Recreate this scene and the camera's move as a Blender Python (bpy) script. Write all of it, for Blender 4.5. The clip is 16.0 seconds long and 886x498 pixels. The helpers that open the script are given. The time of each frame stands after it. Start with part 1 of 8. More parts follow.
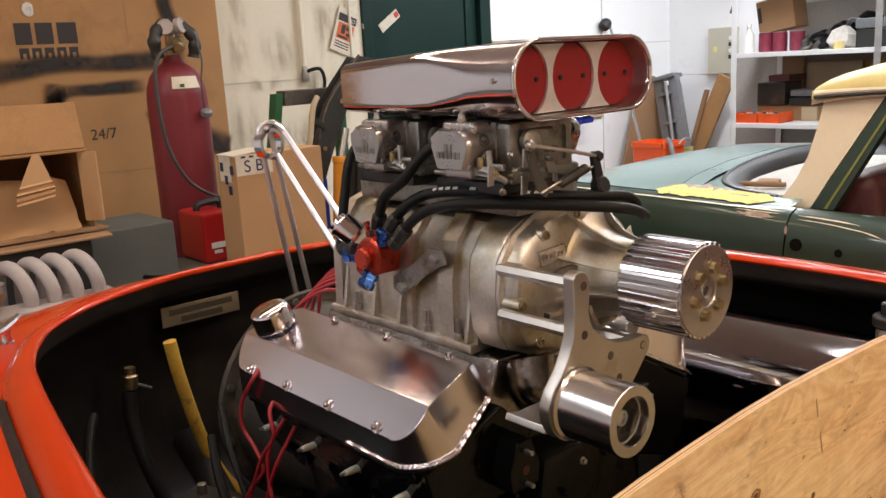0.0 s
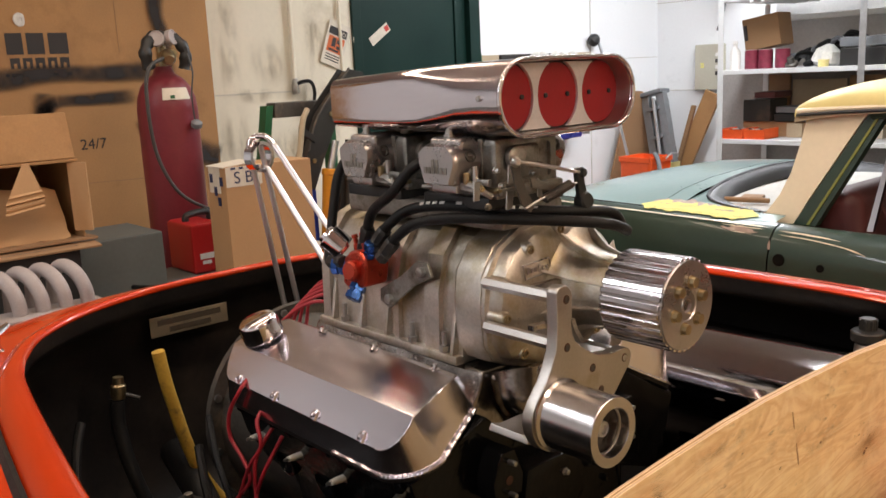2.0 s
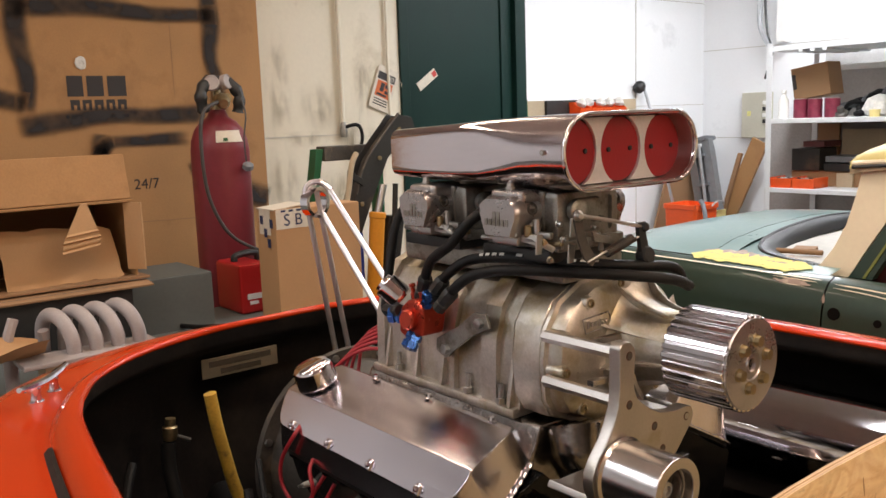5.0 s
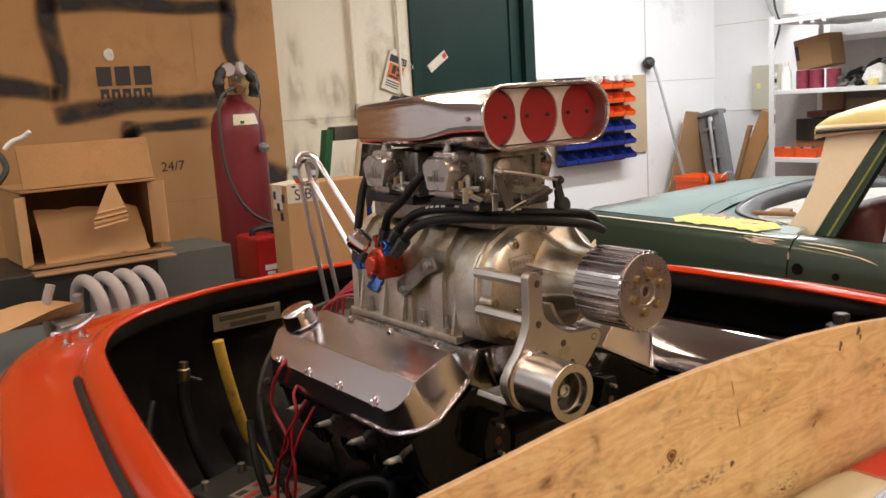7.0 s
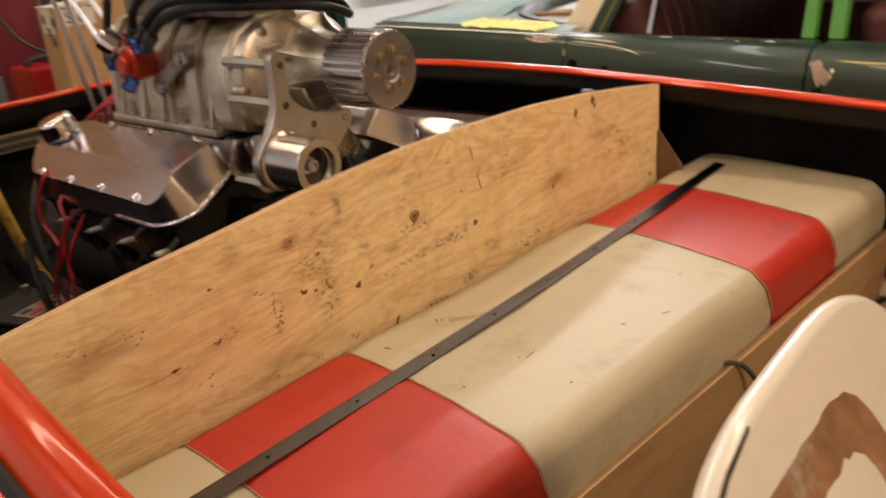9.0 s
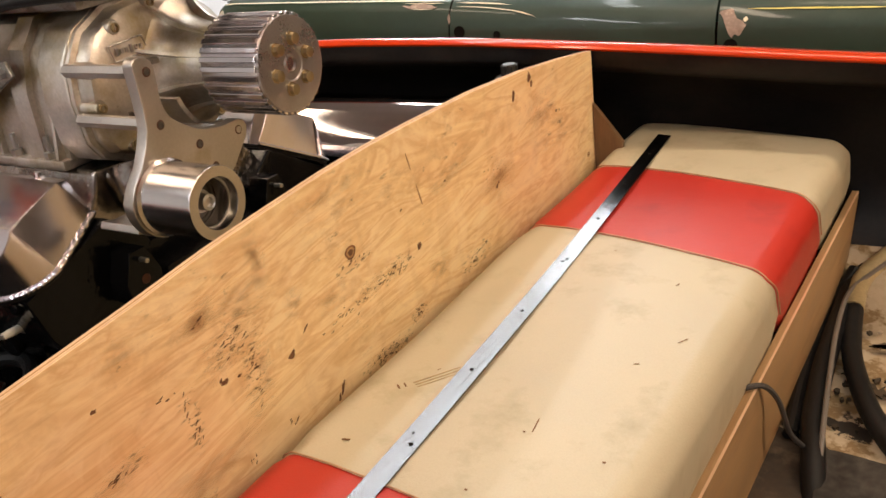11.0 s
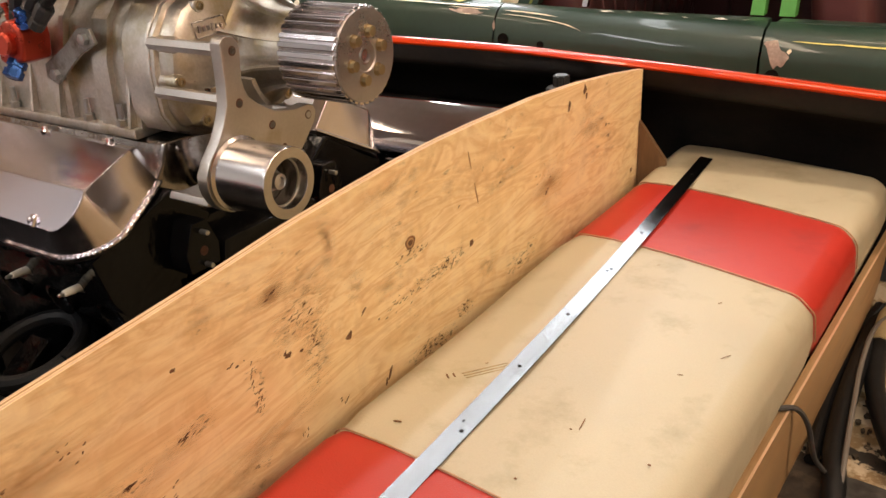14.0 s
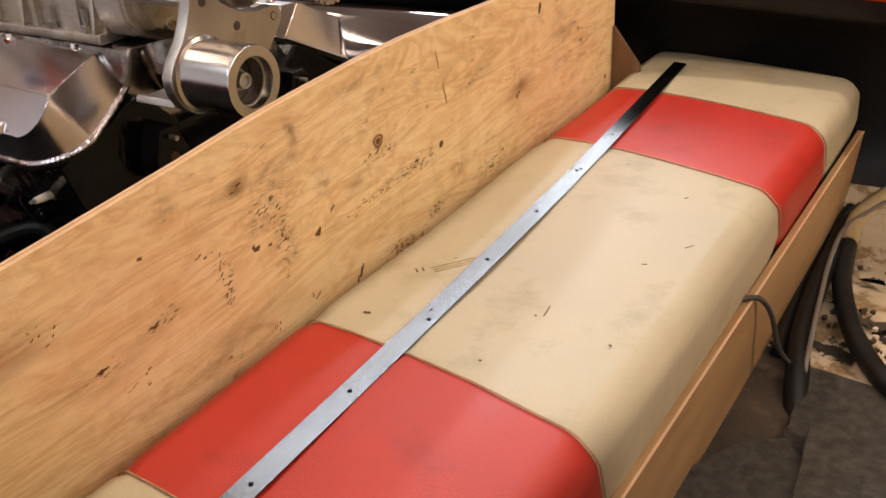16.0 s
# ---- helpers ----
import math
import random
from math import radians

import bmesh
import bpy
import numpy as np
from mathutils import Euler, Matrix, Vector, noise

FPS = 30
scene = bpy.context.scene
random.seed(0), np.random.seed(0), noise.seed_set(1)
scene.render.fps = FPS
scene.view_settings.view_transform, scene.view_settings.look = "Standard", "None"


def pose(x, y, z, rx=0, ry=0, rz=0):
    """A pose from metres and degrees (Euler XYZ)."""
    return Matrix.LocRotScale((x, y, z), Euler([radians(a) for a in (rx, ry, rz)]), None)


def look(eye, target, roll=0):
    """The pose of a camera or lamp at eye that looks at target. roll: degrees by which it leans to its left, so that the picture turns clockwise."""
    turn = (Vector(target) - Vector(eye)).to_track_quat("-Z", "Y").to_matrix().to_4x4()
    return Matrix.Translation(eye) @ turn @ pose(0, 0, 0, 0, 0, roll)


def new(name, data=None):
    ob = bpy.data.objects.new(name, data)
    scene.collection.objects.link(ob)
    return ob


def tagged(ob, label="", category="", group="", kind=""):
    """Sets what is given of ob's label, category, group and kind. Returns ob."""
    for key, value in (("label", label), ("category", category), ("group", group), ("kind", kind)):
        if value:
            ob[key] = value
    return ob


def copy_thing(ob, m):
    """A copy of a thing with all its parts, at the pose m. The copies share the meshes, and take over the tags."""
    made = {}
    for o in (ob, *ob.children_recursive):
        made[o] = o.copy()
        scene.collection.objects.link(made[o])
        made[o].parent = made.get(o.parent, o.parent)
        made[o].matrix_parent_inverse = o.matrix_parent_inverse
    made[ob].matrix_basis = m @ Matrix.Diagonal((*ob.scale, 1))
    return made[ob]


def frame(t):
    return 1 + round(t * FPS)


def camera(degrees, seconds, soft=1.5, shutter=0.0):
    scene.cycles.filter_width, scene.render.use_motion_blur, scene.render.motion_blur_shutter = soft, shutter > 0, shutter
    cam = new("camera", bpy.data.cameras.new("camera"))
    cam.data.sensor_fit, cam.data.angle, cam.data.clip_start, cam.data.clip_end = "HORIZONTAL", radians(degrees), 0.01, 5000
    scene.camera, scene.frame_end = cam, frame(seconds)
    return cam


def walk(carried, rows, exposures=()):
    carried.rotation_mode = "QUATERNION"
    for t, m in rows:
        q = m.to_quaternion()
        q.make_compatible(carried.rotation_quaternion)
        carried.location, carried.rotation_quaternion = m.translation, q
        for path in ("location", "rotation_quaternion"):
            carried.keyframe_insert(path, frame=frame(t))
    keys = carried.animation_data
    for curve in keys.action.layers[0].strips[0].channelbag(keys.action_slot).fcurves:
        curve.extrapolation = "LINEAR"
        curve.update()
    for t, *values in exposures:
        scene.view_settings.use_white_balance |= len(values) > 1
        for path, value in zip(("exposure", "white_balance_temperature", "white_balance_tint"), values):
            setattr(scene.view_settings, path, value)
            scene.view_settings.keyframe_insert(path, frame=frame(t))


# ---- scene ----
cam = camera(54.3, 16.0, shutter=0.5)
PATH = [
    (0, (0.105, 0.091, 1.52), (-1.382, 1.359, 1.093), -3.3),
    (0.5, (0.095, 0.092, 1.517), (-1.391, 1.358, 1.085), -2.8),
    (1, (0.099, 0.091, 1.516), (-1.381, 1.36, 1.072), -2.7),
    (1.5, (0.106, 0.092, 1.518), (-1.365, 1.375, 1.08), -2.6),
    (2, (0.126, 0.078, 1.527), (-1.347, 1.37, 1.126), -2.7),
    (2.5, (0.142, 0.067, 1.534), (-1.332, 1.369, 1.174), -2.6),
    (3, (0.139, 0.039, 1.532), (-1.334, 1.348, 1.192), -1.7),
    (3.5, (0.144, 0.024, 1.534), (-1.336, 1.329, 1.208), -0.8),
    (4, (0.153, 0.039, 1.541), (-1.35, 1.322, 1.231), -0.8),
    (4.5, (0.093, 0.05, 1.544), (-1.429, 1.312, 1.245), -1.3),
    (6.8, (0.358, 0.058, 1.525), (-1.231, 1.224, 1.184), -3.6),
    (7, (0.414, 0.009, 1.522), (-1.175, 1.175, 1.183), -3.5),
    (7.5, (0.561, -0.033, 1.526), (-1.018, 1.15, 1.198), -3.2),
    (8, (0.755, 0.027, 1.516), (-0.808, 1.229, 1.184), -3.3),
    (8.2, (0.824, 0.082, 1.493), (-0.722, 1.295, 1.124), -3.7),
    (8.5, (0.792, 0.099, 1.465), (-0.691, 1.34, 0.957), -4.7),
    (8.7, (0.708, 0.074, 1.420), (-0.723, 1.337, 0.82), -4.7),
    (8.8, (0.652, 0.064, 1.409), (-0.732, 1.36, 0.76), -4.4),
    (9, (0.575, 0.052, 1.431), (-0.705, 1.407, 0.705), -5.1),
    (9.5, (0.433, 0.086, 1.423), (-0.702, 1.523, 0.618), -3.9),
    (10, (0.359, 0.222, 1.41), (-0.79, 1.642, 0.596), -8.3),
    (10.2, (0.325, 0.247, 1.411), (-0.794, 1.698, 0.61), -8.7),
    (12.3, (0.253, 0.2, 1.414), (-0.677, 1.747, 0.553), -6.0),
    (12.5, (0.253, 0.194, 1.415), (-0.687, 1.742, 0.566), -5.9),
    (13, (0.251, 0.193, 1.407), (-0.692, 1.74, 0.558), -5.1),
    (13.5, (0.247, 0.185, 1.417), (-0.719, 1.72, 0.575), -4.1),
    (14, (0.228, 0.169, 1.424), (-0.798, 1.679, 0.606), -2.8),
    (14.5, (0.232, 0.179, 1.412), (-0.777, 1.682, 0.56), -2.4),
    (15, (0.26, 0.175, 1.374), (-0.709, 1.667, 0.458), -3.2),
    (15.5, (0.272, 0.158, 1.383), (-0.69, 1.626, 0.425), -3.6),
    (16, (0.269, 0.155, 1.384), (-0.706, 1.616, 0.427), -3.7),
]
EXPOSURES = [(0.0, -0.42, 6650, 10), (4.5, -0.42, 6650, 10), (7.5, -0.44, 7000, 10), (8.3, -0.5, 7200, 10), (9.0, -0.56, 7500, 10), (9.5, -0.35, 7250, 10), (10.0, -0.22, 7000, 10), (12.5, -0.17, 6850, 10), (14.5, -0.15, 6900, 10), (15.0, -0.20, 7050, 10), (15.5, -0.26, 6750, 10), (16.0, -0.27, 6500, 10)]
walk(cam, [(t, look(eye, target, roll)) for t, eye, target, roll in PATH], EXPOSURES)

# ---- world and lights ----
world = bpy.data.worlds.new("world")
scene.world = world
world.use_nodes = True
world.node_tree.nodes["Background"].inputs["Color"].default_value = (0.9, 0.93, 1.0, 1)
world.node_tree.nodes["Background"].inputs["Strength"].default_value = 0.25


def tube_lamp(x, y, z, sx, sy, power, colour):
    data = bpy.data.lights.new("unseen_batten_light", "AREA")
    data.shape, data.size, data.size_y, data.energy, data.color = "RECTANGLE", sx, sy, power, colour
    ob = new("unseen_batten_light", data)
    ob.location = (x, y, z)
    return ob


WARM, COOL = (1.0, 0.79, 0.60), (0.88, 0.93, 1.0)
# Unseen ceiling battens; several are added only to brighten surfaces and feed reflections.
LAMPS = [
    (-0.9, 0.6, 0.14, 2.4, 32, WARM),
    (0.7, 2.3, 2.4, 0.14, 36, WARM),
    # Unseen, added to brighten the pulley and the plywood.
    (3.2, 1.1, 2.4, 0.14, 128, WARM),
    (-2.7, 5.0, 0.14, 2.4, 125, COOL),
    (-1.42, 3.0, 0.14, 2.4, 26, COOL),
    (-1.42, 5.45, 0.14, 2.2, 45, COOL),
    (-2.8, 1.2, 0.14, 2.4, 24, WARM),
    # The last two are unseen, added for cool reflections and southern fill.
    (-2.6, -1.9, 0.14, 2.4, 54, COOL),
    (0.4, -2.2, 0.14, 2.4, 44, COOL),
]
CEIL = 3.1
for lx, ly, sx, sy, power, colour in LAMPS:
    tube_lamp(lx, ly, CEIL - 0.125, sx, sy, power, colour)

# ---- materials ----
MATS = {}


def material(name, base, rough=0.5, metal=0.0, vary=0.12, scale=8.0, bump=0.0, bump_scale=60.0, coat=0.0,
             stain=None, stain_amount=0.0, stain_scale=3.0, stretch=(1, 1, 1), rough_vary=0.08, transmission=0.0, alpha=1.0, spec=0.5, dents=0.0, dent_scale=9.0):
    """Two scales of colour variation, an optional stain colour, roughness variation and fine relief."""
    m = bpy.data.materials.new(name)
    m.use_nodes = True
    nt = m.node_tree
    n, l = nt.nodes, nt.links
    b = n["Principled BSDF"]
    co = n.new("ShaderNodeTexCoord")
    mp = n.new("ShaderNodeMapping")
    mp.inputs["Scale"].default_value = stretch
    l.new(co.outputs["Object"], mp.inputs["Vector"])
    big = n.new("ShaderNodeTexNoise")
    big.inputs["Scale"].default_value, big.inputs["Detail"].default_value = scale, 5
    fine = n.new("ShaderNodeTexNoise")
    fine.inputs["Scale"].default_value, fine.inputs["Detail"].default_value = bump_scale, 4
    for t in (big, fine):
        l.new(mp.outputs[0], t.inputs["Vector"])
    add = n.new("ShaderNodeMix")
    add.inputs[0].default_value = 0.4
    l.new(big.outputs[0], add.inputs[2])
    l.new(fine.outputs[0], add.inputs[3])
    ramp = n.new("ShaderNodeValToRGB")
    e = ramp.color_ramp.elements
    e[0].position, e[1].position = 0.3, 0.7
    e[0].color = (*[c * (1 - vary) for c in base], 1)
    e[1].color = (*[min(1, c * (1 + vary)) for c in base], 1)
    l.new(add.outputs[0], ramp.inputs[0])
    colour = ramp.outputs[0]
    if stain:
        sn = n.new("ShaderNodeTexNoise")
        sn.inputs["Scale"].default_value, sn.inputs["Detail"].default_value = stain_scale, 8
        sn.inputs["Roughness"].default_value = 0.65
        l.new(mp.outputs[0], sn.inputs["Vector"])
        sr = n.new("ShaderNodeMapRange")
        sr.inputs[1].default_value, sr.inputs[2].default_value = 0.62 - 0.22 * stain_amount, 0.78 - 0.15 * stain_amount
        l.new(sn.outputs[0], sr.inputs[0])
        mx = n.new("ShaderNodeMix")
        mx.data_type = "RGBA"
        l.new(sr.outputs[0], mx.inputs[0])
        l.new(colour, mx.inputs[6])
        mx.inputs[7].default_value = (*stain, 1)
        colour = mx.outputs[2]
    l.new(colour, b.inputs["Base Color"])
    rr = n.new("ShaderNodeMapRange")
    rr.inputs[1].default_value, rr.inputs[2].default_value = 0.3, 0.7
    rr.inputs[3].default_value, rr.inputs[4].default_value = max(0.02, rough - rough_vary), min(1, rough + rough_vary)
    l.new(add.outputs[0], rr.inputs[0])
    l.new(rr.outputs[0], b.inputs["Roughness"])
    b.inputs["Metallic"].default_value = metal
    b.inputs["Specular IOR Level"].default_value = spec
    b.inputs["Coat Weight"].default_value = coat
    b.inputs["Coat Roughness"].default_value = 0.06
    b.inputs["Transmission Weight"].default_value = transmission
    b.inputs["Alpha"].default_value = alpha
    if bump:
        bp = n.new("ShaderNodeBump")
        bp.inputs["Strength"].default_value, bp.inputs["Distance"].default_value = bump, 0.002
        l.new(fine.outputs[0], bp.inputs["Height"])
        l.new(bp.outputs[0], b.inputs["Normal"])
    if dents:
        dn = n.new("ShaderNodeTexNoise")
        dn.inputs["Scale"].default_value, dn.inputs["Detail"].default_value, dn.inputs["Distortion"].default_value = dent_scale, 3, 0.6
        l.new(mp.outputs[0], dn.inputs["Vector"])
        dp = n.new("ShaderNodeBump")
        dp.inputs["Strength"].default_value, dp.inputs["Distance"].default_value = dents, 0.01
        l.new(dn.outputs[0], dp.inputs["Height"])
        if bump:
            l.new(dp.outputs[0], bp.inputs["Normal"])
        else:
            l.new(dp.outputs[0], b.inputs["Normal"])
    MATS[name] = m
    return m


def emitter(name, colour, strength):
    m = bpy.data.materials.new(name)
    m.use_nodes = True
    b = m.node_tree.nodes["Principled BSDF"]
    b.inputs["Base Color"].default_value = (0.9, 0.9, 0.9, 1)
    b.inputs["Emission Color"].default_value = (*colour, 1)
    b.inputs["Emission Strength"].default_value = strength
    return m


scoop_chrome = material("polished_scoop", (0.66, 0.605, 0.625), 0.10, 1.0, 0.06, 5, 0.05, 34, stretch=(1, 5, 5), rough_vary=0.08)
tube_chrome = material("worn_chrome_tube", (0.78, 0.75, 0.76), 0.36, 1.0, 0.05, 12, rough_vary=0.05)
chrome = material("chrome", (0.78, 0.75, 0.775), 0.06, 1.0, 0.03, 12, rough_vary=0.03)
polished = material("polished_aluminium", (0.70, 0.66, 0.70), 0.2, 1.0, 0.05, 6, 0.02, 40, rough_vary=0.05, stretch=(1, 8, 8))
pulley_metal = material("bright_pulley_aluminium", (0.62, 0.58, 0.58), 0.19, 1.0, 0.05, 9, rough_vary=0.05)
web_metal = material("satin_bright_web", (0.80, 0.75, 0.74), 0.42, 0.6, 0.1, 30, 0.05, 200)
machined = material("machined_aluminium", (0.60, 0.565, 0.545), 0.22, 1.0, 0.05, 5, 0.0, 240, rough_vary=0.05, stretch=(1, 1, 1))
cast = material("cast_aluminium", (0.60, 0.56, 0.51), 0.38, 0.92, 0.24, 9, 0.2, 220, stain=(0.36, 0.28, 0.13), stain_amount=0.68, stain_scale=7, rough_vary=0.12)
# Dark base and mottling stand in for the dark reflections in the manifold.
manifold_metal = material("dark_mottled_manifold", (0.34, 0.315, 0.30), 0.24, 1.0, 0.3, 12, 0.1, 120, stain=(0.14, 0.12, 0.10), stain_amount=0.6, stain_scale=14, dents=0.3, dent_scale=18)
carb_metal = material("carburettor_zinc", (0.33, 0.315, 0.285), 0.40, 0.85, 0.3, 24, 0.12, 300, stain=(0.10, 0.075, 0.045), stain_amount=0.5, stain_scale=20)
bracket_metal = material("dull_machined_bracket", (0.50, 0.465, 0.43), 0.36, 0.95, 0.12, 12, 0.06, 220, stain=(0.38, 0.31, 0.20), stain_amount=0.4, stain_scale=9)
bright_cast = material("bright_cast_bowl", (0.43, 0.405, 0.40), 0.30, 0.9, 0.1, 18, 0.08, 260, stain=(0.34, 0.31, 0.28), stain_amount=0.2, stain_scale=25)
gold_zinc = material("yellow_zinc_steel", (0.40, 0.32, 0.19), 0.38, 1.0, 0.2, 40, stain=(0.16, 0.11, 0.06), stain_amount=0.4, stain_scale=50)
steel = material("plain_steel", (0.5, 0.49, 0.47), 0.35, 1.0, 0.12, 30, 0.2, 300)
black_paint = material("black_engine_paint", (0.004, 0.004, 0.0045), 0.13, 0.0, 0.5, 12, 0.35, 60, spec=0.22, dents=0.22, dent_scale=24)
black_matt = material("black_painted_hull", (0.0115, 0.0095, 0.0090), 0.42, 0.0, 0.5, 5, 0.25, 90, stain=(0.030, 0.024, 0.019), stain_amount=0.45, spec=0.2)
rubber = material("black_rubber_hose", (0.0085, 0.0085, 0.009), 0.48, 0.0, 0.3, 30, 0.4, 500, spec=0.25)
orange_paint = material("orange_metalflake_deck", (0.53, 0.036, 0.003), 0.24, 0.1, 0.05, 6, 0.0, 200, coat=0.4, rough_vary=0.03, spec=0.2, dents=0.02, dent_scale=5)
disc_red = material("red_scoop_blank", (0.29, 0.010, 0.014), 0.42, 0.0, 0.08, 14, 0.15, 200)
anod_red = material("anodised_orange_red", (0.46, 0.055, 0.03), 0.3, 0.75, 0.1, 20)
anod_blue = material("anodised_blue", (0.02, 0.07, 0.24), 0.28, 0.8, 0.1, 20)
wire_red = material("red_ignition_lead", (0.36, 0.02, 0.03), 0.45, 0.0, 0.15, 40)
ceramic = material("white_plug_ceramic", (0.75, 0.72, 0.64), 0.3, 0.0, 0.06, 60)
yellow_hose = material("aged_yellow_hose", (0.52, 0.31, 0.045), 0.5, 0.0, 0.25, 12, 0.2, 150, stain=(0.13, 0.085, 0.03), stain_amount=0.4, stain_scale=20)
brass = material("brass_plate", (0.62, 0.52, 0.36), 0.36, 0.9, 0.1, 18, 0.1, 200)
plate_ink = material("plate_ink", (0.05, 0.035, 0.02), 0.6)
vinyl_cream = material("aged_cream_vinyl", (0.475, 0.42, 0.295), 0.42, 0.0, 0.08, 6, 0.22, 420, stain=(0.37, 0.32, 0.205), stain_amount=0.42, stain_scale=11, dents=0.18, dent_scale=9)
vinyl_red = material("red_vinyl", (0.44, 0.026, 0.015), 0.43, 0.0, 0.10, 5, 0.25, 420, stain=(0.30, 0.018, 0.014), stain_amount=0.3, stain_scale=8, dents=0.14, dent_scale=10)
thread = material("seat_seam_piping", (0.43, 0.25, 0.14), 0.6, 0.0, 0.2, 60)
strip_metal = material("aluminium_strip", (0.15, 0.154, 0.16), 0.21, 1.0, 0.06, 3, 0.03, 300, stretch=(30, 1, 1))
rust_bore = material("rusty_bore", (0.09, 0.035, 0.016), 0.85, 0.0, 0.4, 90, 0.5, 200)
hole_dark = material("drilled_hole", (0.008, 0.007, 0.006), 0.9, spec=0.05)
ply_edge = material("plywood_edge", (0.66, 0.44, 0.27), 0.7, 0.0, 0.25, 4, 0.3, 80, stretch=(40, 1, 40))
wall_cream = material("cream_painted_wall", (0.74, 0.68, 0.55), 0.6, 0.0, 0.05, 1.6, 0.2, 40, stain=(0.48, 0.41, 0.29), stain_amount=0.2, stain_scale=1.5)
wall_white = material("white_painted_wall", (0.80, 0.81, 0.82), 0.55, 0.0, 0.03, 2, 0.1, 50, stain=(0.62, 0.63, 0.64), stain_amount=0.1, stain_scale=2)
joint_line = material("panel_joint", (0.52, 0.50, 0.45), 0.7)
ceiling_paint = material("ceiling_paint", (0.62, 0.54, 0.515), 0.7, 0.0, 0.08, 1.5)
concrete = material("concrete_floor", (0.24, 0.225, 0.205), 0.7, 0.0, 0.2, 2, 0.3, 60, stain=(0.09, 0.085, 0.08), stain_amount=0.3, stain_scale=1.4)
door_green = material("dark_green_door_paint", (0.006, 0.026, 0.021), 0.45, 0.0, 0.15, 3, 0.1, 60, spec=0.2)
green_steel = material("green_painted_steel", (0.02, 0.11, 0.045), 0.4, 0.0, 0.2, 6, 0.1, 80)
cardboard = material("brown_cardboard", (0.385, 0.205, 0.082), 0.75, 0.0, 0.14, 3, 0.25, 120, stain=(0.25, 0.125, 0.05), stain_amount=0.4, stain_scale=2)
cardboard_light = material("fresh_cardboard", (0.46, 0.265, 0.125), 0.75, 0.0, 0.08, 5, 0.2, 150)
cardboard_dark = material("old_cardboard", (0.30, 0.17, 0.085), 0.8, 0.0, 0.12, 4, 0.2, 150)
ink_black = material("black_print", (0.03, 0.026, 0.026), 0.7)
bottle_red = material("maroon_cylinder_paint", (0.19, 0.022, 0.032), 0.42, 0.0, 0.14, 4, 0.12, 60, stain=(0.13, 0.02, 0.025), stain_amount=0.25, stain_scale=5)
welder_red = material("red_welder_case", (0.45, 0.018, 0.018), 0.35, 0.0, 0.08, 8)
black_plastic = material("black_plastic", (0.02, 0.02, 0.02), 0.45, 0.0, 0.2, 20)
header_coat = material("grey_white_header_coating", (0.38, 0.335, 0.325), 0.55, 0.1, 0.12, 14, 0.3, 160, stain=(0.34, 0.31, 0.29), stain_amount=0.25, stain_scale=9)
hoist_black = material("black_hoist_paint", (0.03, 0.028, 0.026), 0.45, 0.2, 0.3, 8, 0.2, 90, stain=(0.12, 0.08, 0.05), stain_amount=0.25)
ram_orange = material("orange_ram_paint", (0.62, 0.25, 0.02), 0.4, 0.0, 0.15, 9)
worn_steel = material("worn_dark_steel", (0.085, 0.075, 0.065), 0.5, 0.4, 0.4, 9, 0.2, 120, stain=(0.22, 0.17, 0.12), stain_amount=0.35, stain_scale=8)
car_green = material("dark_green_car_paint", (0.017, 0.042, 0.027), 0.42, 0.0, 0.18, 3, 0.1, 50, coat=0.25, stain=(0.034, 0.066, 0.045), stain_amount=0.3, stain_scale=3)
chipped_primer = material("chipped_primer", (0.36, 0.27, 0.22), 0.6, 0.0, 0.3, 30, 0.3, 120, stain=(0.6, 0.52, 0.4), stain_amount=0.3, stain_scale=30)
car_teal = material("faded_teal_boot_lid", (0.165, 0.275, 0.265), 0.33, 0.0, 0.08, 2.5, 0.05, 40, coat=0.5)
car_cream = material("cream_primer_pillar", (0.88, 0.79, 0.59), 0.5, 0.0, 0.05, 5)
car_yellow = material("pale_yellow_roof_primer", (0.72, 0.60, 0.24), 0.5, 0.0, 0.07, 6, 0.1, 60)
filler_yellow = material("yellow_body_filler", (0.72, 0.66, 0.20), 0.75, 0.0, 0.2, 14, 0.4, 90, stain=(0.50, 0.48, 0.22), stain_amount=0.4, stain_scale=14)
bright_green = material("green_masking_tape", (0.10, 0.36, 0.08), 0.5, 0.0, 0.15, 9)
seat_maroon = material("maroon_leather", (0.085, 0.022, 0.022), 0.5, 0.0, 0.2, 6, 0.3, 200)
seal_black = material("black_window_seal", (0.03, 0.032, 0.036), 0.4, 0.0, 0.2, 12)
bin_orange = material("orange_parts_bin", (0.80, 0.10, 0.015), 0.4, 0.0, 0.08, 20)
bin_blue = material("blue_parts_bin", (0.012, 0.035, 0.25), 0.4, 0.0, 0.1, 20)
board_tan = material("hardboard", (0.45, 0.36, 0.24), 0.7, 0.0, 0.1, 4)
shelf_white = material("white_shelf_steel", (0.70, 0.71, 0.72), 0.4, 0.1, 0.05, 8, stain=(0.45, 0.43, 0.4), stain_amount=0.15, stain_scale=6)
# Brown and grey stand in for the shaded wall behind the shelves.
shade_board = material("shelf_shade_brown", (0.30, 0.275, 0.26), 0.8, 0.0, 0.2, 3, 0.2, 60)
grey_board = material("shelf_shade_grey", (0.50, 0.49, 0.48), 0.7, 0.0, 0.15, 3)
ladder_grey = material("dull_ladder_aluminium", (0.26, 0.275, 0.29), 0.5, 0.5, 0.15, 20)
galvanised = material("galvanised_steel", (0.5, 0.52, 0.54), 0.4, 0.8, 0.15, 20)
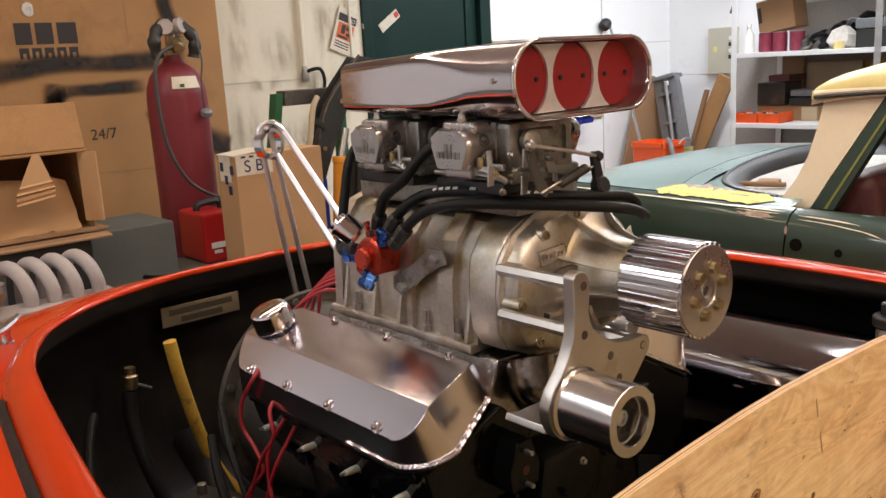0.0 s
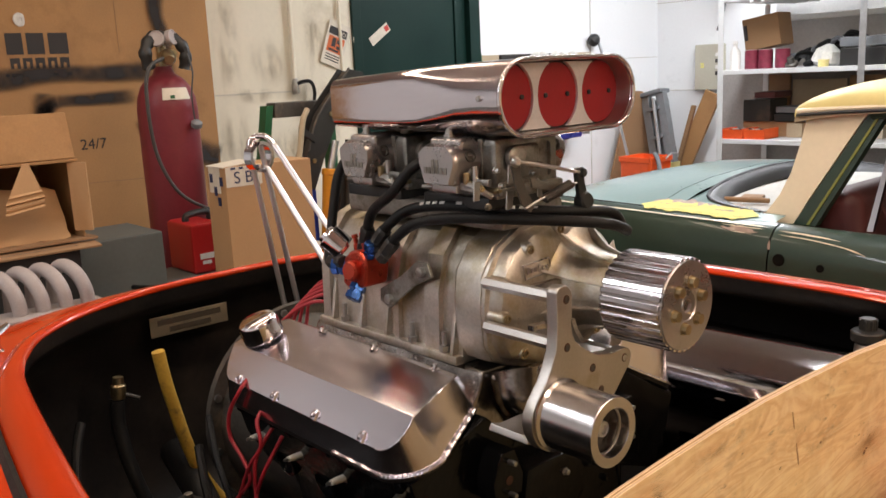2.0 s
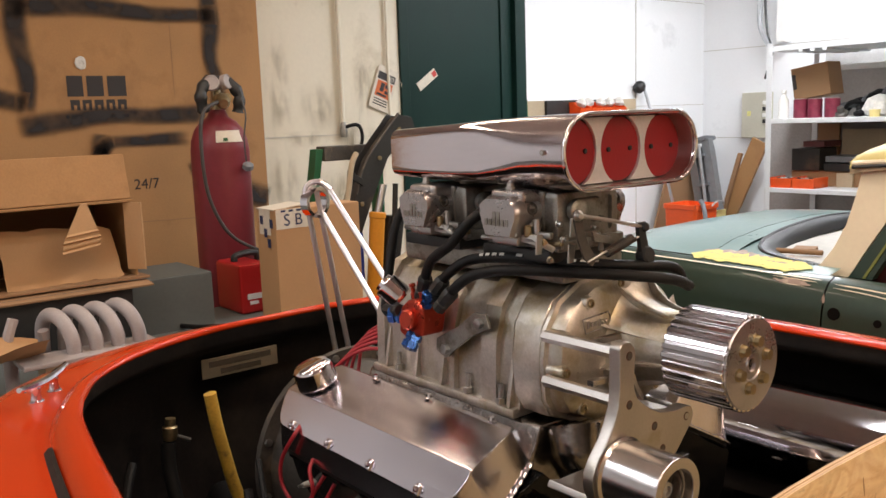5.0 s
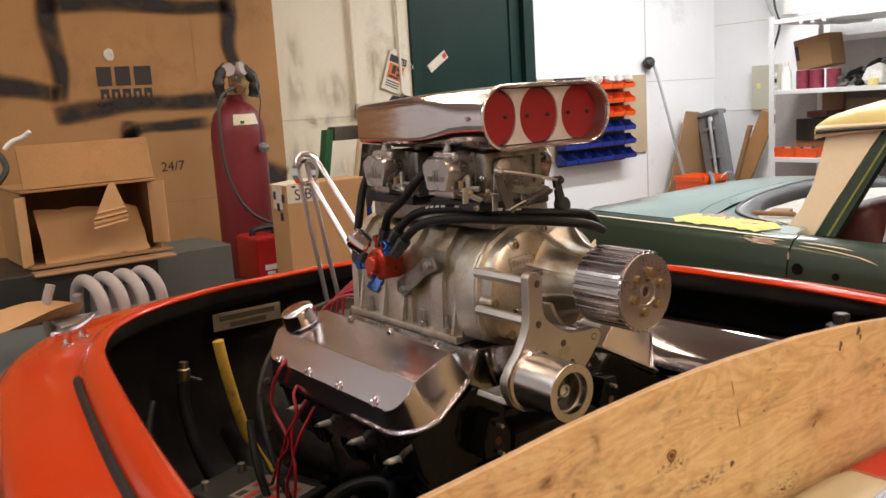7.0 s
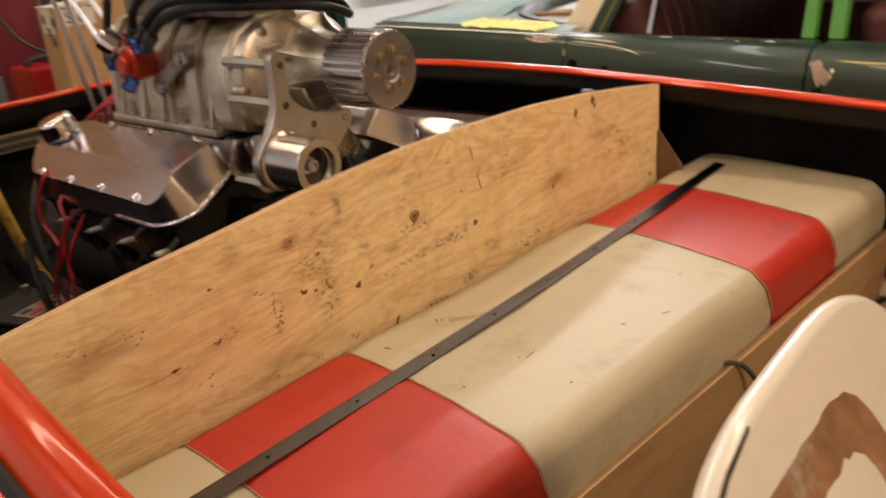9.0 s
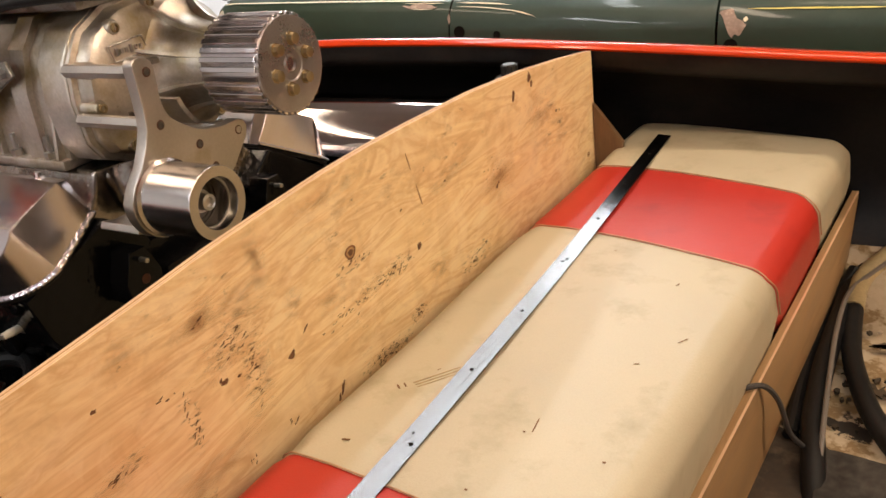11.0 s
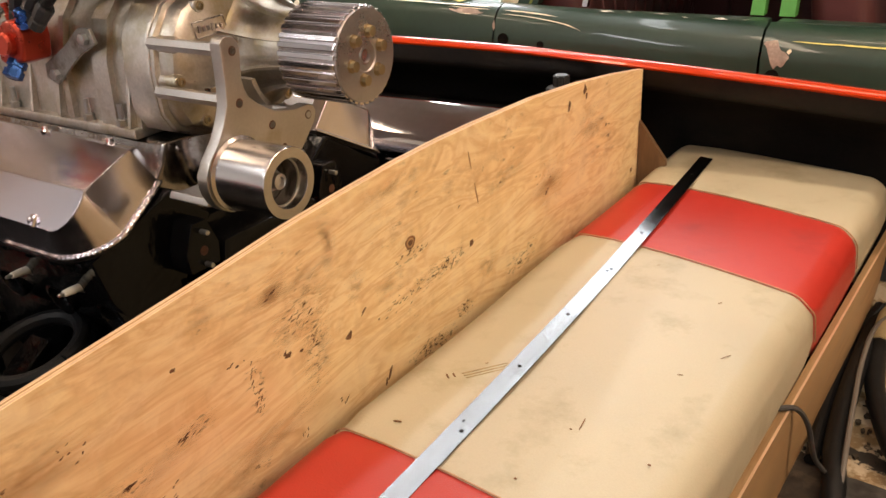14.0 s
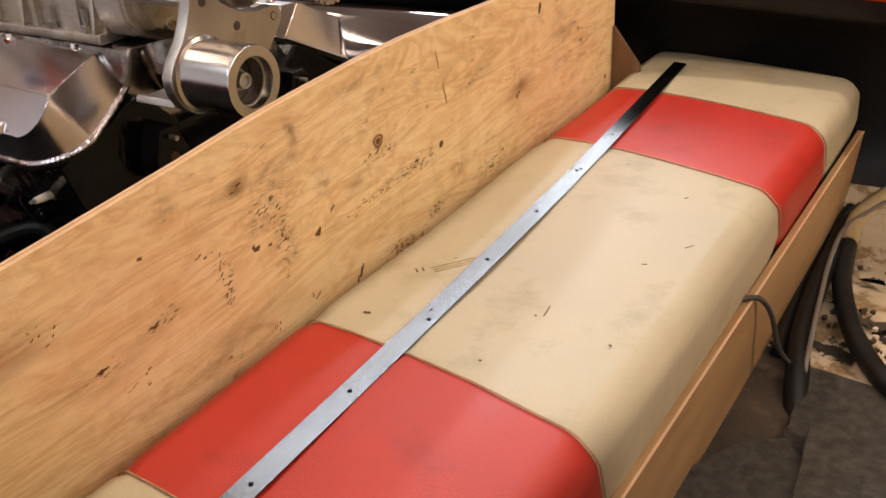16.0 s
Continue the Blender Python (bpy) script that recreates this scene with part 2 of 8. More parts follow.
grey_box = material("grey_plastic", (0.16, 0.17, 0.185), 0.45, 0.0, 0.1, 10)
magenta_tin = material("dark_red_tin", (0.20, 0.025, 0.05), 0.4, 0.0, 0.3, 25)
white_plastic = material("white_plastic", (0.78, 0.77, 0.74), 0.35, 0.0, 0.05, 10)
clear_bag = material("translucent_bag", (0.6, 0.58, 0.54), 0.35, 0.0, 0.15, 30, 0.5, 60)
parcel_white = material("dusty_parcel_shelf", (0.50, 0.48, 0.44), 0.7, 0.0, 0.15, 9, 0.2, 60)
beige_panel = material("beige_metal_panel", (0.48, 0.46, 0.37), 0.45, 0.0, 0.08, 5)
shell_white = material("white_gelcoat", (0.80, 0.76, 0.68), 0.22, 0.0, 0.04, 5, coat=0.6)
worn_brown = material("torn_brown_patch", (0.26, 0.13, 0.06), 0.8, 0.0, 0.45, 16, 0.8, 50, stain=(0.5, 0.42, 0.33), stain_amount=0.5, stain_scale=12)
hose_tan = material("worn_tan_hose", (0.46, 0.36, 0.19), 0.55, 0.0, 0.2, 20, 0.2, 150, stain=(0.12, 0.09, 0.05), stain_amount=0.3, stain_scale=14)
flake_dark = material("dark_paint_flake", (0.05, 0.035, 0.02), 0.8, 0.0, 0.4, 60)
flake_cream = material("cream_paint_flake", (0.60, 0.50, 0.36), 0.7, 0.0, 0.2, 60)
dirty_floor = material("dark_dirty_floor", (0.040, 0.028, 0.018), 0.85, 0.0, 0.5, 14, 0.8, 90, stain=(0.10, 0.07, 0.045), stain_amount=0.35, stain_scale=18)
tank_metal = material("polished_tank_steel", (0.36, 0.335, 0.335), 0.08, 1.0, 0.08, 5, rough_vary=0.03)
carpet_grey = material("grey_carpet", (0.060, 0.055, 0.049), 0.95, 0.0, 0.5, 60, 1.0, 700, spec=0.1)
label_dull = material("dull_grey_label", (0.26, 0.22, 0.20), 0.6, 0.0, 0.2, 30)
paper = material("printed_paper", (0.66, 0.60, 0.50), 0.6, 0.0, 0.08, 30)
ink_orange = material("orange_print", (0.60, 0.13, 0.03), 0.6)
ink_red = material("red_print", (0.50, 0.04, 0.03), 0.6)
ink_blue = material("dark_blue_print", (0.02, 0.03, 0.09), 0.6)
white_print = material("white_hose_print", (0.5, 0.5, 0.48), 0.7)
cable_grey = material("dusty_grey_cable", (0.17, 0.15, 0.13), 0.5)
grey_cord = material("grey_cord", (0.055, 0.05, 0.048), 0.5)
bench_grey = material("grey_bench_panel", (0.10, 0.112, 0.108), 0.6, 0.0, 0.15, 5)
olive_trim = material("olive_trim", (0.20, 0.23, 0.05), 0.5, 0.0, 0.2, 9)
scuff_ink = material("dark_scuff", (0.16, 0.075, 0.03), 0.7, 0.0, 0.4, 40)
rub_brown = material("brown_rub", (0.34, 0.25, 0.12), 0.6, 0.0, 0.3, 60)
knot_pale = material("knot_heart", (0.42, 0.24, 0.10), 0.6, 0.0, 0.3, 60)
knot_brown = material("knot", (0.22, 0.10, 0.035), 0.6, 0.0, 0.4, 60)
tube_glow = emitter("fluorescent_tube", (1.0, 0.93, 0.85), 3.0)
kick_wood = material("brown_varnished_ply", (0.37, 0.228, 0.108), 0.5, 0.0, 0.22, 4, 0.2, 60, stain=(0.24, 0.13, 0.05), stain_amount=0.45, stain_scale=3, stretch=(6, 0.8, 5))
shade_wood = material("shadowed_gusset_wood", (0.20, 0.115, 0.055), 0.7, 0.0, 0.25, 8, 0.3, 60, stretch=(4, 4, 0.6))


def plywood_material():
    """Rotary-cut face: cathedral grain from stretched, distorted noise, grey rubbing, gathered dark scuffs."""
    m = bpy.data.materials.new("worn_plywood_face")
    m.use_nodes = True
    n, l = m.node_tree.nodes, m.node_tree.links
    b = n["Principled BSDF"]
    co = n.new("ShaderNodeTexCoord")

    def noise_at(scale, stretch, detail=5, rough=0.55, twist=0.0):
        mp = n.new("ShaderNodeMapping")
        mp.inputs["Scale"].default_value = stretch
        l.new(co.outputs["Object"], mp.inputs["Vector"])
        t = n.new("ShaderNodeTexNoise")
        t.inputs["Scale"].default_value, t.inputs["Detail"].default_value = scale, detail
        t.inputs["Roughness"].default_value, t.inputs["Distortion"].default_value = rough, twist
        l.new(mp.outputs[0], t.inputs["Vector"])
        return t.outputs[0]

    def stretch_range(value, a, b_, c=0.0, d=1.0):
        r = n.new("ShaderNodeMapRange")
        for k, v in enumerate((a, b_, c, d)):
            r.inputs[k + 1].default_value = v
        l.new(value, r.inputs[0])
        return r.outputs[0]

    def product(u, v):
        p = n.new("ShaderNodeMath")
        p.operation = "MULTIPLY"
        l.new(u, p.inputs[0])
        l.new(v, p.inputs[1])
        return p.outputs[0]

    def over(fac, below, colour):
        x = n.new("ShaderNodeMix")
        x.data_type = "RGBA"
        l.new(fac, x.inputs[0])
        l.new(below, x.inputs[6])
        x.inputs[7].default_value = (*colour, 1)
        return x.outputs[2]

    grain = noise_at(2.6, (1, 0.7, 4.2), 6, 0.5, 2.2)
    ramp = n.new("ShaderNodeValToRGB")
    e = ramp.color_ramp.elements
    e[0].position, e[0].color = 0.30, (0.80, 0.55, 0.265, 1)
    e[1].position, e[1].color = 0.70, (0.95, 0.75, 0.43, 1)
    for p, c in ((0.43, (0.95, 0.73, 0.41)), (0.47, (0.80, 0.54, 0.26)), (0.53, (0.95, 0.73, 0.40)), (0.57, (0.86, 0.61, 0.30)), (0.61, (0.96, 0.75, 0.42))):
        q = ramp.color_ramp.elements.new(p)
        q.color = (*c, 1)
    l.new(grain, ramp.inputs[0])
    colour = ramp.outputs[0]
    colour = over(stretch_range(noise_at(5.0, (1, 1, 1.3), 6), 0.48, 0.68, 0, 0.18), colour, (0.50, 0.29, 0.12))
    colour = over(stretch_range(noise_at(5.0, (1, 1.3, 16), 7, 0.62, 1.6), 0.50, 0.68, 0, 0.26), colour, (0.54, 0.31, 0.12))
    colour = over(stretch_range(noise_at(2.3, (1, 1, 1.6), 4), 0.57, 0.75, 0, 0.22), colour, (0.58, 0.30, 0.11))
    colour = over(stretch_range(noise_at(4.0, (1, 5.0, 0.8), 5, 0.55, 1.2), 0.56, 0.68, 0, 0.14), colour, (0.50, 0.30, 0.13))
    colour = over(stretch_range(noise_at(8.5, (1, 1.0, 1.5), 6, 0.6, 1.5), 0.50, 0.66, 0, 0.45), colour, (0.98, 0.80, 0.50))
    colour = over(stretch_range(noise_at(11.0, (1.3, 0.8, 1.4), 7, 0.62, 2.4), 0.52, 0.66, 0, 0.24), colour, (0.58, 0.34, 0.14))
    gather = stretch_range(noise_at(3.1, (1, 1, 2.0), 3), 0.52, 0.66)
    smears = stretch_range(noise_at(24, (1, 0.8, 1.6), 7, 0.7), 0.48, 0.68, 0, 0.6)
    colour = over(product(gather, smears), colour, (0.40, 0.22, 0.095))
    specks = stretch_range(noise_at(52, (1, 0.6, 1.7), 9, 0.7), 0.60, 0.66, 0, 0.8)
    colour = over(product(gather, specks), colour, (0.11, 0.052, 0.022))
    l.new(colour, b.inputs["Base Color"])
    b.inputs["Roughness"].default_value = 0.52
    bp = n.new("ShaderNodeBump")
    bp.inputs["Strength"].default_value, bp.inputs["Distance"].default_value = 0.25, 0.002
    l.new(grain, bp.inputs["Height"])
    l.new(bp.outputs[0], b.inputs["Normal"])
    return m


plywood = plywood_material()


def flaking_material():
    """Old cream paint: fibrous brown where it is rubbed through, black where it has peeled."""
    m = bpy.data.materials.new("flaking_hull_floor")
    m.use_nodes = True
    n, l = m.node_tree.nodes, m.node_tree.links
    b = n["Principled BSDF"]
    co = n.new("ShaderNodeTexCoord")
    colour = None
    for scale, detail, lo, hi, tone in ((5, 4, 0.3, 0.7, (0.42, 0.33, 0.22)), (16, 8, 0.51, 0.57, (0.24, 0.16, 0.075)), (70, 6, 0.50, 0.60, (0.46, 0.37, 0.24)), (9, 9, 0.60, 0.62, (0.022, 0.016, 0.011))):
        t = n.new("ShaderNodeTexNoise")
        t.inputs["Scale"].default_value, t.inputs["Detail"].default_value, t.inputs["Roughness"].default_value = scale, detail, 0.62
        l.new(co.outputs["Object"], t.inputs["Vector"])
        r = n.new("ShaderNodeMapRange")
        r.inputs[1].default_value, r.inputs[2].default_value = lo, hi
        r.inputs[4].default_value = 0.5 if scale == 70 else 1.0
        l.new(t.outputs[0], r.inputs[0])
        x = n.new("ShaderNodeMix")
        x.data_type = "RGBA"
        l.new(r.outputs[0], x.inputs[0])
        if colour is None:
            x.inputs[6].default_value = (0.60, 0.50, 0.36, 1)
        else:
            l.new(colour, x.inputs[6])
        x.inputs[7].default_value = (*tone, 1)
        colour, last = x.outputs[2], r.outputs[0]
    l.new(colour, b.inputs["Base Color"])
    b.inputs["Roughness"].default_value = 0.75
    bp = n.new("ShaderNodeBump")
    bp.invert = True
    bp.inputs["Strength"].default_value, bp.inputs["Distance"].default_value = 0.6, 0.002
    l.new(last, bp.inputs["Height"])
    l.new(bp.outputs[0], b.inputs["Normal"])
    return m


hull_floor = flaking_material()

def fuzzy(name, colour, fade_x=0.12, fade_y=0.5, scale=7, low=0.3, high=0.6, least=0.5, most=1.0, stretch=(1, 1, 1)):
    """Paint or dirt on a surface, dense along the middle of its patch and fading to nothing at its edges."""
    m = bpy.data.materials.new(name)
    m.use_nodes = True
    n, l = m.node_tree.nodes, m.node_tree.links
    b = n["Principled BSDF"]
    b.inputs["Base Color"].default_value = (*colour, 1)
    b.inputs["Roughness"].default_value = 0.9
    uv = n.new("ShaderNodeUVMap")
    uv.uv_map = "band"
    sep = n.new("ShaderNodeSeparateXYZ")
    l.new(uv.outputs[0], sep.inputs[0])
    fade = None
    for axis, width in (("X", fade_x), ("Y", fade_y)):
        a = n.new("ShaderNodeMath")
        a.operation = "PINGPONG"
        a.inputs[1].default_value = 0.5
        l.new(sep.outputs[axis], a.inputs[0])
        r = n.new("ShaderNodeMapRange")
        r.interpolation_type = "SMOOTHSTEP"
        r.inputs[2].default_value = width
        l.new(a.outputs[0], r.inputs[0])
        if fade is None:
            fade = r.outputs[0]
        else:
            mul = n.new("ShaderNodeMath")
            mul.operation = "MULTIPLY"
            l.new(fade, mul.inputs[0])
            l.new(r.outputs[0], mul.inputs[1])
            fade = mul.outputs[0]
    co = n.new("ShaderNodeTexCoord")
    nz = n.new("ShaderNodeTexNoise")
    nz.inputs["Scale"].default_value, nz.inputs["Detail"].default_value = scale, 6
    mp = n.new("ShaderNodeMapping")
    mp.inputs["Scale"].default_value = stretch
    l.new(co.outputs["Object"], mp.inputs["Vector"])
    l.new(mp.outputs[0], nz.inputs["Vector"])
    nr = n.new("ShaderNodeMapRange")
    nr.inputs[1].default_value, nr.inputs[2].default_value, nr.inputs[3].default_value, nr.inputs[4].default_value = low, high, least, most
    l.new(nz.outputs[0], nr.inputs[0])
    mul = n.new("ShaderNodeMath")
    mul.operation = "MULTIPLY"
    l.new(fade, mul.inputs[0])
    l.new(nr.outputs[0], mul.inputs[1])
    l.new(mul.outputs[0], b.inputs["Alpha"])
    return m


overspray = fuzzy("black_overspray_band", (0.030, 0.026, 0.026), 0.12, 0.36, 7, 0.3, 0.6, 0.55, 1.0)
wall_grime = fuzzy("wall_grime", (0.26, 0.19, 0.085), 0.5, 0.5, 8, 0.40, 0.72, 0.04, 0.62, (1, 1.8, 0.6))
smudge_grey = fuzzy("grey_brown_smudge", (0.40, 0.215, 0.085), 0.5, 0.5, 60, 0.40, 0.66, 0.04, 0.40, (1, 0.6, 1.3))
scuff_hatch = fuzzy("gathered_fine_scuffs", (0.13, 0.060, 0.024), 0.45, 0.45, 210, 0.56, 0.64, 0.0, 0.85, (1, 0.36, 1.2))
smudge_rust = fuzzy("brown_smudge", (0.36, 0.16, 0.05), 0.5, 0.5, 20, 0.35, 0.70, 0.0, 0.50, (1, 0.6, 1.6))

# ---- mesh helpers ----
BASE = {}


def thing(name, at=(0, 0, 0), label="", category="", group="", kind=""):
    ob = new(name)
    ob.location = at
    ob.empty_display_size = 0.05
    BASE[ob] = Vector(at)
    return tagged(ob, label, category, group, kind)


def even(ob):
    """Keeps large flat faces flat beside their rounded edges."""
    w = ob.modifiers.new("even_normals", "WEIGHTED_NORMAL")
    w.keep_sharp, w.weight = True, 80


def part(name, bm, mat, parent=None, label="", sharp=35):
    """Links a bmesh, given in world metres, as one mesh under a thing or a part."""
    base = BASE.get(parent, Vector((0, 0, 0)))
    bmesh.ops.translate(bm, vec=-base, verts=bm.verts)
    bmesh.ops.recalc_face_normals(bm, faces=bm.faces)
    me = bpy.data.meshes.new(name)
    bm.to_mesh(me)
    bm.free()
    me.materials.append(mat)
    me.polygons.foreach_set("use_smooth", [True] * len(me.polygons))
    me.set_sharp_from_angle(angle=radians(sharp))
    ob = new(name, me)
    even(ob)
    if parent is not None:
        ob.parent = parent
    BASE[ob] = base
    if label:
        ob["label"] = label
    return ob


def single(name, bm, mat, label="", category="", group="", kind="", sharp=35):
    """A thing of one mesh, its origin at its base."""
    c = sum((v.co for v in bm.verts), Vector()) / len(bm.verts)
    base = Vector((c.x, c.y, min(v.co.z for v in bm.verts)))
    bmesh.ops.translate(bm, vec=-base, verts=bm.verts)
    bmesh.ops.recalc_face_normals(bm, faces=bm.faces)
    me = bpy.data.meshes.new(name)
    bm.to_mesh(me)
    bm.free()
    me.materials.append(mat)
    me.polygons.foreach_set("use_smooth", [True] * len(me.polygons))
    me.set_sharp_from_angle(angle=radians(sharp))
    ob = new(name, me)
    even(ob)
    ob.location = base
    BASE[ob] = base
    return tagged(ob, label, category, group, kind)


def bevel(bm, w, seg=2, angle=30):
    if w > 0:
        edges = [e for e in bm.edges if e.is_manifold and e.calc_face_angle(0) > radians(angle)]
        bmesh.ops.bevel(bm, geom=edges, offset=w, segments=seg, profile=0.5, affect="EDGES", clamp_overlap=True)
    return bm


def box(x0, x1, y0, y1, z0, z1, bev=0.0, seg=2, turn=None):
    bm = bmesh.new()
    bmesh.ops.create_cube(bm, size=1)
    bmesh.ops.scale(bm, vec=(abs(x1 - x0), abs(y1 - y0), abs(z1 - z0)), verts=bm.verts)
    bevel(bm, bev, seg)
    c = Vector(((x0 + x1) / 2, (y0 + y1) / 2, (z0 + z1) / 2))
    m = Matrix.Translation(c)
    if turn:
        m = m @ pose(0, 0, 0, *turn)
    bmesh.ops.transform(bm, matrix=m, verts=bm.verts)
    return bm


def joined(*bms):
    out = bms[0]
    for b in bms[1:]:
        me = bpy.data.meshes.new("tmp")
        b.to_mesh(me)
        b.free()
        out.from_mesh(me)
        bpy.data.meshes.remove(me)
    return out


def basis(d):
    d = Vector(d).normalized()
    u = d.cross(Vector((0, 0, 1)))
    if u.length < 1e-4:
        u = Vector((1, 0, 0))
    u.normalize()
    return u, d.cross(u).normalized(), d


def rings(loops, caps=True, closed=False):
    """Skins a row of equal closed loops of points."""
    bm = bmesh.new()
    vs = [[bm.verts.new(p) for p in lp] for lp in loops]
    k = len(vs[0])
    pairs = list(zip(vs, vs[1:])) + ([(vs[-1], vs[0])] if closed else [])
    for a, b in pairs:
        for i in range(k):
            try:
                bm.faces.new((a[i], a[(i + 1) % k], b[(i + 1) % k], b[i]))
            except ValueError:
                pass
    if caps and not closed:
        bm.faces.new(list(reversed(vs[0])))
        bm.faces.new(vs[-1])
    return bm


def sheet(rows):
    """Skins rows of points, open both ways."""
    bm = bmesh.new()
    vs = [[bm.verts.new(p) for p in r] for r in rows]
    for a, b in zip(vs, vs[1:]):
        for i in range(len(a) - 1):
            bm.faces.new((a[i], a[i + 1], b[i + 1], b[i]))
    return bm


def lathe(profile, at, axis, seg=28, caps=True):
    """Turns rows of (distance along the axis, radius)."""
    u, v, d = basis(axis)
    o = Vector(at)
    loops = [[o + d * h + (u * math.cos(2 * math.pi * i / seg) + v * math.sin(2 * math.pi * i / seg)) * max(r, 1e-4) for i in range(seg)] for h, r in profile]
    return rings(loops, caps)


def rod(p, q, r, r2=None, seg=12, bev=0.0):
    p, q = Vector(p), Vector(q)
    h, r2 = (q - p).length, r if r2 is None else r2
    if bev:
        return lathe([(0, r - bev), (bev, r), (h - bev, r2), (h, r2 - bev)], p, q - p, seg)
    return lathe([(0, r), (h, r2)], p, q - p, seg)


def smooth_path(pts, n=6):
    pts = [Vector(p) for p in pts]
    out = []
    for i in range(len(pts) - 1):
        a, b = pts[max(i - 1, 0)], pts[i]
        c, d = pts[i + 1], pts[min(i + 2, len(pts) - 1)]
        for s in range(n):
            t = s / n
            out.append(0.5 * ((2 * b) + (c - a) * t + (2 * a - 5 * b + 4 * c - d) * t * t + (3 * b - a - 3 * c + d) * t ** 3))
    out.append(pts[-1])
    return out


def sweep(pts, r, seg=8, n=6, smooth=True, wobble=0.0):
    path = smooth_path(pts, n) if smooth else [Vector(p) for p in pts]
    loops, up = [], None
    for i, p in enumerate(path):
        d = (path[min(i + 1, len(path) - 1)] - path[max(i - 1, 0)]).normalized()
        if up is None:
            u, v, _ = basis(d)
        else:
            u = (up - d * up.dot(d)).normalized()
            v = d.cross(u)
        up = u
        rr = r(i / (len(path) - 1)) if callable(r) else r * (1 + wobble * math.sin(i * 1.7))
        loops.append([p + (u * math.cos(2 * math.pi * k / seg) + v * math.sin(2 * math.pi * k / seg)) * rr for k in range(seg)])
    return rings(loops)


def prism(poly, axis, a0, a1, bev=0.0, seg=2):
    """Extrudes a polygon of the two other axes along x, y or z."""
    put = {"x": lambda a, p: (a, p[0], p[1]), "y": lambda a, p: (p[0], a, p[1]), "z": lambda a, p: (p[0], p[1], a)}[axis]
    bm = rings([[put(a0, p) for p in poly], [put(a1, p) for p in poly]])
    bmesh.ops.recalc_face_normals(bm, faces=bm.faces)
    return bevel(bm, bev, seg)


def stadium(w, h, n=10):
    """Half-round ended outline, w wide and h high, round the origin."""
    r, out = h / 2, []
    for s, a0 in ((1, -90), (-1, 90)):
        for k in range(n + 1):
            a = radians(a0 + 180 * k / n)
            out.append((s * (w / 2 - r) + r * math.cos(a), r * math.sin(a)))
    return out


def rounded(w, h, r, n=5):
    out = []
    for sx, sy, a0 in ((1, -1, -90), (1, 1, 0), (-1, 1, 90), (-1, -1, 180)):
        for k in range(n + 1):
            a = radians(a0 + 90 * k / n)
            out.append((sx * (w / 2 - r) + r * math.cos(a), sy * (h / 2 - r) + r * math.sin(a)))
    return out


def bolt(at, axis, r=0.006, h=0.006, name="bolt", mat=None, parent=None, hexed=True):
    return part(name, lathe([(-0.002, r * 1.35), (0.001, r * 1.35), (0.0011, r), (h, r * 0.96), (h + 0.0005, r * 0.55), (h - 0.002, r * 0.5)], at, axis, 6 if hexed else 12), mat or steel, parent)


def lettering(text, size, m, mat, parent, depth=0.0006, name="lettering"):
    cu = bpy.data.curves.new(name, "FONT")
    cu.body, cu.size, cu.extrude = text, size, depth
    cu.materials.append(mat)
    ob = new(name, cu)
    ob.matrix_world = m
    if parent is not None:
        ob.parent = parent
        ob.matrix_parent_inverse = Matrix.Translation(-BASE[parent])
    return ob

# ---- the room ----
XW, YB, XE, YN = -4.4, 6.65, 5.0, -4.0


def plain(name, bm, mat, label, category):
    return single(name, bm, mat, label, category, kind="structure")


plain("floor", box(XW - 0.2, XE + 0.2, YN - 0.2, YB + 0.2, -0.12, 0), concrete, "stained grey concrete workshop floor", "floor")
plain("ceiling", box(XW - 0.2, XE + 0.2, YN - 0.2, YB + 0.2, CEIL, CEIL + 0.12), ceiling_paint, "dull painted workshop ceiling", "ceiling")
plain("wall_east", box(XE, XE + 0.18, YN, YB, 0, CEIL), wall_cream, "cream painted workshop wall", "wall")
# Unseen wall, made white to put a bright reflection in the metal.
plain("wall_south", box(XW, XE, YN - 0.18, YN, 0, CEIL), wall_white, "unseen workshop wall, white for reflections", "wall")
DOOR0, DOOR1, DOORH = 3.37, 4.47, 2.45
wall_w = thing("wall_west", (XW, 2, 0), "cream and white painted panel wall with a doorway", "wall", kind="structure")
# Unseen stretch, white as a reflector for the rocker cover.
part("wall_section", box(XW - 0.18, XW, YN, -0.6, 0, CEIL), wall_white, wall_w)
part("wall_section", box(XW - 0.18, XW, -0.6, DOOR0, 0, CEIL), wall_cream, wall_w)
part("wall_section", box(XW - 0.18, XW, DOOR1, YB, 0, CEIL), wall_white, wall_w)
part("lintel", box(XW - 0.18, XW, DOOR0, DOOR1, DOORH, CEIL), wall_white, wall_w)
for y0, y1, z in ((2.3, 2.95, 1.455), (5.72, YB, 1.57), (5.0, YB, 2.42)):
    part("joint", box(XW - 0.004, XW + 0.003, y0, y1, z - 0.0025, z + 0.0025), joint_line, wall_w)
part("joint", box(XW - 0.004, XW + 0.004, 5.72, 5.728, 0, 2.6), joint_line, wall_w)
wall_n = thing("wall_north", (0, YB, 0), "white painted panel wall behind the shelves", "wall", kind="structure")
part("wall_section", box(XW - 0.18, XE, YB, YB + 0.18, 0, CEIL), wall_white, wall_n)
for z in (1.28, 2.02):
    part("joint", box(XW, XE, YB - 0.004, YB + 0.002, z - 0.0025, z + 0.0025), joint_line, wall_n)
for x in (-1.9, -0.7):
    part("joint", box(x - 0.0025, x + 0.0025, YB - 0.004, YB + 0.002, 0, CEIL), joint_line, wall_n)

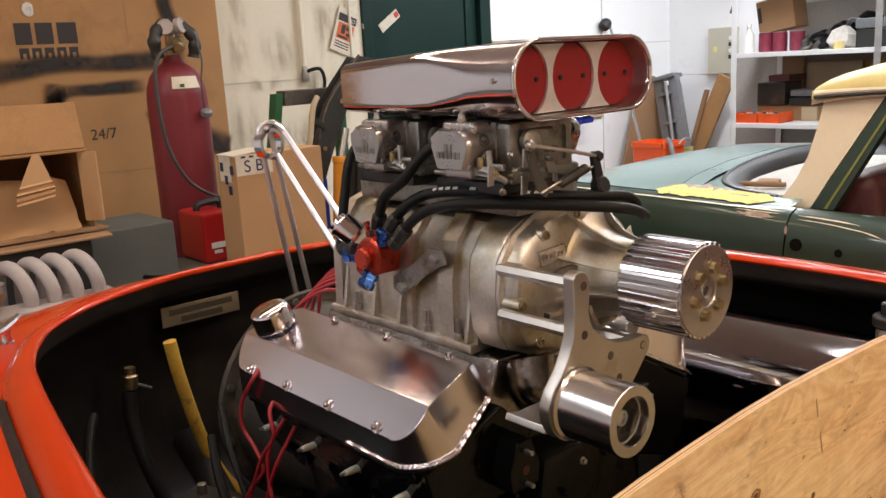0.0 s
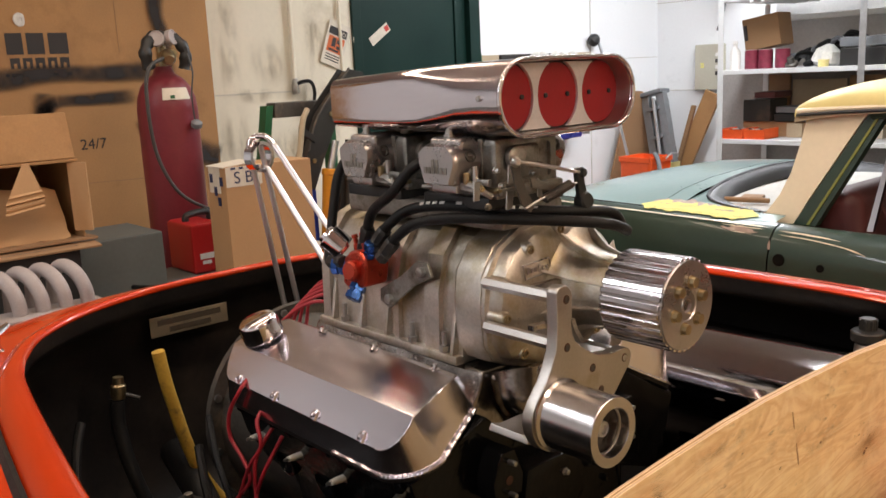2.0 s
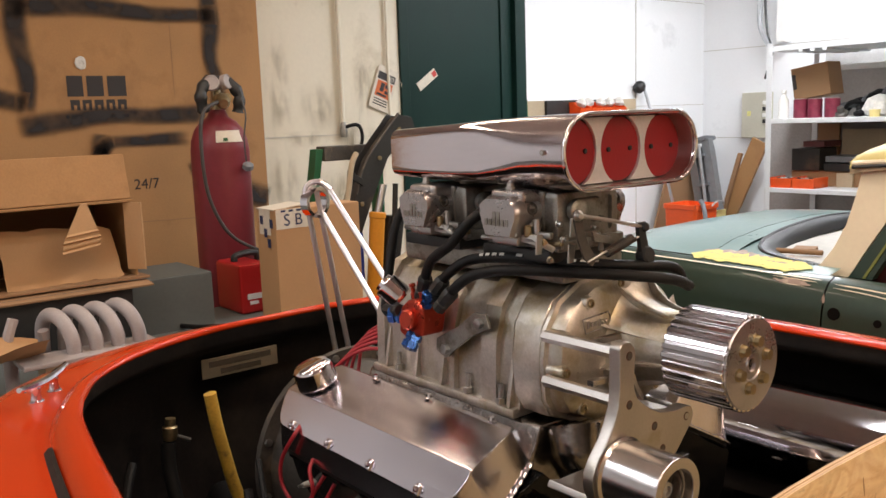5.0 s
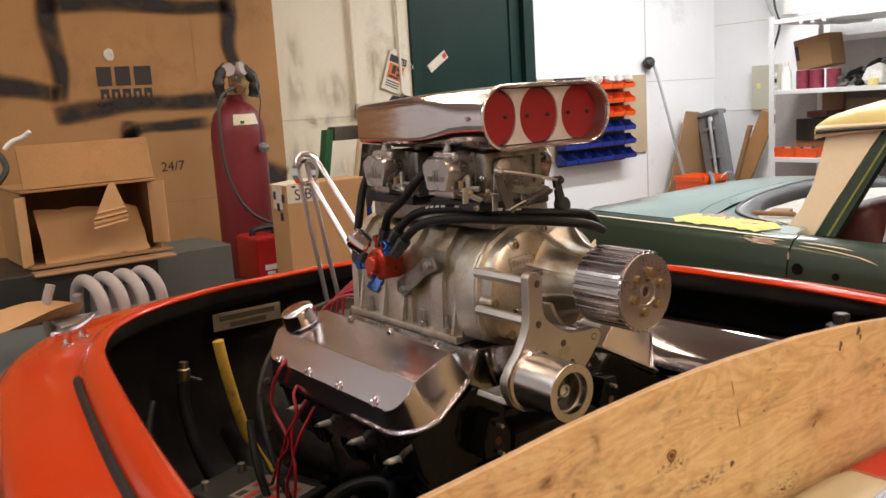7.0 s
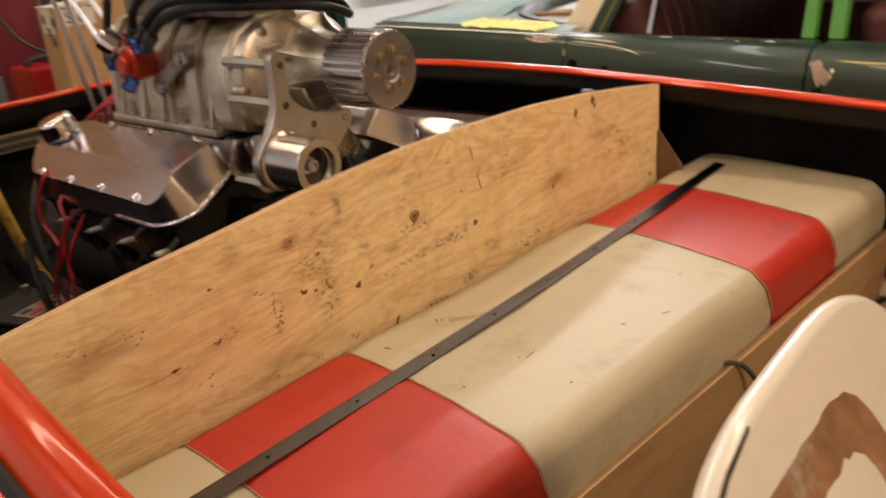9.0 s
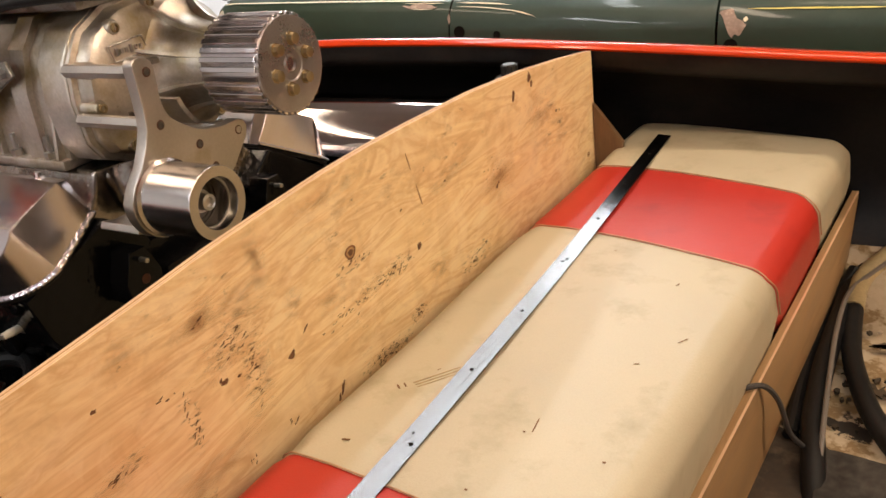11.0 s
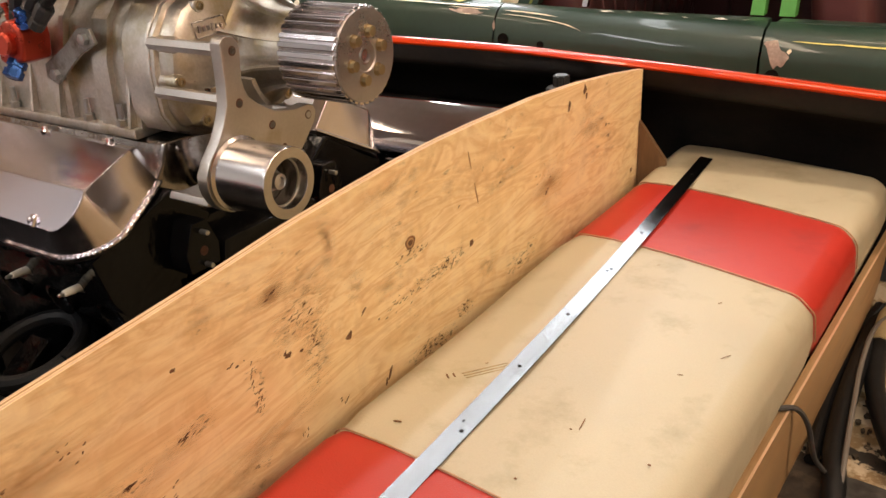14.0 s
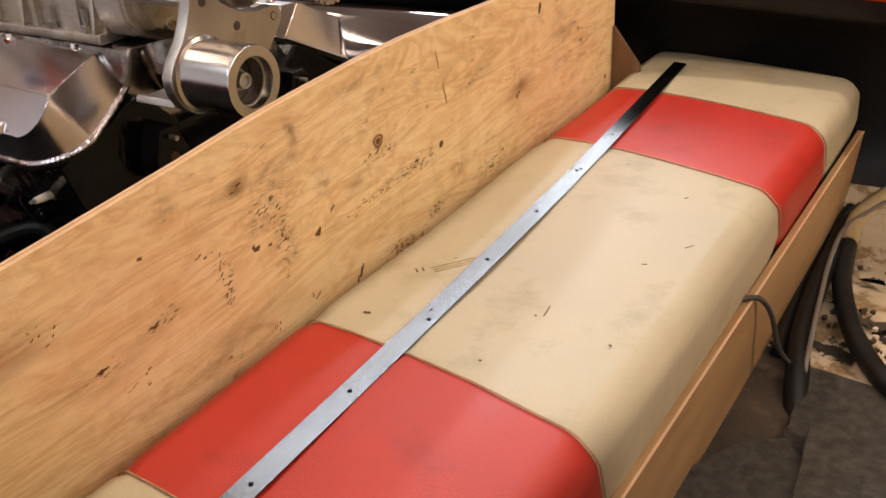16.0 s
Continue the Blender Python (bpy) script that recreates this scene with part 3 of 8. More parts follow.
door = thing("door_1", (XW, 3.9, 0), "dark green painted steel door, shut", "door", kind="structure")
part("leaf", box(XW - 0.08, XW - 0.03, DOOR0 + 0.07, DOOR1 - 0.2, 0, DOORH - 0.06, 0.004), door_green, door)
part("jamb", box(XW - 0.12, XW + 0.02, DOOR0, DOOR0 + 0.07, 0, DOORH, 0.006), door_green, door)
part("jamb", box(XW - 0.12, XW + 0.03, DOOR1 - 0.1, DOOR1, 0, DOORH, 0.006), door_green, door)
part("side_panel", box(XW - 0.1, XW - 0.015, DOOR1 - 0.2, DOOR1 - 0.1, 0, DOORH, 0.01), door_green, door)
part("head", box(XW - 0.12, XW + 0.02, DOOR0 + 0.07, DOOR1 - 0.1, DOORH - 0.06, DOORH, 0.006), door_green, door)
stk = thing("sticker", (XW - 0.03, 3.53, 1.75), "small white and red sticker on the green door", "sticker")
part("paper", box(XW - 0.031, XW - 0.026, 3.525, 3.705, 1.756, 1.814, turn=(34, 0, 0)), paper, stk)
part("print", box(XW - 0.026, XW - 0.0255, 3.655, 3.69, 1.805, 1.84, turn=(34, 0, 0)), ink_red, stk)

for lx, ly, sx, sy, power, colour in LAMPS:
    fx = thing("unseen_ceiling_batten", (lx, ly, CEIL), "unseen white batten light, several added to brighten the scene", "ceiling light", "ceiling lights")
    hx, hy = (0.09, sy / 2) if sy > sx else (sx / 2, 0.09)
    part("housing", box(lx - hx, lx + hx, ly - hy, ly + hy, CEIL - 0.07, CEIL, 0.008), shelf_white, fx)
    for d in (-0.045, 0.045):
        a, b = ((lx + d, ly - hy + 0.02), (lx + d, ly + hy - 0.02)) if sy > sx else ((lx - hx + 0.02, ly + d), (lx + hx - 0.02, ly + d))
        part("tube", rod((*a, CEIL - 0.095), (*b, CEIL - 0.095), 0.014, seg=10), tube_glow, fx)

# ---- the boat ----
YC = 1.118
HALF = [(4.2, 0.03), (4.0, 0.22), (3.6, 0.45), (3.0, 0.66), (2.2, 0.79), (1.6, 0.825), (0.6, 0.826), (0.0, 0.808), (-0.5, 0.765), (-0.9, 0.726), (-1.18, 0.688), (-1.4, 0.653), (-1.516, 0.628), (-1.62, 0.588), (-1.733, 0.522), (-1.85, 0.386), (-1.925, 0.19)]
near = [(x, YC - h, 0) for x, h in HALF]
far = [(x, YC + h, 0) for x, h in reversed(HALF)]
OUT = smooth_path(near + [(-1.942, YC, 0)] + far, 5)


def sheer(x):
    """How far the deck line falls below its height at the stern."""
    return -float(np.interp(x, (-1.0, -0.7, -0.35, 0.0, 0.3, 1.0, 2.2, 4.2), (0, 0.008, 0.029, 0.053, 0.070, 0.10, 0.12, 0.08)))


def skirt(profile, lo=0, hi=None, narrow=0.58):
    """Loops round the cockpit opening: profile rows of (outward, height), narrowed at the stern."""
    hi = len(OUT) if hi is None else hi
    rows = []
    for i in range(lo, hi):
        d = OUT[min(i + 1, len(OUT) - 1)] - OUT[max(i - 1, 0)]
        nrm = Vector((d.y, -d.x, 0)).normalized()
        if nrm.dot(OUT[i] - Vector((0.3, YC, 0))) < 0:
            nrm = -nrm
        f = 1 - narrow * max(0, -nrm.x) ** 2 + (0.3 * max(0, -nrm.x * abs(nrm.y)) if narrow < 0.3 else 0)
        drop = sheer(OUT[i].x) + 0.013 * min(1, max(0, (OUT[i].y - YC) / 0.5))
        rows.append([OUT[i] + nrm * (o * f) + Vector((0, 0, z + drop * min(1, max(0, (z - 0.5) / 0.4)))) for o, z in profile])
    return sheet(rows)


boat = thing("boat", (-0.3, YC, 0.3), "orange ski boat hull with an open black engine bay", "boat")
part("deck", skirt([(0.026, 1.0), (0.05, 1.003), (0.083, 1.005), (0.125, 1.005), (0.165, 1.002), (0.188, 0.997), (0.204, 0.986), (0.212, 0.968), (0.216, 0.93), (0.212, 0.8), (0.19, 0.6), (0.08, 0.38)], narrow=0.14), orange_paint, boat, "glossy orange deck and topsides", 60)
part("coaming", skirt([(0.010, 1.021), (0.002, 1.0225), (0.0, 1.027), (0.005, 1.033), (0.016, 1.037), (0.027, 1.036), (0.040, 1.031), (0.051, 1.020), (0.060, 1.005), (0.065, 0.996)]), orange_paint, boat, "rounded orange coaming lip", 60)
SEAM = [k for k, p in enumerate(OUT) if p.x > -1.42]
half = next(k for k in SEAM if k + 1 not in SEAM)
for lo, hi in ((0, half + 1), (next(k for k in SEAM if k > half), len(OUT))):
    part("rubber_seam", skirt([(0.057, 0.998), (0.060, 1.0115), (0.067, 1.0125), (0.076, 1.003)], lo, hi), rubber, boat, "black rubber seam strip")
part("liner", skirt([(0.006, 1.0235), (0.012, 0.99), (0.03, 0.972), (0.12, 0.95), (0.175, 0.86), (0.175, 0.72), (0.13, 0.55), (0.0, 0.46), (-0.12, 0.44)]), black_matt, boat, "black painted inner hull side", 60)
part("bilge_floor", box(-1.95, 0.05, 0.42, 1.82, 0.40, 0.44), black_matt, boat, "black painted bilge")
part("hull_bottom", prism([(4.1, 1.08), (4.1, 1.156), (3.0, 1.7), (1.6, 1.9), (-1.9, 1.7), (-1.9, 0.54), (1.6, 0.34), (3.0, 0.54)], "z", 0.28, 0.39), black_matt, boat)
floor_rows = []
for x in np.linspace(0.03, 2.5, 50):
    h = YC + float(np.interp(x, [q[0] for q in reversed(HALF)], [q[1] for q in reversed(HALF)]))
    row = [(float(x), float(y), 0.47 + 0.006 * math.sin(9 * x + 5 * y) + 0.004 * math.sin(31 * y)) for y in np.linspace(0.2, h - 0.05, 40)]
    floor_rows.append(row + [(float(x), h + o, z) for o, z in ((-0.02, 0.478), (0.02, 0.492), (0.06, 0.516), (0.10, 0.543), (0.125, 0.562))])
part("cockpit_floor", sheet(floor_rows), hull_floor, boat, "flaking cream and dark hull floor")
deck_rows = []
for x in np.linspace(2.3, 4.14, 24):
    h = float(np.interp(x, [q[0] for q in reversed(HALF)], [q[1] for q in reversed(HALF)])) + 0.06
    deck_rows.append([(float(x), YC + h * u, 1.022 + sheer(float(x)) + 0.03 * (1 - u * u) * min(1, h / 0.3)) for u in np.linspace(-1, 1, 13)])
part("foredeck", sheet(deck_rows), orange_paint, boat, "glossy orange foredeck", 60)
part("stem_cap", prism([(4.10, YC - 0.10), (4.36, YC - 0.188), (4.44, YC - 0.10), (4.46, YC), (4.44, YC + 0.10), (4.36, YC + 0.188), (4.10, YC + 0.10)], "z", 0.42, 0.932, 0.025, 3), orange_paint, boat, "rounded orange bow")
part("foredeck_edge", sweep([deck_rows[0][k] for k in range(13)], 0.008, 8, 1), rubber, boat)
trailer = thing("boat_trailer", (-0.3, YC, 0), "dark steel trailer bunks under the boat", "trailer")
for y in (0.75, 1.49):
    part("bunk", box(-1.7, 2.4, y - 0.05, y + 0.05, 0.2, 0.28, 0.005), hoist_black, trailer)
for x in (-1.3, 0.2, 1.8):
    part("cross_member", box(x - 0.04, x + 0.04, 0.6, 1.64, 0.12, 0.2, 0.005), hoist_black, trailer)
    for y in (0.75, 1.49):
        part("stand", box(x - 0.06, x + 0.06, y - 0.06, y + 0.06, 0, 0.12, 0.005), hoist_black, trailer)


def cleat(x, y, z, turn):
    c = thing("deck_cleat", (x, y, z), "chrome mooring cleat bolted to the orange deck", "cleat")
    m = Matrix.Translation((x, y, z)) @ pose(0, 0, 0, 0, 0, turn)
    for s in (-0.035, 0.035):
        b = lathe([(0, 0.015), (0.004, 0.015), (0.007, 0.011), (0.02, 0.009), (0.03, 0.011)], (s, 0, 0), (0, 0, 1), 14)
        bmesh.ops.transform(b, matrix=m, verts=b.verts)
        part("foot", b, chrome, c)
    b = sweep([(-0.092, 0, 0.044), (-0.05, 0, 0.037), (0, 0, 0.034), (0.05, 0, 0.037), (0.092, 0, 0.044)], lambda t: 0.0105 - 0.005 * abs(2 * t - 1) ** 2, 10)
    bmesh.ops.transform(b, matrix=m, verts=b.verts)
    part("horn", b, chrome, c)
    return c


cleat(-1.745, 0.483, 1.003, 137)

# engine bay: identity plate, hoses, battery
idp = thing("maker_plate", (-1.95, 1.01, 0.9), "small brass maker's plate on the black bulkhead", "plate")
part("plate", box(-1.957, -1.953, 0.905, 1.12, 0.898, 0.95, 0.0015), brass, idp)
part("text_bar", box(-1.953, -1.9522, 0.925, 1.10, 0.926, 0.941), plate_ink, idp)
part("text_bar", box(-1.953, -1.9522, 0.955, 1.07, 0.905, 0.919), plate_ink, idp)

# plywood seat back, seat and strip
TOP = [(0.345, 1.016), (0.47, 1.030), (0.594, 1.040), (0.70, 1.049), (0.809, 1.060), (0.90, 1.066), (1.02, 1.072), (1.12, 1.0735), (1.22, 1.072), (1.40, 1.066), (1.578, 1.052), (1.74, 1.033), (1.887, 1.012)]
back = thing("plywood_bulkhead", (-0.42, YC, 0.45), "worn scuffed plywood panel behind the bench seat", "panel")
part("board", prism([(0.345, 0.445)] + TOP + [(1.887, 0.445)], "x", -0.4272, -0.4152), plywood, back)
for k in range(3):
    part("ply_layer", sheet([[(-0.4268 + 0.004 * k, y, z + 0.0004), (-0.4268 + 0.004 * k + 0.0026, y, z + 0.0004)] for y, z in TOP]), ply_edge if k != 1 else cardboard_light, back)
# The brace stands in shadow; its dark colour carries that shadow.
part("gusset", prism([(-0.414, 0.905), (-0.352, 0.825), (-0.352, 0.60), (-0.414, 0.60)], "y", 1.876, 1.888, 0.001), shade_wood, back, "wooden corner brace, its shadow put into the colour")

# knots, tears and rubbed marks on the face: place along and up the board
FACE = -0.4152


def fleck(y, z, ln, wd, lean, name="scuff", mat=None, lift=0.0003):
    """A thin ragged mark, leaning by degrees from level."""
    pts, an = [], radians(lean)
    for t in np.linspace(0, 2 * math.pi, 11)[:-1]:
        rr = 1 + random.uniform(-0.35, 0.35)
        u, v = 0.5 * ln * rr * math.cos(t), 0.5 * wd * rr * math.sin(t)
        pts.append((y + u * math.cos(an) - v * math.sin(an), z + u * math.sin(an) + v * math.cos(an)))
    return part(name, prism(pts, "x", FACE - 0.0002, FACE + lift), mat or scuff_ink, back)


random.seed(14)
for y, z, r in ((1.037, 0.952, 0.0115), (1.844, 0.805, 0.006)):
    for f, mt, h in ((1.0, knot_brown, 0.00015), (0.72, knot_pale, 0.0003), (0.45, scuff_ink, 0.00045)):
        part("knot", prism([(y + r * f * math.cos(a) * (1 + 0.12 * math.sin(3 * a)), z + 0.85 * r * f * math.sin(a)) for a in np.linspace(0, 5.98, 18)], "x", FACE - 0.0002, FACE + h), mt, back, "dark knot")
for y, z, ln, wd, lean in ((1.194, 0.890, 0.010, 0.007, 20), (0.894, 0.879, 0.011, 0.007, 30), (0.784, 0.908, 0.010, 0.005, 10), (0.780, 0.912, 0.005, 0.003, 60), (0.807, 0.903, 0.005, 0.003, 0), (0.971, 0.781, 0.020, 0.004, 62), (0.962, 0.772, 0.010, 0.003, 70), (0.774, 0.996, 0.007, 0.002, 25), (0.762, 0.990, 0.006, 0.0014, 10), (1.598, 1.034, 0.016, 0.010, 60), (1.606, 1.022, 0.010, 0.005, 80), (1.534, 1.020, 0.014, 0.007, 75), (1.701, 0.943, 0.006, 0.004, 0), (1.715, 0.941, 0.004, 0.003, 0), (1.445, 0.888, 0.007, 0.004, 50), (1.452, 0.893, 0.004, 0.003, 10), (0.627, 0.974, 0.005, 0.003, 0), (1.285, 0.959, 0.004, 0.003, 0), (1.162, 0.961, 0.005, 0.0012, 20), (0.926, 0.899, 0.010, 0.0022, 35)):
    fleck(y, z, 1.3 * ln, 1.3 * wd, lean)
# gathered flecks: from, to, how many, spread across, length
for y0, z0, y1, z1, count, wide, ln, lean in ((1.002, 0.937, 1.079, 0.932, 13, 0.004, 0.008, 15), (1.033, 0.880, 1.169, 0.883, 26, 0.005, 0.008, 24), (0.957, 0.875, 1.033, 0.874, 16, 0.008, 0.006, 20), (0.786, 0.944, 0.838, 0.952, 14, 0.010, 0.009, 18), (0.833, 0.928, 0.832, 0.850, 16, 0.008, 0.006, 20), (0.725, 0.925, 0.735, 0.865, 14, 0.007, 0.007, 55), (0.620, 0.896, 0.652, 0.897, 10, 0.005, 0.010, 15), (1.04, 0.775, 1.12, 0.765, 22, 0.007, 0.006, 25), (1.150, 0.785, 1.185, 0.795, 12, 0.006, 0.005, 60), (0.86, 0.796, 0.88, 0.79, 6, 0.004, 0.006, 40), (0.545, 0.882, 0.562, 0.880, 6, 0.003, 0.011, 15), (1.30, 0.79, 1.42, 0.808, 10, 0.006, 0.006, 20), (1.40, 0.93, 1.47, 0.93, 7, 0.010, 0.004, 40), (0.70, 0.935, 0.72, 0.930, 5, 0.004, 0.007, 10), (0.48, 0.96, 0.53, 0.955, 8, 0.006, 0.005, 20), (0.79, 0.80, 0.80, 0.79, 5, 0.004, 0.006, 70), (0.57, 0.845, 0.61, 0.843, 7, 0.005, 0.006, 20), (0.40, 0.965, 0.46, 0.96, 6, 0.005, 0.007, 10)):
    for k in range(count):
        f = random.random()
        fleck(y0 + (y1 - y0) * f + random.gauss(0, 0.003), z0 + (z1 - z0) * f + random.gauss(0, wide), random.uniform(0.25, 1.1) * ln, random.uniform(0.0006, 0.0019), lean + random.gauss(0, 14))
for y0, z0, y1, z1 in ((1.207, 0.985, 1.217, 0.948), (1.194, 1.033, 1.199, 1.008)):
    fleck((y0 + y1) / 2, (z0 + z1) / 2, 1.1 * math.hypot(y1 - y0, z1 - z0), 0.0028, math.degrees(math.atan2(z1 - z0, y1 - y0)), "pale_scratch", cardboard_light, 0.0006)
for y, z, w, h, lean, mt in ((0.870, 1.024, 0.045, 0.12, 4, smudge_grey), (0.832, 0.978, 0.10, 0.080, 20, smudge_grey), (0.833, 0.890, 0.07, 0.15, -6, smudge_grey), (0.800, 0.945, 0.14, 0.070, 15, smudge_grey), (0.774, 1.0, 0.05, 0.05, 0, smudge_rust), (0.774, 0.998, 0.075, 0.036, 10, smudge_rust), (0.670, 1.016, 0.050, 0.040, 0, smudge_grey), (0.916, 0.940, 0.050, 0.060, 0, smudge_grey), (0.985, 0.911, 0.080, 0.050, 0, smudge_grey), (1.10, 0.885, 0.16, 0.035, 3, smudge_grey), (1.08, 0.772, 0.13, 0.030, -4, smudge_grey), (1.238, 0.834, 0.070, 0.060, 0, smudge_grey), (1.169, 0.789, 0.060, 0.030, 0, smudge_rust), (0.640, 0.896, 0.080, 0.030, 8, smudge_rust), (1.30, 0.965, 0.17, 0.05, 10, smudge_grey), (1.45, 0.905, 0.16, 0.10, 0, smudge_rust), (1.62, 0.96, 0.20, 0.10, 10, smudge_rust), (1.02, 1.045, 0.20, 0.030, 3, smudge_grey), (0.55, 0.88, 0.20, 0.06, 6, smudge_rust), (0.74, 0.82, 0.20, 0.05, 6, smudge_rust), (0.46, 0.95, 0.16, 0.07, 4, smudge_rust), (1.10, 0.884, 0.20, 0.040, 2, scuff_hatch), (1.035, 0.935, 0.11, 0.026, 0, scuff_hatch), (0.81, 0.948, 0.10, 0.060, 10, scuff_hatch), (0.834, 0.885, 0.055, 0.13, -4, scuff_hatch), (0.73, 0.892, 0.035, 0.10, 6, scuff_hatch), (0.636, 0.897, 0.075, 0.030, 4, scuff_hatch), (1.08, 0.770, 0.17, 0.040, -3, scuff_hatch), (1.17, 0.79, 0.06, 0.04, 0, scuff_hatch), (0.553, 0.882, 0.06, 0.026, 4, scuff_hatch), (1.36, 0.80, 0.16, 0.05, 4, scuff_hatch), (0.868, 1.015, 0.03, 0.10, 0, smudge_grey), (0.774, 0.998, 0.06, 0.05, 0, smudge_rust)):
    bm = bmesh.new()
    uv = bm.loops.layers.uv.new("band")
    an = radians(lean)
    corners = [(-0.5, -0.5), (0.5, -0.5), (0.5, 0.5), (-0.5, 0.5)]
    f = bm.faces.new([bm.verts.new((FACE + 0.0004, y + a * w * math.cos(an) - b * h * math.sin(an), z + a * w * math.sin(an) + b * h * math.cos(an))) for a, b in corners])
    for lp, (a, b) in zip(f.loops, corners):
        lp[uv].uv = (a + 0.5, b + 0.5)
    part("smudge", bm, mt, back, {smudge_grey: "rubbed grey smudge", smudge_rust: "rubbed brown smudge"}.get(mt, "gathered fine dark scuffs"))

SEAT_Y = [0.33, 0.515, 0.806, 1.472, 1.778, 2.07]
PROFILE = []
for k in range(7):
    a = radians(180 - 90 * k / 6)
    PROFILE.append((-0.352 + 0.030 * math.cos(a), 0.782 + 0.028 * math.sin(a)))
for x in (-0.30, -0.2, -0.12, -0.04):
    PROFILE.append((x, 0.811 + 0.003 * math.sin((x + 0.4) * 8)))
for k in range(9):
    a = radians(90 - 90 * k / 8)
    PROFILE.append((0.005 + 0.040 * math.cos(a), 0.771 + 0.040 * math.sin(a)))
PROFILE += [(0.045, 0.72), (0.034, 0.668), (-0.36, 0.668), (-0.386, 0.70)]


def seat_at(y, shrink=0.0):
    """The seat's outline at a place along it, sheared a little and tightened at seams."""
    out = []
    cx, cz = -0.18, 0.74
    for x, z in PROFILE:
        bulge = 0.0025 * math.sin(11 * y + 3 * x) * (z > 0.79)
        sx = x + (0.036 if y < 1.2 else 0.029) * (y - 1.2) * (x > -0.05)
        u = min(max(0.0, x + 0.36), 0.4)
        out.append((cx + (sx - cx) * (1 - shrink * 0.6), y - (float(np.interp(y, (0.52, 0.81, 1.47, 1.76, 2.05), (0.05, 0.05, 0.06, 0.06, 0.10))) * u + float(np.interp(y, (0.52, 0.81, 1.47, 1.76, 2.05), (0.1, 0.15, 0.30, 0.40, 0.10))) * u * u) * min(1, (z - 0.66) / 0.14), cz + (z - cz) * (1 - shrink) + bulge))
    return out


bench = thing("bench_seat", (-0.18, YC, 0.668), "bench seat cushion in cream and red vinyl panels", "seat")
for i, (y0, y1) in enumerate(zip(SEAT_Y, SEAT_Y[1:])):
    ends = (0.35 if i == 0 else 0.035, 0.10 if i == 4 else 0.035)
    n = 14
    loops = []
    for k in range(n + 1):
        s = k / n
        sh = max(ends[0] * max(0, 1 - s * (y1 - y0) / (0.06 if i == 0 else 0.012)) ** 2, ends[1] * max(0, 1 - (1 - s) * (y1 - y0) / (0.035 if i == 4 else 0.012)) ** 2)
        loops.append(seat_at(y0 + (y1 - y0) * s, sh))
    red = i in (1, 3)
    part("vinyl_panel", rings(loops), vinyl_red if red else vinyl_cream, bench, "red vinyl panel" if red else "soiled cream vinyl panel", 50)
for y in SEAT_Y[1:-1]:
    part("seam_piping", sweep([Vector(p) + Vector((0, 0, 0.0004)) for p in seat_at(y, 0.012)[2:21]], 0.0012, 6, 2), thread, bench, "stitched seam")

# pen and scuff marks on the vinyl: middle, length, width, turn
random.seed(4)
for x, y, ln, wd, turn in ((-0.313, 0.961, 0.011, 0.0026, 140), (-0.307, 0.968, 0.010, 0.0024, 140), (-0.118, 0.952, 0.026, 0.0014, 98), (-0.125, 0.936, 0.003, 0.002, 0), (-0.066, 1.317, 0.008, 0.0016, 60), (-0.054, 1.109, 0.007, 0.0013, 20), (-0.016, 1.176, 0.016, 0.0010, 55), (-0.137, 0.823, 0.003, 0.0025, 0), (-0.023, 0.919, 0.004, 0.003, 0), (-0.309, 0.845, 0.010, 0.003, 20), (-0.19, 1.40, 0.004, 0.0012, 40), (-0.285, 1.015, 0.005, 0.001, 50)):
    an = radians(turn)
    c, d, n_ = Vector((x, y, 0)), Vector((math.cos(an), math.sin(an), 0)) * ln / 2, Vector((-math.sin(an), math.cos(an), 0)) * wd / 2
    loops = []
    for f, w in ((-1, 0.4), (-0.5, 1.0), (0.1, 0.8), (0.6, 1.0), (1, 0.3)):
        p = c + d * f + n_ * random.uniform(-0.3, 0.3)
        z = 0.8132 + 0.0025 * math.sin(11 * p.y + 3 * p.x)
        loops.append([Vector((*(q.xy), z + h)) for q, h in ((p + n_ * w, 0), (p - n_ * w, 0), (p - n_ * w, 0.0006), (p + n_ * w, 0.0006))])
    part("pen_mark", rings(loops), scuff_ink, bench)
for k in range(5):
    x0, y0 = -0.300 + 0.0026 * k, 0.976 - 0.0016 * k + 0.004 * (k % 2)
    part("rub_line", sweep([(x0 + 0.036 * f, y0 + 0.050 * f, 0.8136 + 0.0025 * math.sin(11 * (y0 + 0.050 * f) + 3 * (x0 + 0.036 * f))) for f in (0, 0.5, 1)], 0.0006, 5, 3), rub_brown, bench)

strip = thing("metal_strip", (-0.25, 1.1, 0.815), "long drilled aluminium strip lying on the bench seat", "strip")
LINE = smooth_path([(-0.286, 1.948, 0.8186), (-0.268, 1.66, 0.8186), (-0.2585, 1.50, 0.8186), (-0.2495, 1.338, 0.8184), (-0.243, 1.175, 0.8182), (-0.238, 1.02, 0.818), (-0.2335, 0.865, 0.8178), (-0.230, 0.707, 0.8176), (-0.227, 0.55, 0.8176), (-0.222, 0.30, 0.8176)], 4)
bar_loops = []
for i, p in enumerate(LINE):
    d = (LINE[min(i + 1, len(LINE) - 1)] - LINE[max(i - 1, 0)]).normalized()
    across = Vector((-d.y, d.x, 0)).normalized() * 0.0132
    across.z = 0.0011 if across.x < 0 else -0.0011
    rise = Vector((0, 0, 0.0013))
    bar_loops.append([p + across + rise, p - across + rise, p - across - rise, p + across - rise])
part("bar", bevel(rings(bar_loops), 0.0005, 1, 60), strip_metal, strip)
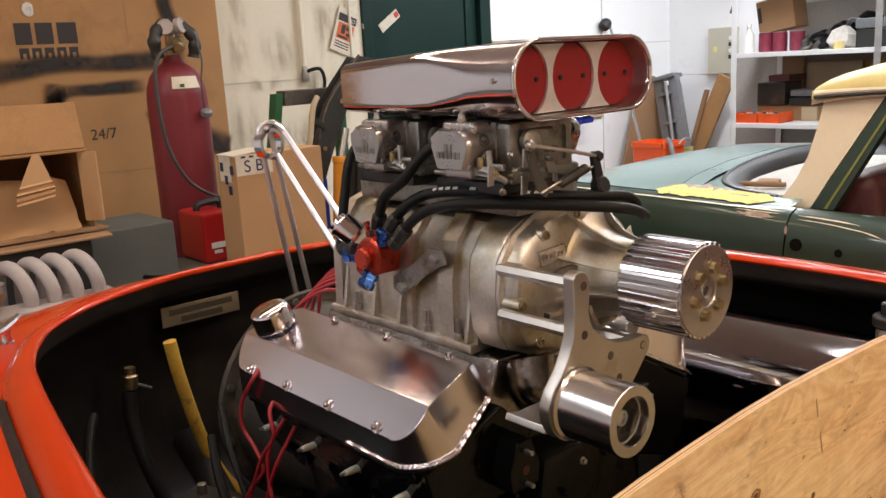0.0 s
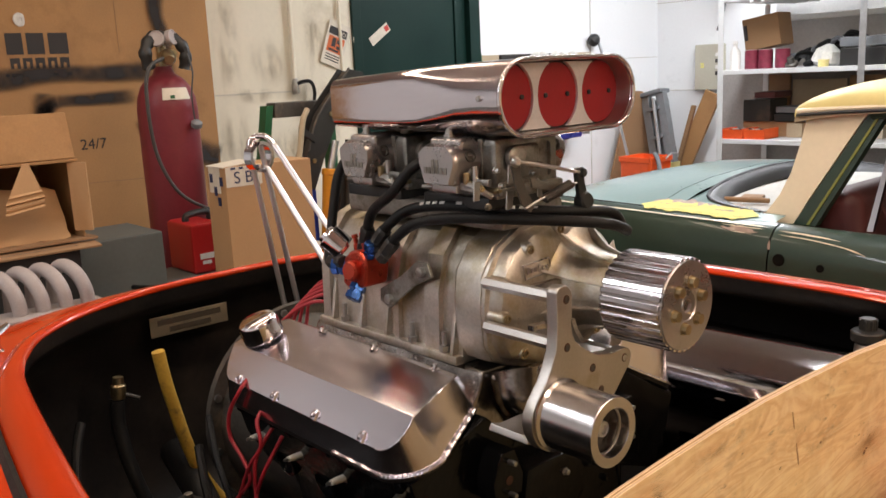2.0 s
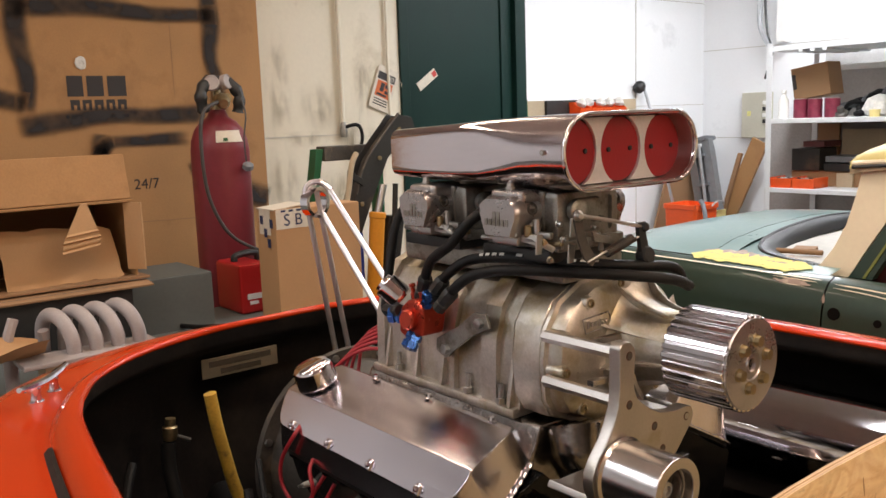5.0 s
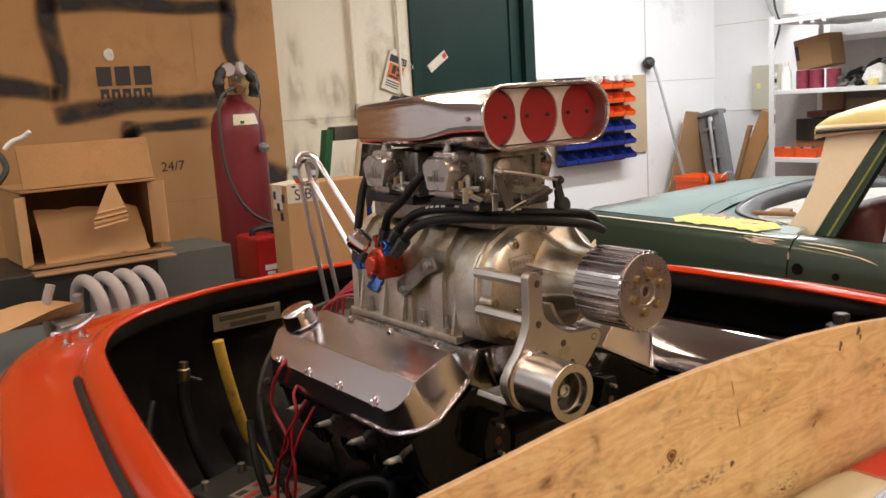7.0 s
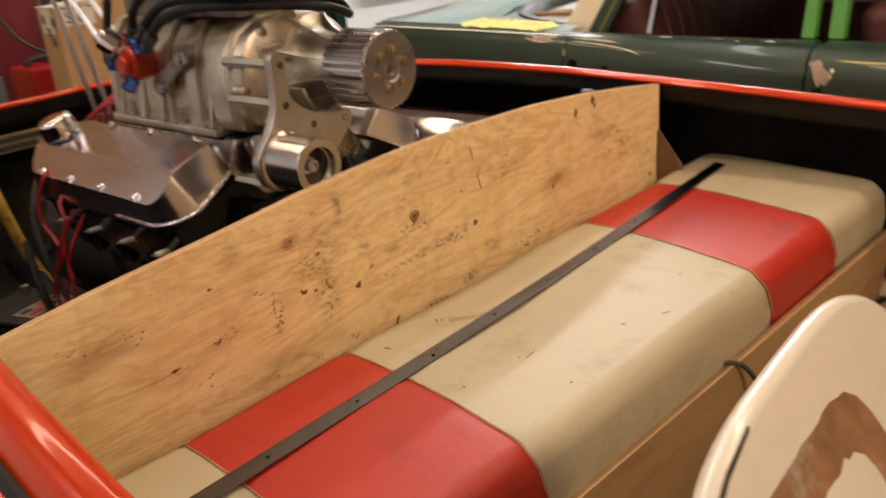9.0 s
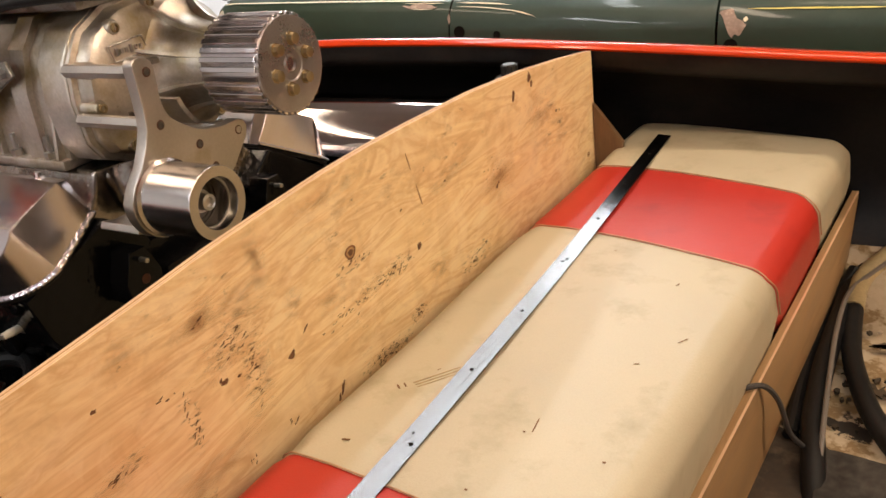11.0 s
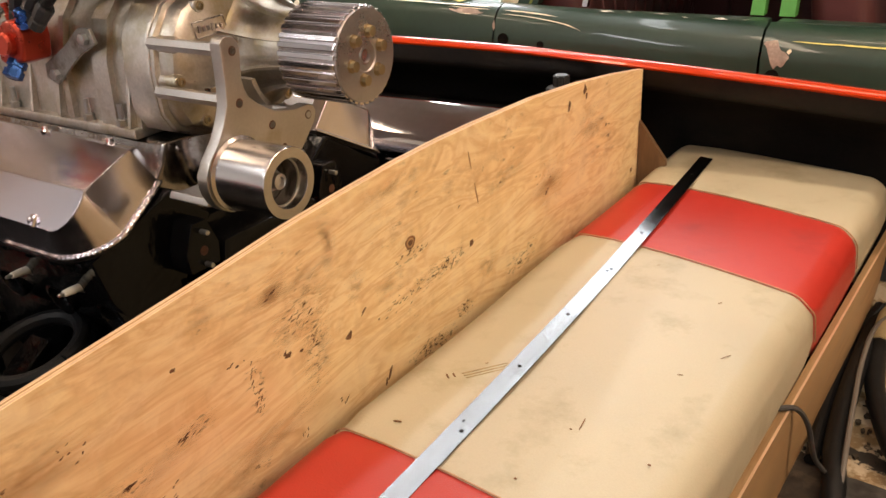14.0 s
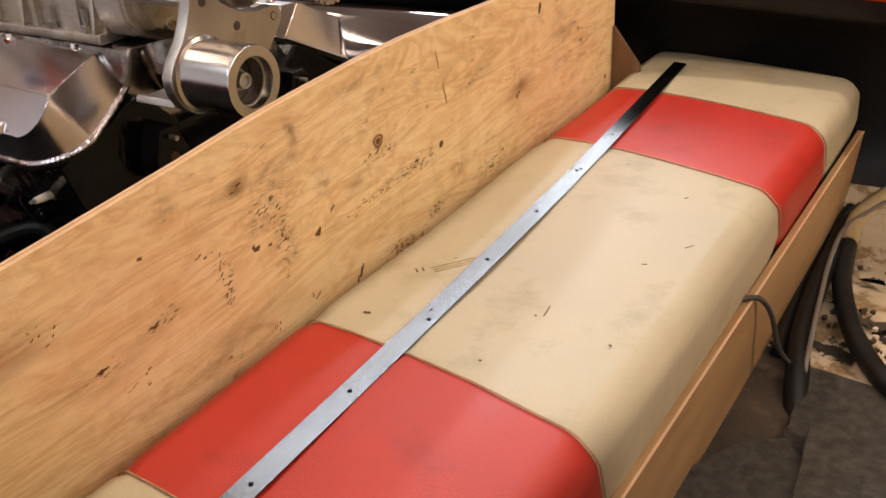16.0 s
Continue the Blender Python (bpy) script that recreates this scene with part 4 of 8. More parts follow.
for y, off in ((1.829, 0), (1.662, 0), (1.502, 0), (1.343, 0.002), (1.334, -0.002), (1.175, 0), (1.019, 0), (0.88, -0.005), (0.862, 0.004), (0.707, 0), (0.552, 0)):
    k = min(range(len(LINE) - 1), key=lambda i: abs((LINE[i].y + LINE[i + 1].y) / 2 - y))
    f = (y - LINE[k].y) / (LINE[k + 1].y - LINE[k].y)
    p = LINE[k].lerp(LINE[k + 1], f) + Vector((off, 0, 0.0013))
    part("drilled_hole", lathe([(0, 0.0029), (0.0004, 0.0027)], p, (0, 0, 1), 12), hole_dark, strip)

apron = thing("plywood_kickboard", (0.04, YC, 0.46), "low plywood board along the front of the seat", "panel")
part("board", rings([[(x + dx, y, z) for dx, y in ((0.0, 0.30), (0.068, 2.03), (0.081, 2.03), (0.013, 0.30))] for x, z in ((-0.012, 0.472), (0.004, 0.692))]), kick_wood, apron)
part("worn_edge", rings([[(0.004 + dx, y, z) for dx, y in ((0.0095, 0.302), (0.0775, 2.028), (0.081, 2.028), (0.013, 0.302))] for z in (0.6920, 0.6926)]), ply_edge, apron)

# white shell standing in the cockpit
shell = thing("white_seat_shell", (0.45, 0.8, 0.47), "white glossy moulded shell with a torn brown centre", "seat shell")


SHELL_M = Matrix.Translation((0.6761, 0.6233, 0.5473)) @ pose(0, 0, 0, 62.9, -0.6, 93.74)


def shell_piece(name, outline, z0, z1, mat, label, bev):
    b = rings([[(x, y, z0) for x, y in outline], [(x, y, z1) for x, y in outline]])
    bmesh.ops.recalc_face_normals(b, faces=b.faces)
    bevel(b, bev, 3, 50)
    bmesh.ops.transform(b, matrix=SHELL_M, verts=b.verts)
    return part(name, b, mat, shell, label)


def oval(a, b, low, n=40, p=2.3):
    """A rounded top with straight sides below."""
    out = []
    for k in range(n + 1):
        t = math.pi * k / n
        c, s = math.cos(t), math.sin(t)
        out.append((a * math.copysign(abs(c) ** (2 / p), c), b * abs(s) ** (2 / p)))
    return [(a * 0.96, low)] + out + [(-a * 0.96, low)]


shell_piece("shell", oval(0.2874, 0.6464, -0.085, 56, 3.8), -0.02, 0.0, shell_white, "white glossy shell", 0.009)
random.seed(40)


def torn(x0, x1, y0, y1, r, rag):
    """A rounded opening with a ragged outline."""
    cx, cy = (x0 + x1) / 2, (y0 + y1) / 2
    out = []
    for a in np.linspace(0, 2 * math.pi, 73)[:-1]:
        c, s = math.cos(a), math.sin(a)
        k = 1 / (abs(c) ** r + abs(s) ** r) ** (1 / r)
        out.append((cx + (x1 - x0) / 2 * k * c + random.uniform(-rag, rag), cy + (y1 - y0) / 2 * k * s + random.uniform(-rag, rag)))
    return out


shell_piece("torn_patch", torn(-0.175, 0.094, 0.02, 0.596, 5.5, 0.0016), -0.0005, 0.0012, worn_brown, "torn brown patch", 0.0003)
shell_piece("inner_patch", torn(-0.13, 0.053, 0.05, 0.560, 6.0, 0.0035), 0.0013, 0.0026, shell_white, "scuffed white centre", 0.0003)
# Dark streak laid on the rim in place of its reflection.
shell_piece("rim_streak", [(-0.175, 0.618), (-0.133, 0.632), (-0.089, 0.6395), (-0.092, 0.6365), (-0.135, 0.628), (-0.174, 0.612)], -0.002, 0.0006, worn_steel, "dark streak along the rim for its reflection", 0.0001)

# ---- the engine ----
YE = 1.12
engine = thing("engine", (-1.05, YE, 0.46), "black V8 engine with polished rocker covers and a roots supercharger", "engine")
part("block", prism([(YE - 0.13, 0.46), (YE + 0.13, 0.46), (YE + 0.19, 0.62), (YE + 0.20, 0.80), (YE + 0.12, 0.93), (YE - 0.12, 0.93), (YE - 0.20, 0.80), (YE - 0.19, 0.62)], "x", -1.33, -0.80, 0.012), black_paint, engine, "black painted engine block")
part("timing_cover", prism([(YE - 0.11, 0.52), (YE + 0.11, 0.52), (YE + 0.15, 0.70), (YE + 0.11, 0.90), (YE - 0.11, 0.90), (YE - 0.15, 0.70)], "x", -0.80, -0.755, 0.012), black_paint, engine, "black timing cover")
for k in range(12):
    a = radians(30 * k + 12)
    part("cover_bolt", lathe([(0, 0.007), (0.002, 0.007), (0.0022, 0.0052), (0.008, 0.005), (0.009, 0.003)], (-0.755, YE + 0.108 * math.cos(a), 0.715 + 0.155 * math.sin(a)), (1, 0, 0), 6), black_paint if k % 3 else steel, engine)
for dy in (-0.155, 0.155):
    pad = part("water_port", prism([(YE + dy * 0.98 - 0.030, 0.865), (YE + dy * 0.98 + 0.030, 0.865), (YE + dy * 0.98 + 0.034, 0.90), (YE + dy * 0.98 + 0.015, 0.945), (YE + dy * 0.98 - 0.015, 0.945), (YE + dy * 0.98 - 0.034, 0.90)], "x", -0.80, -0.757, 0.004), black_paint, engine, "black cast water port")
    part("port_bore", lathe([(0, 0.008), (0.001, 0.007)], (-0.7565, YE + dy * 0.98, 0.897), (1, 0, 0), 18), rust_bore, pad, "rusty open bore")
    for dz in (-0.022, 0.032):
        part("stud", rod((-0.757, YE + dy * 0.98, 0.897 + dz), (-0.742, YE + dy * 0.98, 0.897 + dz), 0.004, seg=8), steel, pad)
    for k in range(3):
        part("casting_rib", sweep([(-0.798, YE + dy * (0.55 + 0.2 * k), 0.60), (-0.79, YE + dy * (0.62 + 0.2 * k), 0.72), (-0.798, YE + dy * (0.72 + 0.16 * k), 0.84)], 0.007, 8, 4, wobble=0.12), black_paint, engine)
part("crank_damper", lathe([(0, 0.085), (0.01, 0.09), (0.05, 0.09), (0.055, 0.08), (0.056, 0.04), (0.05, 0.03)], (-0.755, YE, 0.62), (1, 0, 0), 32), black_paint, engine)


def mirror_y(bm, side):
    if side > 0:
        for v in bm.verts:
            v.co.y = 2 * YE + 0.045 - v.co.y
            v.co.z -= 0.012 + 0.2 * (v.co.y - 1.30)
    return bm


A_EDGE, B_EDGE, C_EDGE = (0.790, 0.977), (0.827, 1.033), (0.920, 1.064)


def base_z(y):
    return 0.942 + (y - 0.812) * 0.37


def cover_edges():
    """Bottom outline and lid outline of a rocker cover, point for point, from the rear near corner round the front."""
    bottom, lid = [], []
    for k in range(9):
        s = k / 8
        x = -1.315 + (-0.862 + 1.315) * s
        bottom.append((x - 0.006, 0.7905, base_z(0.7905)))
        lid.append((x, *A_EDGE))
    for k in range(1, 11):
        a = radians(90 * k / 10)
        v, s = 1 - math.cos(a), math.sin(a)
        y, z = A_EDGE[0] + (B_EDGE[0] - A_EDGE[0]) * v, A_EDGE[1] + (B_EDGE[1] - A_EDGE[1]) * v
        lid.append((-0.862 + 0.052 * s, y, z))
        yb = 0.7905 + 0.068 * v
        bottom.append((-0.868 + 0.081 * s, yb, base_z(yb)))
    for k in range(1, 5):
        s = k / 4
        lid.append((-0.810 - 0.013 * s, B_EDGE[0] + (C_EDGE[0] - B_EDGE[0]) * s, B_EDGE[1] + (C_EDGE[1] - B_EDGE[1]) * s))
        yb = 0.8585 + 0.106 * s
        bottom.append((-0.787 - 0.039 * s, yb, base_z(yb)))
    for k in range(7):
        s = k / 6
        lid.append((-0.838 - 0.50 * s, 0.944, 1.058))
        bottom.append((-0.845 - 0.50 * s, 0.968, base_z(0.968)))
    for k in range(1, 5):
        s = k / 4
        lid.append((-1.352, C_EDGE[0] - (C_EDGE[0] - B_EDGE[0]) * s, C_EDGE[1] - (C_EDGE[1] - B_EDGE[1]) * s))
        yb = 0.955 - 0.09 * s
        bottom.append((-1.357, yb, base_z(yb)))
    for k in range(1, 9):
        a = radians(90 * k / 8)
        v = math.sin(a)
        lid.append((-1.352 + 0.037 * (1 - math.cos(a)), B_EDGE[0] - (B_EDGE[0] - A_EDGE[0]) * v, B_EDGE[1] - (B_EDGE[1] - A_EDGE[1]) * v))
        yb = 0.865 - 0.074 * v
        bottom.append((-1.357 + 0.036 * (1 - math.cos(a)), yb, base_z(yb)))
    return bottom[:-1], lid[:-1]


for side in (-1, 1):
    part("cylinder_head", mirror_y(prism([(0.806, 0.932), (0.965, 0.992), (1.03, 0.93), (0.98, 0.80), (0.87, 0.78), (0.825, 0.86)], "x", -1.335, -0.80, 0.006), side), black_paint, engine, "black painted cylinder head")
    bottom, lid = cover_edges()
    part("gasket", mirror_y(rings([[(x, y, z - 0.007) for x, y, z in bottom], bottom]), side), black_matt, engine)
    n_front, n_c = 18, 22
    bm = bmesh.new()
    vb = [bm.verts.new(p) for p in bottom]
    vl = [bm.verts.new(p) for p in lid]
    cnt = len(vb)
    for i in range(cnt):
        bm.faces.new((vb[i], vb[(i + 1) % cnt], vl[(i + 1) % cnt], vl[i]))
    # the lid, folded along its ridge: lower face, upper face, inner face
    rear_b, rear_c = n_c + 7 + 4, n_c + 7
    bm.faces.new([vl[i] for i in range(0, n_front + 1)] + [vl[i] for i in range(rear_b, cnt)])
    bm.faces.new([vl[i] for i in range(n_front, n_c + 1)] + [vl[i] for i in range(rear_c, rear_b + 1)])
    bm.faces.new([vl[i] for i in range(n_c, rear_c + 1)])
    bmesh.ops.recalc_face_normals(bm, faces=bm.faces)
    cover = part("rocker_cover", mirror_y(bevel(bm, 0.0022, 3, 24), side), polished, engine, "polished sheet aluminium rocker cover", 22)

    def bead(path, r, label):
        pts = smooth_path(path, 8)
        return part("weld_bead", mirror_y(sweep(pts, lambda t: r * (1 + 0.16 * math.sin(t * len(pts) * 1.25)), 8, smooth=False), side), polished, cover, label)

    bead([Vector(p) + Vector((0.0025, -0.001, 0.002)) for p in bottom[6:23]], 0.0036, "rippled weld bead")
    bead([Vector(p) for p in lid[8:23]], 0.0010, "fine weld bead")
    for x in (-1.283, -1.156, -1.028, -0.898):
        tab = part("bolt_tab", mirror_y(box(x - 0.0065, x + 0.0065, 0.7895, 0.7985, 0.974, 0.994, 0.004, turn=(-33, 0, 0)), side), polished, cover)
        part("cover_bolt", mirror_y(lathe([(0, 0.0052), (0.005, 0.005), (0.0065, 0.0025)], (x, 0.792, 0.985), (0, -0.85, 0.5), 6), side), chrome, cover)
    for x in (-1.20, -1.04, -0.88):
        part("cover_bolt", mirror_y(lathe([(0, 0.009), (0.003, 0.009), (0.004, 0.0055), (0.010, 0.005)], (x, 0.930, 1.060), (0, 0.1, 1), 10), side), chrome, cover)
    # plugs and ports
    for x in (-1.26, -1.13, -1.0, -0.87):
        plug = part("spark_plug", mirror_y(lathe([(0, 0.011), (0.008, 0.011), (0.009, 0.008), (0.012, 0.007)], (x, 0.832, 0.872), (0.15, -0.85, 0.1), 6), side), steel, engine)
        part("insulator", mirror_y(lathe([(0.012, 0.0062), (0.03, 0.006), (0.042, 0.0048)], (x, 0.832, 0.872), (0.15, -0.85, 0.1), 12), side), ceramic, plug, "white ceramic insulator")
        part("terminal", mirror_y(lathe([(0.042, 0.003), (0.05, 0.0032), (0.052, 0.002)], (x, 0.832, 0.872), (0.15, -0.85, 0.1), 8), side), steel, plug)
        part("exhaust_port", mirror_y(lathe([(0, 0.03), (0.012, 0.03), (0.013, 0.024), (0.004, 0.022)], (x + 0.04, 0.85, 0.825), (0, -1, -0.25), 18), side), black_paint, engine, "black exhaust port")
    for x in np.linspace(-1.31, -0.83, 9):
        part("head_bolt", mirror_y(lathe([(0, 0.010), (0.010, 0.0095), (0.012, 0.006)], (float(x), 0.812, 0.918), (0, -1, 0.35), 6), side), black_paint, engine)

# breather cap on the near cover
br = part("breather_neck", lathe([(-0.006, 0.026), (0.004, 0.026), (0.006, 0.022), (0.014, 0.022)], (-1.296, 0.866, 1.037), (-0.08, -0.33, 1), 24), chrome, engine, "chrome filler neck")
part("breather_cap", lathe([(0.010, 0.034), (0.011, 0.0385), (0.014, 0.040), (0.022, 0.0395), (0.042, 0.0385), (0.049, 0.036), (0.053, 0.030), (0.055, 0.016), (0.0553, 0.004)], (-1.296, 0.866, 1.037), (-0.08, -0.33, 1), 36), chrome, br, "chrome breather cap", 60)

part("intake_manifold", prism([(YE - 0.20, 0.955), (YE - 0.15, 1.02), (YE - 0.135, 1.056), (YE + 0.135, 1.056), (YE + 0.15, 1.02), (YE + 0.20, 0.955), (YE + 0.1, 0.90), (YE - 0.1, 0.90)], "x", -1.30, -0.825, 0.008), manifold_metal, engine, "cast aluminium intake manifold")
part("manifold_front", prism([(YE - 0.075, 0.94), (YE - 0.115, 1.0), (YE - 0.13, 1.05), (YE + 0.13, 1.05), (YE + 0.115, 1.0), (YE + 0.075, 0.94)], "x", -0.826, -0.80, 0.012, 3), manifold_metal, engine)

part("water_neck", sweep([(-0.80, YE - 0.085, 1.05), (-0.785, YE - 0.09, 1.01), (-0.775, YE - 0.06, 0.985)], lambda t: 0.042 - 0.012 * t, 18, 5), manifold_metal, engine, "cast water neck", 60)

# supercharger case; the drive sits off its middle
PY, PZ = 1.166, 1.170
blower = part("supercharger_case", bevel(rings([[(x, YE + y, z) for y, z in ((-0.136, 1.070), (-0.132, 1.17), (-0.118, 1.225), (-0.088, 1.262), (-0.045, 1.278), (0.045, 1.278), (0.088, 1.262), (0.118, 1.225), (0.132, 1.17), (0.136, 1.070))] for x in (-1.262, -0.870)]), 0.004, 2, 60), cast, engine, "cast aluminium supercharger case", 25)
part("base_flange", box(-1.268, -0.872, YE - 0.150, YE + 0.150, 1.056, 1.073, 0.004), cast, blower)
for x, w in ((-1.245, 0.012), (-1.03, 0.006), (-0.935, 0.018)):
    prof = [(-0.145, 1.072), (-0.142, 1.172), (-0.127, 1.232), (-0.094, 1.272), (-0.045, 1.289), (0.045, 1.289), (0.094, 1.272), (0.127, 1.232), (0.142, 1.172), (0.145, 1.072)]
    part("case_rib", bevel(rings([[(xx, YE + y, z) for y, z in prof] for xx in (x - w, x + w)]), 0.003, 2, 60), cast, blower, "", 25)
for x in (-1.19, -0.99, -0.908):
    st = part("flange_stud", rod((x, YE - 0.142, 1.073), (x, YE - 0.142, 1.108), 0.0045, seg=10), steel, blower)
    part("flange_nut", lathe([(0, 0.009), (0.010, 0.009), (0.011, 0.007)], (x, YE - 0.142, 1.073), (0, 0, 1), 6), steel, st)
COVER = [(-0.125, 1.072), (-0.142, 1.10), (-0.147, 1.16), (-0.140, 1.215), (-0.112, 1.256), (-0.06, 1.283), (0, 1.290), (0.06, 1.283), (0.112, 1.256), (0.140, 1.215), (0.147, 1.16), (0.142, 1.10), (0.125, 1.072), (0.06, 1.045), (-0.06, 1.045)]


def cover_loop(x, f):
    return [(x, YE + y * f, 1.165 + (z - 1.165) * f) for y, z in COVER]


part("bearing_plate", bevel(rings([cover_loop(-0.876, 0.985), cover_loop(-0.870, 1.01), cover_loop(-0.820, 1.01), cover_loop(-0.815, 0.995)]), 0.004, 2, 60), cast, blower, "", 30)
fcov = part("front_cover", bevel(rings([cover_loop(-0.815, 0.985), cover_loop(-0.808, 0.98), cover_loop(-0.806, 0.925), cover_loop(-0.792, 0.92), cover_loop(-0.782, 0.89), cover_loop(-0.776, 0.82), cover_loop(-0.772, 0.60), cover_loop(-0.771, 0.45)]), 0.004, 2, 40), cast, blower, "cast aluminium front gear cover", 30)
for y, z in ((-0.125, 1.203), (-0.128, 1.150), (-0.072, 1.250), (0.0, 1.272), (0.072, 1.25), (0.125, 1.205), (0.128, 1.145), (-0.09, 1.085), (0.09, 1.085)):
    part("cover_boss", lathe([(0, 0.0135), (0.062, 0.012), (0.066, 0.0095)], (-0.84, YE + y, z), (1, 0, 0), 14), cast, fcov)
    part("cover_bolt", lathe([(0, 0.0070), (0.005, 0.0068), (0.0055, 0.004), (0.002, 0.0038)], (-0.776, YE + y, z), (1, 0, 0), 10), gold_zinc, fcov)
PLATE = [(-0.7705, 1.026, 1.228), (-0.7705, 1.086, 1.2315), (-0.7705, 1.093, 1.2085), (-0.7705, 1.032, 1.205)]
badge = part("raised_badge", sweep(PLATE + PLATE[:1], 0.0013, 6, smooth=False), bright_cast, blower, "raised cast maker's frame")
for k in range(6):
    y0, h = 1.036 + 0.0085 * k, 0.007 if k in (0, 3) else 0.0045
    part("raised_bar", box(-0.7712, -0.7695, y0, y0 + 0.0052, 1.2165 - h * 0.6, 1.2165 + h, 0.0006, turn=(4, 0, 0)), bright_cast, badge)
part("snout", lathe([(-0.004, 0.098), (0.003, 0.088), (0.010, 0.079), (0.020, 0.072), (0.034, 0.066), (0.055, 0.061), (0.08, 0.0575), (0.102, 0.0555)], (-0.773, PY, PZ), (1, 0, 0), 40), cast, blower, "tapered drive snout", 60)
for a in (32, 74, 116, 156, 196, 236, 304, 344):
    ca, sa = math.cos(radians(a)), math.sin(radians(a))
    fin = []
    for x, r0, r1 in ((-0.776, 0.06, 0.112), (-0.769, 0.06, 0.103), (-0.752, 0.056, 0.086), (-0.73, 0.052, 0.0715), (-0.70, 0.05, 0.062), (-0.68, 0.05, 0.057)):
        fin.append([(x, PY + ca * r - sa * w, PZ + sa * r + ca * w) for r, w in ((r0, -0.003), (r1, -0.0022), (r1, 0.0022), (r0, 0.003))])
    part("snout_rib", bevel(rings(fin), 0.001, 1, 50), cast, blower)
web = []
for a in np.linspace(196, 272, 12):
    ca, sa = math.cos(radians(float(a))), math.sin(radians(float(a)))
    web.append([(x, PY + ca * r, PZ + sa * r) for x, r in ((-0.775, 0.100), (-0.712, 0.100), (-0.710, 0.094), (-0.775, 0.094))])
part("lower_web", bevel(rings(web), 0.001, 1, 50), cast, blower, "curved cast web under the snout", 50)
for y0, z0, y1, z1 in ((1.018, 1.198, 1.085, 1.196), (1.018, 1.134, 1.07, 1.132)):
    part("cross_bar", rings([[(-0.75 + dx, y, z + dz) for dx, dz in ((-0.006, -0.004), (0.006, -0.004), (0.006, 0.004), (-0.006, 0.004))] for y, z in ((y0, z0), (y1, z1))]), machined, blower)
for x in (-1.225, -1.135, -1.06, -0.885):
    part("gusset", prism([(YE - 0.149, 1.073), (YE - 0.134, 1.073), (YE - 0.130, 1.150), (YE - 0.135, 1.150)], "x", x - 0.004, x + 0.004, 0.001), cast, blower)
# toothed drive pulley
TEETH = 34


def gear(x, r):
    out = []
    for k in range(TEETH):
        for f, dr in ((0.0, -0.0006), (0.06, 0), (0.52, 0), (0.58, -0.0006), (0.62, -0.0034), (0.96, -0.0034)):
            a = 2 * math.pi * (k + f) / TEETH
            out.append((x, PY + (r + dr) * math.cos(a), PZ + (r + dr) * math.sin(a)))
    return out


pul = part("drive_pulley", rings([gear(-0.678, 0.0718), gear(-0.676, 0.0728), gear(-0.5735, 0.0728), gear(-0.5715, 0.0718)]), pulley_metal, engine, "toothed machined drive pulley", 25)
part("pulley_face", lathe([(0, 0.0686), (0.003, 0.068), (0.0032, 0.0245), (0.0015, 0.0225), (0.0012, 0.0135), (0.0035, 0.0125), (0.0036, 0.0105), (-0.02, 0.010)], (-0.572, PY, PZ), (1, 0, 0), 40), bright_cast, pul)
for k in range(6):
    a = radians(60 * k + 15)
    part("pulley_bolt", lathe([(0, 0.0105), (0.0015, 0.0105), (0.0017, 0.0085), (0.009, 0.0082), (0.0098, 0.0055), (0.0098, 0.001)], (-0.5692, PY + 0.0355 * math.cos(a), PZ + 0.0355 * math.sin(a)), (1, 0, 0), 8), gold_zinc, pul)

# idler bracket and idler
IY, IZ = 0.949, 1.0465
BR = [(0.951, 1.222), (0.956, 1.228), (0.964, 1.230), (0.974, 1.228), (0.982, 1.221), (0.985, 1.212), (0.984, 1.193), (0.982, 1.171), (0.984, 1.157), (0.990, 1.144), (1.005, 1.131), (1.022, 1.120), (1.041, 1.111), (1.074, 1.105), (1.104, 1.106), (1.116, 1.102), (1.122, 1.091), (1.117, 1.077), (1.108, 1.068), (1.086, 1.045), (1.04, 1.005)]
BR += [(IY + 0.055 * math.cos(a), IZ + 0.055 * math.sin(a)) for a in np.radians(np.linspace(-50, -190, 10))]
BR += [(0.906, 1.075), (0.926, 1.097), (0.938, 1.117), (0.948, 1.140), (0.951, 1.17)]
brk = part("idler_bracket", prism(BR, "x", -0.657, -0.637, 0.0025), bracket_metal, engine, "machined aluminium idler bracket")
for y, z in ((0.971, 1.209), (0.971, 1.139), (1.027, 1.094), (1.103, 1.090), (1.046, 1.055)):
    part("bolt_recess", lathe([(0, 0.0066), (0.0004, 0.0064), (0.0005, 0.0058)], (-0.637, y, z), (1, 0, 0), 16), rust_bore, brk)
    part("bracket_bolt", lathe([(0, 0.0050), (0.0012, 0.0048), (0.0013, 0.003), (0.0006, 0.0026)], (-0.637, y, z), (1, 0, 0), 14), steel if y > 1.1 else worn_steel, brk)
for y, z in ((0.971, 1.209), (0.971, 1.139), (1.103, 1.090)):
    part("standoff", rod((-0.80, y, z), (-0.657, y, z), 0.0095, seg=6, bev=0.001), bracket_metal, brk)
part("foot", prism([(0.905, 1.008), (0.93, 1.0), (0.99, 1.0), (0.99, 1.012), (0.93, 1.012), (0.91, 1.018)], "x", -0.735, -0.657, 0.002), bracket_metal, brk)
idl = part("idler_pulley", lathe([(0, 0.043), (0.001, 0.051), (0.006, 0.0525), (0.009, 0.0485), (0.094, 0.0490), (0.0965, 0.0480), (0.097, 0.0345), (0.095, 0.0335), (0.052, 0.0325)], (-0.637, IY, IZ), (1, 0, 0), 44), machined, engine, "machined idler pulley")
